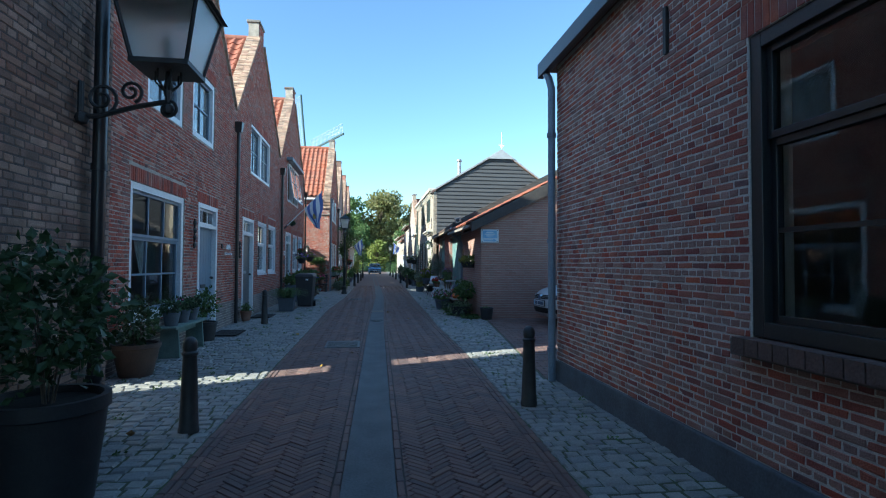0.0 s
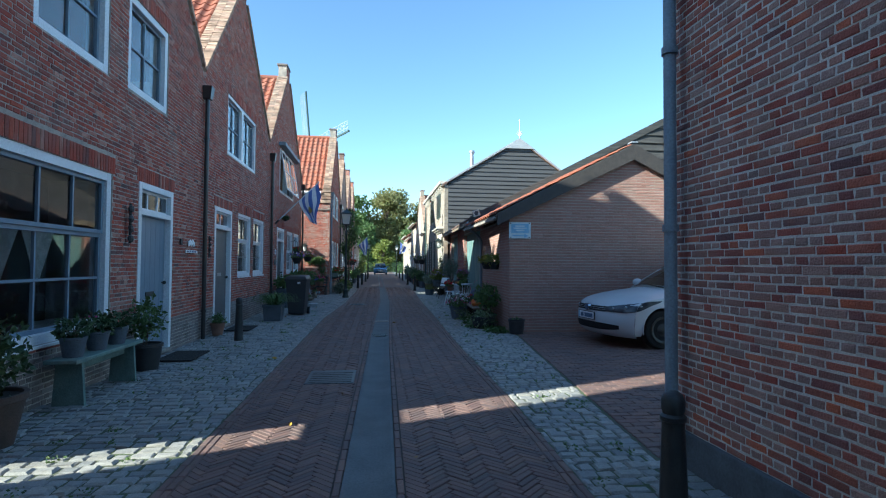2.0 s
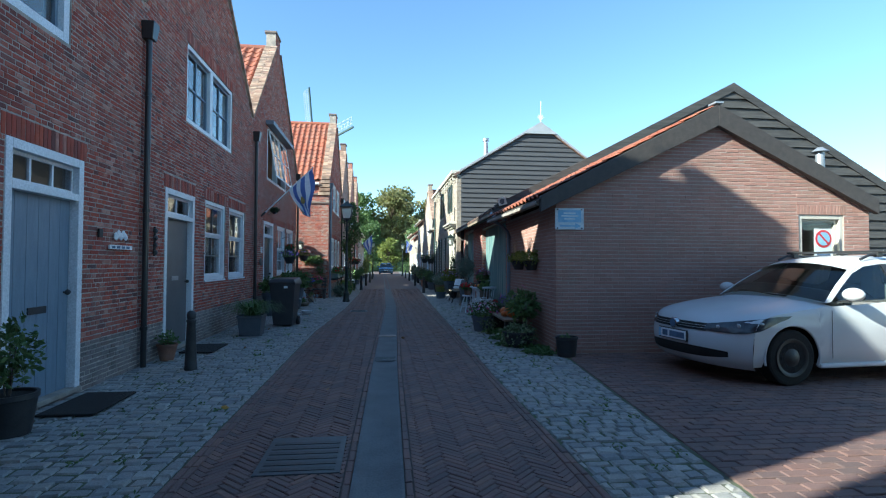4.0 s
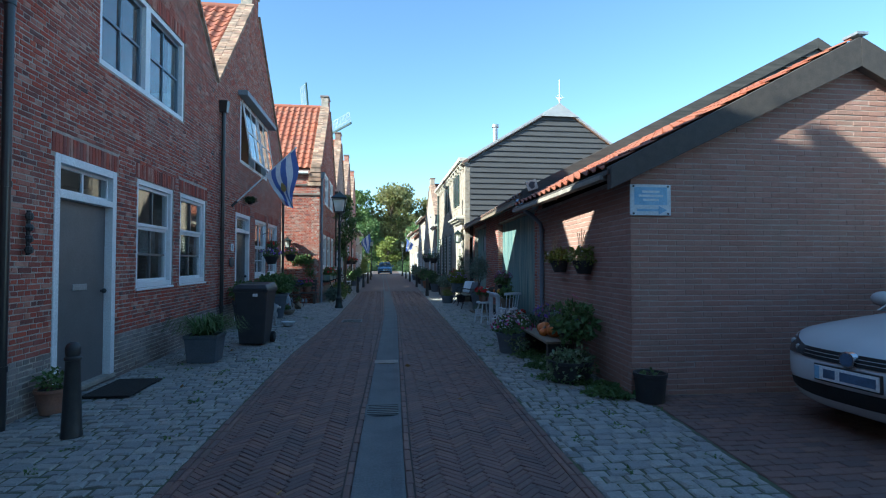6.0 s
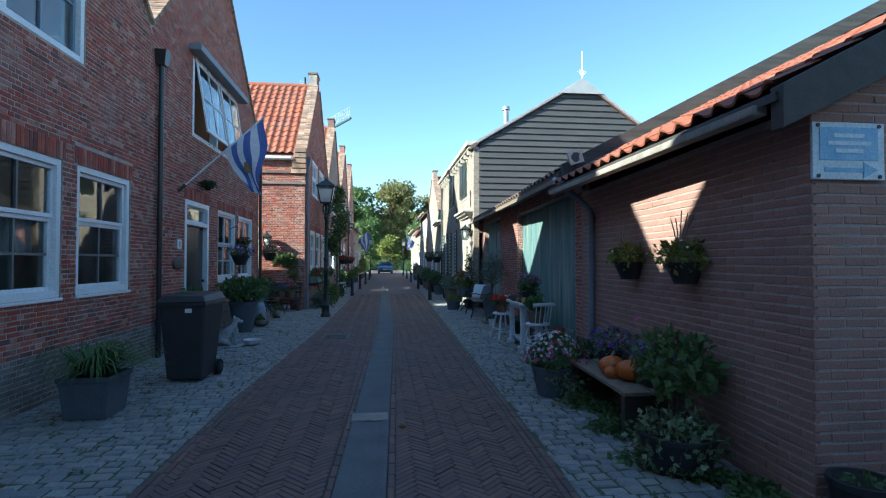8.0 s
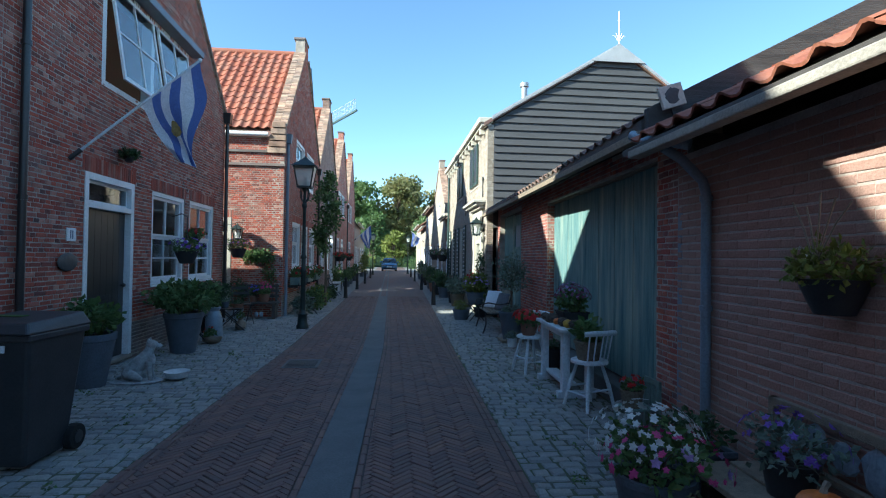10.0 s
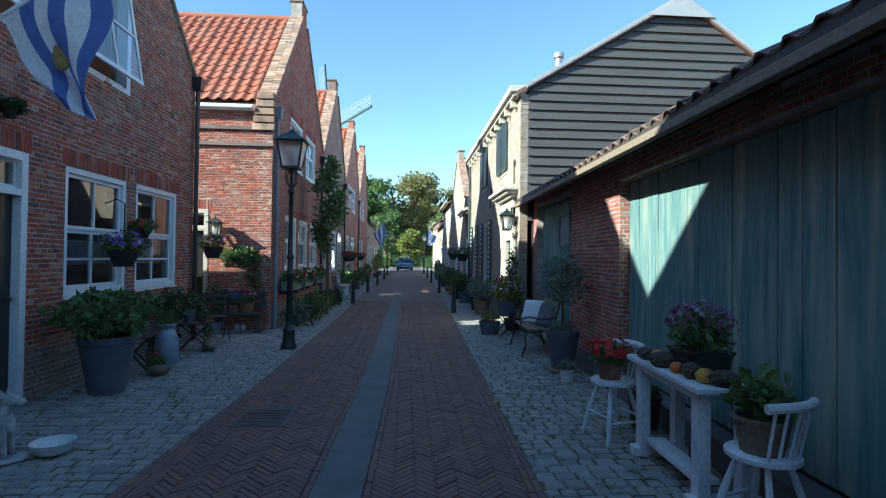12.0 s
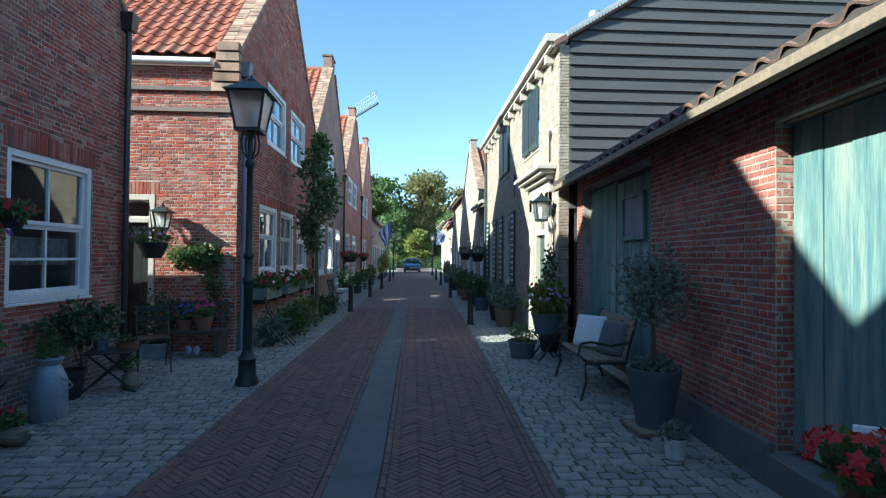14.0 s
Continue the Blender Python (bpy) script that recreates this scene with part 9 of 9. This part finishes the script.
    for x in wheels:
        for s in (-1, 1):
            w = part("wheel", MB().tube([(x, s * 0.66, R), (x, s * 0.858, R)], R, 36), M["rubber"], T, bevel=0.03)
            part("rim", MB().lathe([(0.215, 0.0), (0.215, 0.03), (0.19, 0.03), (0.16, 0.006), (0.08, 0.02), (0.06, 0.035), (0.01, 0.037)], (0, 0, 0), 28), M["iron"], w, smooth=True).matrix_basis = Matrix.Translation((x, s * 0.842, R)) @ Matrix.Rotation(radians(-90 * s), 4, 'X')
            for k in range(10):
                a = k * math.pi / 5
                part("rim_hole", MB().tube([(x + 0.13 * math.cos(a), s * 0.852, R + 0.13 * math.sin(a)), (x + 0.13 * math.cos(a), s * 0.862, R + 0.13 * math.sin(a))], 0.02, 10), M["rubber"], w)
    return T


th = radians(5)
CS = 1.045
cx, cy = 4.46 - CS * (0.88 * math.cos(th) + 0.86 * math.sin(th)), 12.54 - CS * (0.88 * math.sin(th) - 0.86 * math.cos(th))
estate = car((cx, cy, 0.0), 5, M["car_white"], "white estate car with black roof bars parked in the yard")
estate.matrix_basis = pose(cx, cy, 0, 0, 0, 5) @ Matrix.Scale(CS, 4)
car((0.2, 74, 0.0), 90, M["blue_car"], "blue car standing at the far end of the street")

# ---- distance: trees, hedge, windmill ----
def big_tree(loc, h, r, seed, leaf="leaf_tree", n=9000, size=0.62):
    T = thing("tree", loc, "tall broadleaf tree beyond the end of the street", "tree", "trees at the street's end")
    g = random.Random(seed)
    tr = MB().tube([(0, 0, 0), (0.1, 0, h * 0.2), (0, 0.1, h * 0.4), (0.1, 0, h * 0.75)], [0.35, 0.28, 0.22, 0.08], 10)
    m = MB()
    for k in range(60):
        a, q = g.uniform(0, 6.28), g.uniform(0.15, 0.95)
        z = h * g.uniform(0.12, 0.93)
        rr = r * math.sqrt(max(0.05, 1 - ((z / h - 0.52) / 0.5) ** 2)) * q
        c = (rr * math.cos(a), rr * math.sin(a), z)
        tr.tube([(0, 0, z * 0.7), (c[0] * 0.6, c[1] * 0.6, z * 0.88), c], [0.1, 0.06, 0.02], 5)
        s = r * g.uniform(0.22, 0.36)
        m.leaves(c, (s, s, s * 0.75), n // 60, size, seed * 70 + k, 0.35)
    part("trunk", tr, M["bark"], T, smooth=True)
    tagged(part("crown", m, M[leaf], T, fix=False), kind="stuff")


big_tree((1.6, 112, 0), 17.0, 6.6, 1)
big_tree((9.5, 118, 0), 15.0, 5.2, 2)
big_tree((-6.5, 108, 0), 15.5, 5.5, 3, "leaf")
big_tree((-12, 114, 0), 13.5, 5.0, 4, "leaf")
big_tree((4.5, 126, 0), 12.0, 6.5, 8, "leaf")
big_tree((-2.5, 128, 0), 12.0, 6.5, 9, "leaf")
big_tree((0.8, 92, 0), 5.6, 1.8, 5, "leaf_lime", 2600, 0.35)
big_tree((-3.0, 100, 0), 9.0, 3.4, 6, "leaf", 3000, 0.45)
big_tree((7.0, 100, 0), 9.0, 3.6, 7, "leaf", 3000, 0.45)
for k, (x, y, rx, h) in enumerate(((-5, 86, 3.2, 1.6), (1.2, 99, 4.0, 1.8), (6, 88, 3.0, 1.3), (-9, 96, 6, 3.4), (12, 98, 6, 3.4), (0, 122, 16, 4.2))):
    T = thing("hedge", (x, y, 0), "clipped hedge at the end of the street", "hedge", "hedges at the street's end")
    tagged(part("foliage", MB().leaves((0, 0, h * 0.5), (rx, 0.8, h * 0.5), 1600, 0.28, 800 + k, 0.1, box=True), M["leaf_lime" if k == 0 else "leaf"], T, fix=False), kind="stuff")
    # Dark green box puts the shade inside the hedge into its colour.
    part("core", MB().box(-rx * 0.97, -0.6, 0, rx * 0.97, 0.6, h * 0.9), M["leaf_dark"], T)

WM = thing("windmill", (-15.1, 124, 0), "old windmill whose latticed sails rise over the roofs", "windmill")
part("tower", MB().lathe([(4.6, 0), (3.8, 12), (2.6, 22), (2.4, 23)], (-2.5, 2.5, 0), 16), M["far_dark"], WM)
part("cap", MB().lathe([(2.6, 23), (2.7, 24), (2.0, 26.4), (0.4, 27.6)], (-2.5, 2.5, 0), 16), M["dark_wood"], WM)
hub = Vector((0, -2.0, 26.3))
part("axle", MB().tube([(-2.0, 2.0, 25.4), tuple(hub)], 0.35, 10), M["dark_wood"], WM)
FACE = Vector((0.65, -0.76, 0))
for k in range(4):
    a = radians(-9 + 90 * k)
    d, s = FACE * math.sin(a) + Vector((0, 0, math.cos(a))), -FACE * math.cos(a) + Vector((0, 0, math.sin(a)))
    sail = part("sail", MB().bar(hub, hub + d * 13.9, 0.34, 0.3, up=(0.76, 0.65, 0)), M["paint_green"], WM)
    for i in range(24):
        p = hub + d * (2.4 + 11.3 * i / 23)
        part("lattice_bar", MB().bar(p - s * 0.2, p + s * 2.3, 0.055, 0.055, up=(0.76, 0.65, 0)), M["alu"], sail)
    for o in (0.8, 1.55, 2.25):
        part("lattice_bar", MB().bar(hub + d * 2.4 + s * o, hub + d * 13.7 + s * o, 0.05, 0.05, up=(0.76, 0.65, 0)), M["alu"], sail)


# ---- paving pieces ----
rg = np.random.default_rng(7)
# herringbone pavers at 45 degrees, cut by the channel and the edges
Wp, NP4 = 0.052, 4
PL = Flat((0, 0, 0), 45)
her, cut = [], []
inv = 1 / math.sqrt(2)


def road_lines(y):
    g = gutc(y)
    return (lerp_line(CL, y) + 0.115, g - 0.235), (g + 0.235, lerp_line(CR, y) - 0.115)


for i, j in ((p, q) for p in range(540) for q in range(max(0, p - 90), min(540, p + 91))):
    k = (i - j) % (2 * NP4)
    if k in (0, 2 * NP4 - 1):
        a0, a1, b0, b1 = (i, i + NP4, j, j + 1) if k == 0 else (i, i + 1, j, j + NP4)
        ca, cb = (a0 + a1) / 2 * Wp, (b0 + b1) / 2 * Wp
        x, y = (ca - cb) * inv, (ca + cb) * inv
        if not (Y_NEAR < y < Y_FAR) or abs(x) > 3:
            continue
        for lo, hi in road_lines(y):
            if lo - 0.1 < x < hi + 0.1:
                e = 0.0028
                if lo + 0.09 < x < hi - 0.09:
                    her.append((a0 * Wp + e, a1 * Wp - e, b0 * Wp + e, b1 * Wp - e, rg.uniform(-0.003, 0.003)))
                else:
                    poly = [((a * Wp - b * Wp) * inv, (a * Wp + b * Wp) * inv) for a, b in ((a0 + .055, b0 + .055), (a1 - .055, b0 + .055), (a1 - .055, b1 - .055), (a0 + .055, b1 - .055))]
                    for lim, sg in ((lo, 1), (hi, -1)):
                        res = []
                        for p, q in zip(poly, poly[1:] + poly[:1]):
                            dp, dq = sg * (p[0] - lim), sg * (q[0] - lim)
                            if dp >= 0:
                                res.append(p)
                            if (dp > 0) != (dq > 0) and abs(dp - dq) > 1e-9:
                                t = dp / (dp - dq)
                                res.append((p[0] + (q[0] - p[0]) * t, p[1] + (q[1] - p[1]) * t))
                        poly = res
                        if not poly:
                            break
                    if len(poly) >= 3:
                        cut.append(poly)
paving(road, PL, her, M["paver"], "paver", lambda c: 11.0 < c.y < 13.0 and c.x > 0, chamfer=0.005, jitter=0.003)
mb = MB()
for poly in cut:
    m_ = len(poly)
    mb.add([(x, y, 0.0) for x, y in poly] + [(x, y, -0.03) for x, y in poly], [tuple(range(m_))] + [(i, m_ + i, m_ + (i + 1) % m_, (i + 1) % m_) for i in range(m_)])
tagged(part("cut_pavers", mb, M["paver"], road, fix=False), kind="stuff")
# edge rows: one brick laid along the channel and along the setts
edge = []
for off, line in ((-0.2, gutc), (0.2, gutc), (0.03, lambda y: lerp_line(CL, y)), (0.083, lambda y: lerp_line(CL, y)), (-0.03, lambda y: lerp_line(CR, y)), (-0.083, lambda y: lerp_line(CR, y))):
    y = Y_NEAR
    while y < Y_FAR:
        x = line(y + 0.1) + off
        edge.append((x - 0.0235, x + 0.0235, y + 0.004, y + 0.2, rg.uniform(0.0, 0.005)))
        y += 0.204
paving(road, Flat(), edge, M["paver"], "edge_paver", lambda c: False, chamfer=0.006, jitter=0.003)


def setts(left, right, y0, y1, seed):
    r = np.random.default_rng(seed)
    out, y = [], y0
    while y < y1:
        h = r.uniform(0.105, 0.135)
        a, b = left(y + h / 2), right(y + h / 2)
        x = b - 0.006
        first = True
        while x > a + 0.04:
            w = r.uniform(0.11, 0.19) * (0.6 if first and r.random() < 0.5 else 1)
            first = False
            x0 = max(a, x - w)
            out.append((x0 + 0.007, x - 0.007, y + 0.006 + r.normal() * 0.003, y + h - 0.008 + r.normal() * 0.003, r.uniform(-0.006, 0.007)))
            x = x0
        y += h
    return out


paving(pav_l, Flat(), setts(lambda y: max(lerp_line(FL, y), -4.4) + 0.02, lambda y: lerp_line(CL, y), Y_NEAR, Y_FAR, 3), M["sett"], "sett", lambda c: 12.0 < c.y < 15.0 and c.x > -3.2, depth=0.05, chamfer=0.014, jitter=0.009)
paving(pav_r, Flat(), setts(lambda y: lerp_line(CR, y), lambda y: lerp_line(FR, y) - 0.02, Y_NEAR, Y_FAR, 4), M["sett"], "sett", lambda c: 11.5 < c.y < 14.8, depth=0.05, chamfer=0.014, jitter=0.009)
ln = []
y, k = 7.9, 0
while y < 15.0:
    x = lerp_line(FR, y) + 0.01 - (k % 2) * 0.1
    while x < 10.5:
        x0 = max(x, lerp_line(FR, y) + 0.01)
        if x + 0.2 - x0 > 0.03 and not (y > 14.7 and x > 2.4 and y > 14.93):
            ln.append((x0 + 0.004, x + 0.197, y + 0.004, y + 0.098, rg.uniform(-0.004, 0.004)))
        x += 0.2
    y += 0.102
    k += 1
paving(lane, Flat(), ln, M["paver"], "paver", lambda c: 9.5 < c.y < 13 and c.x < 5, chamfer=0.006, jitter=0.003)
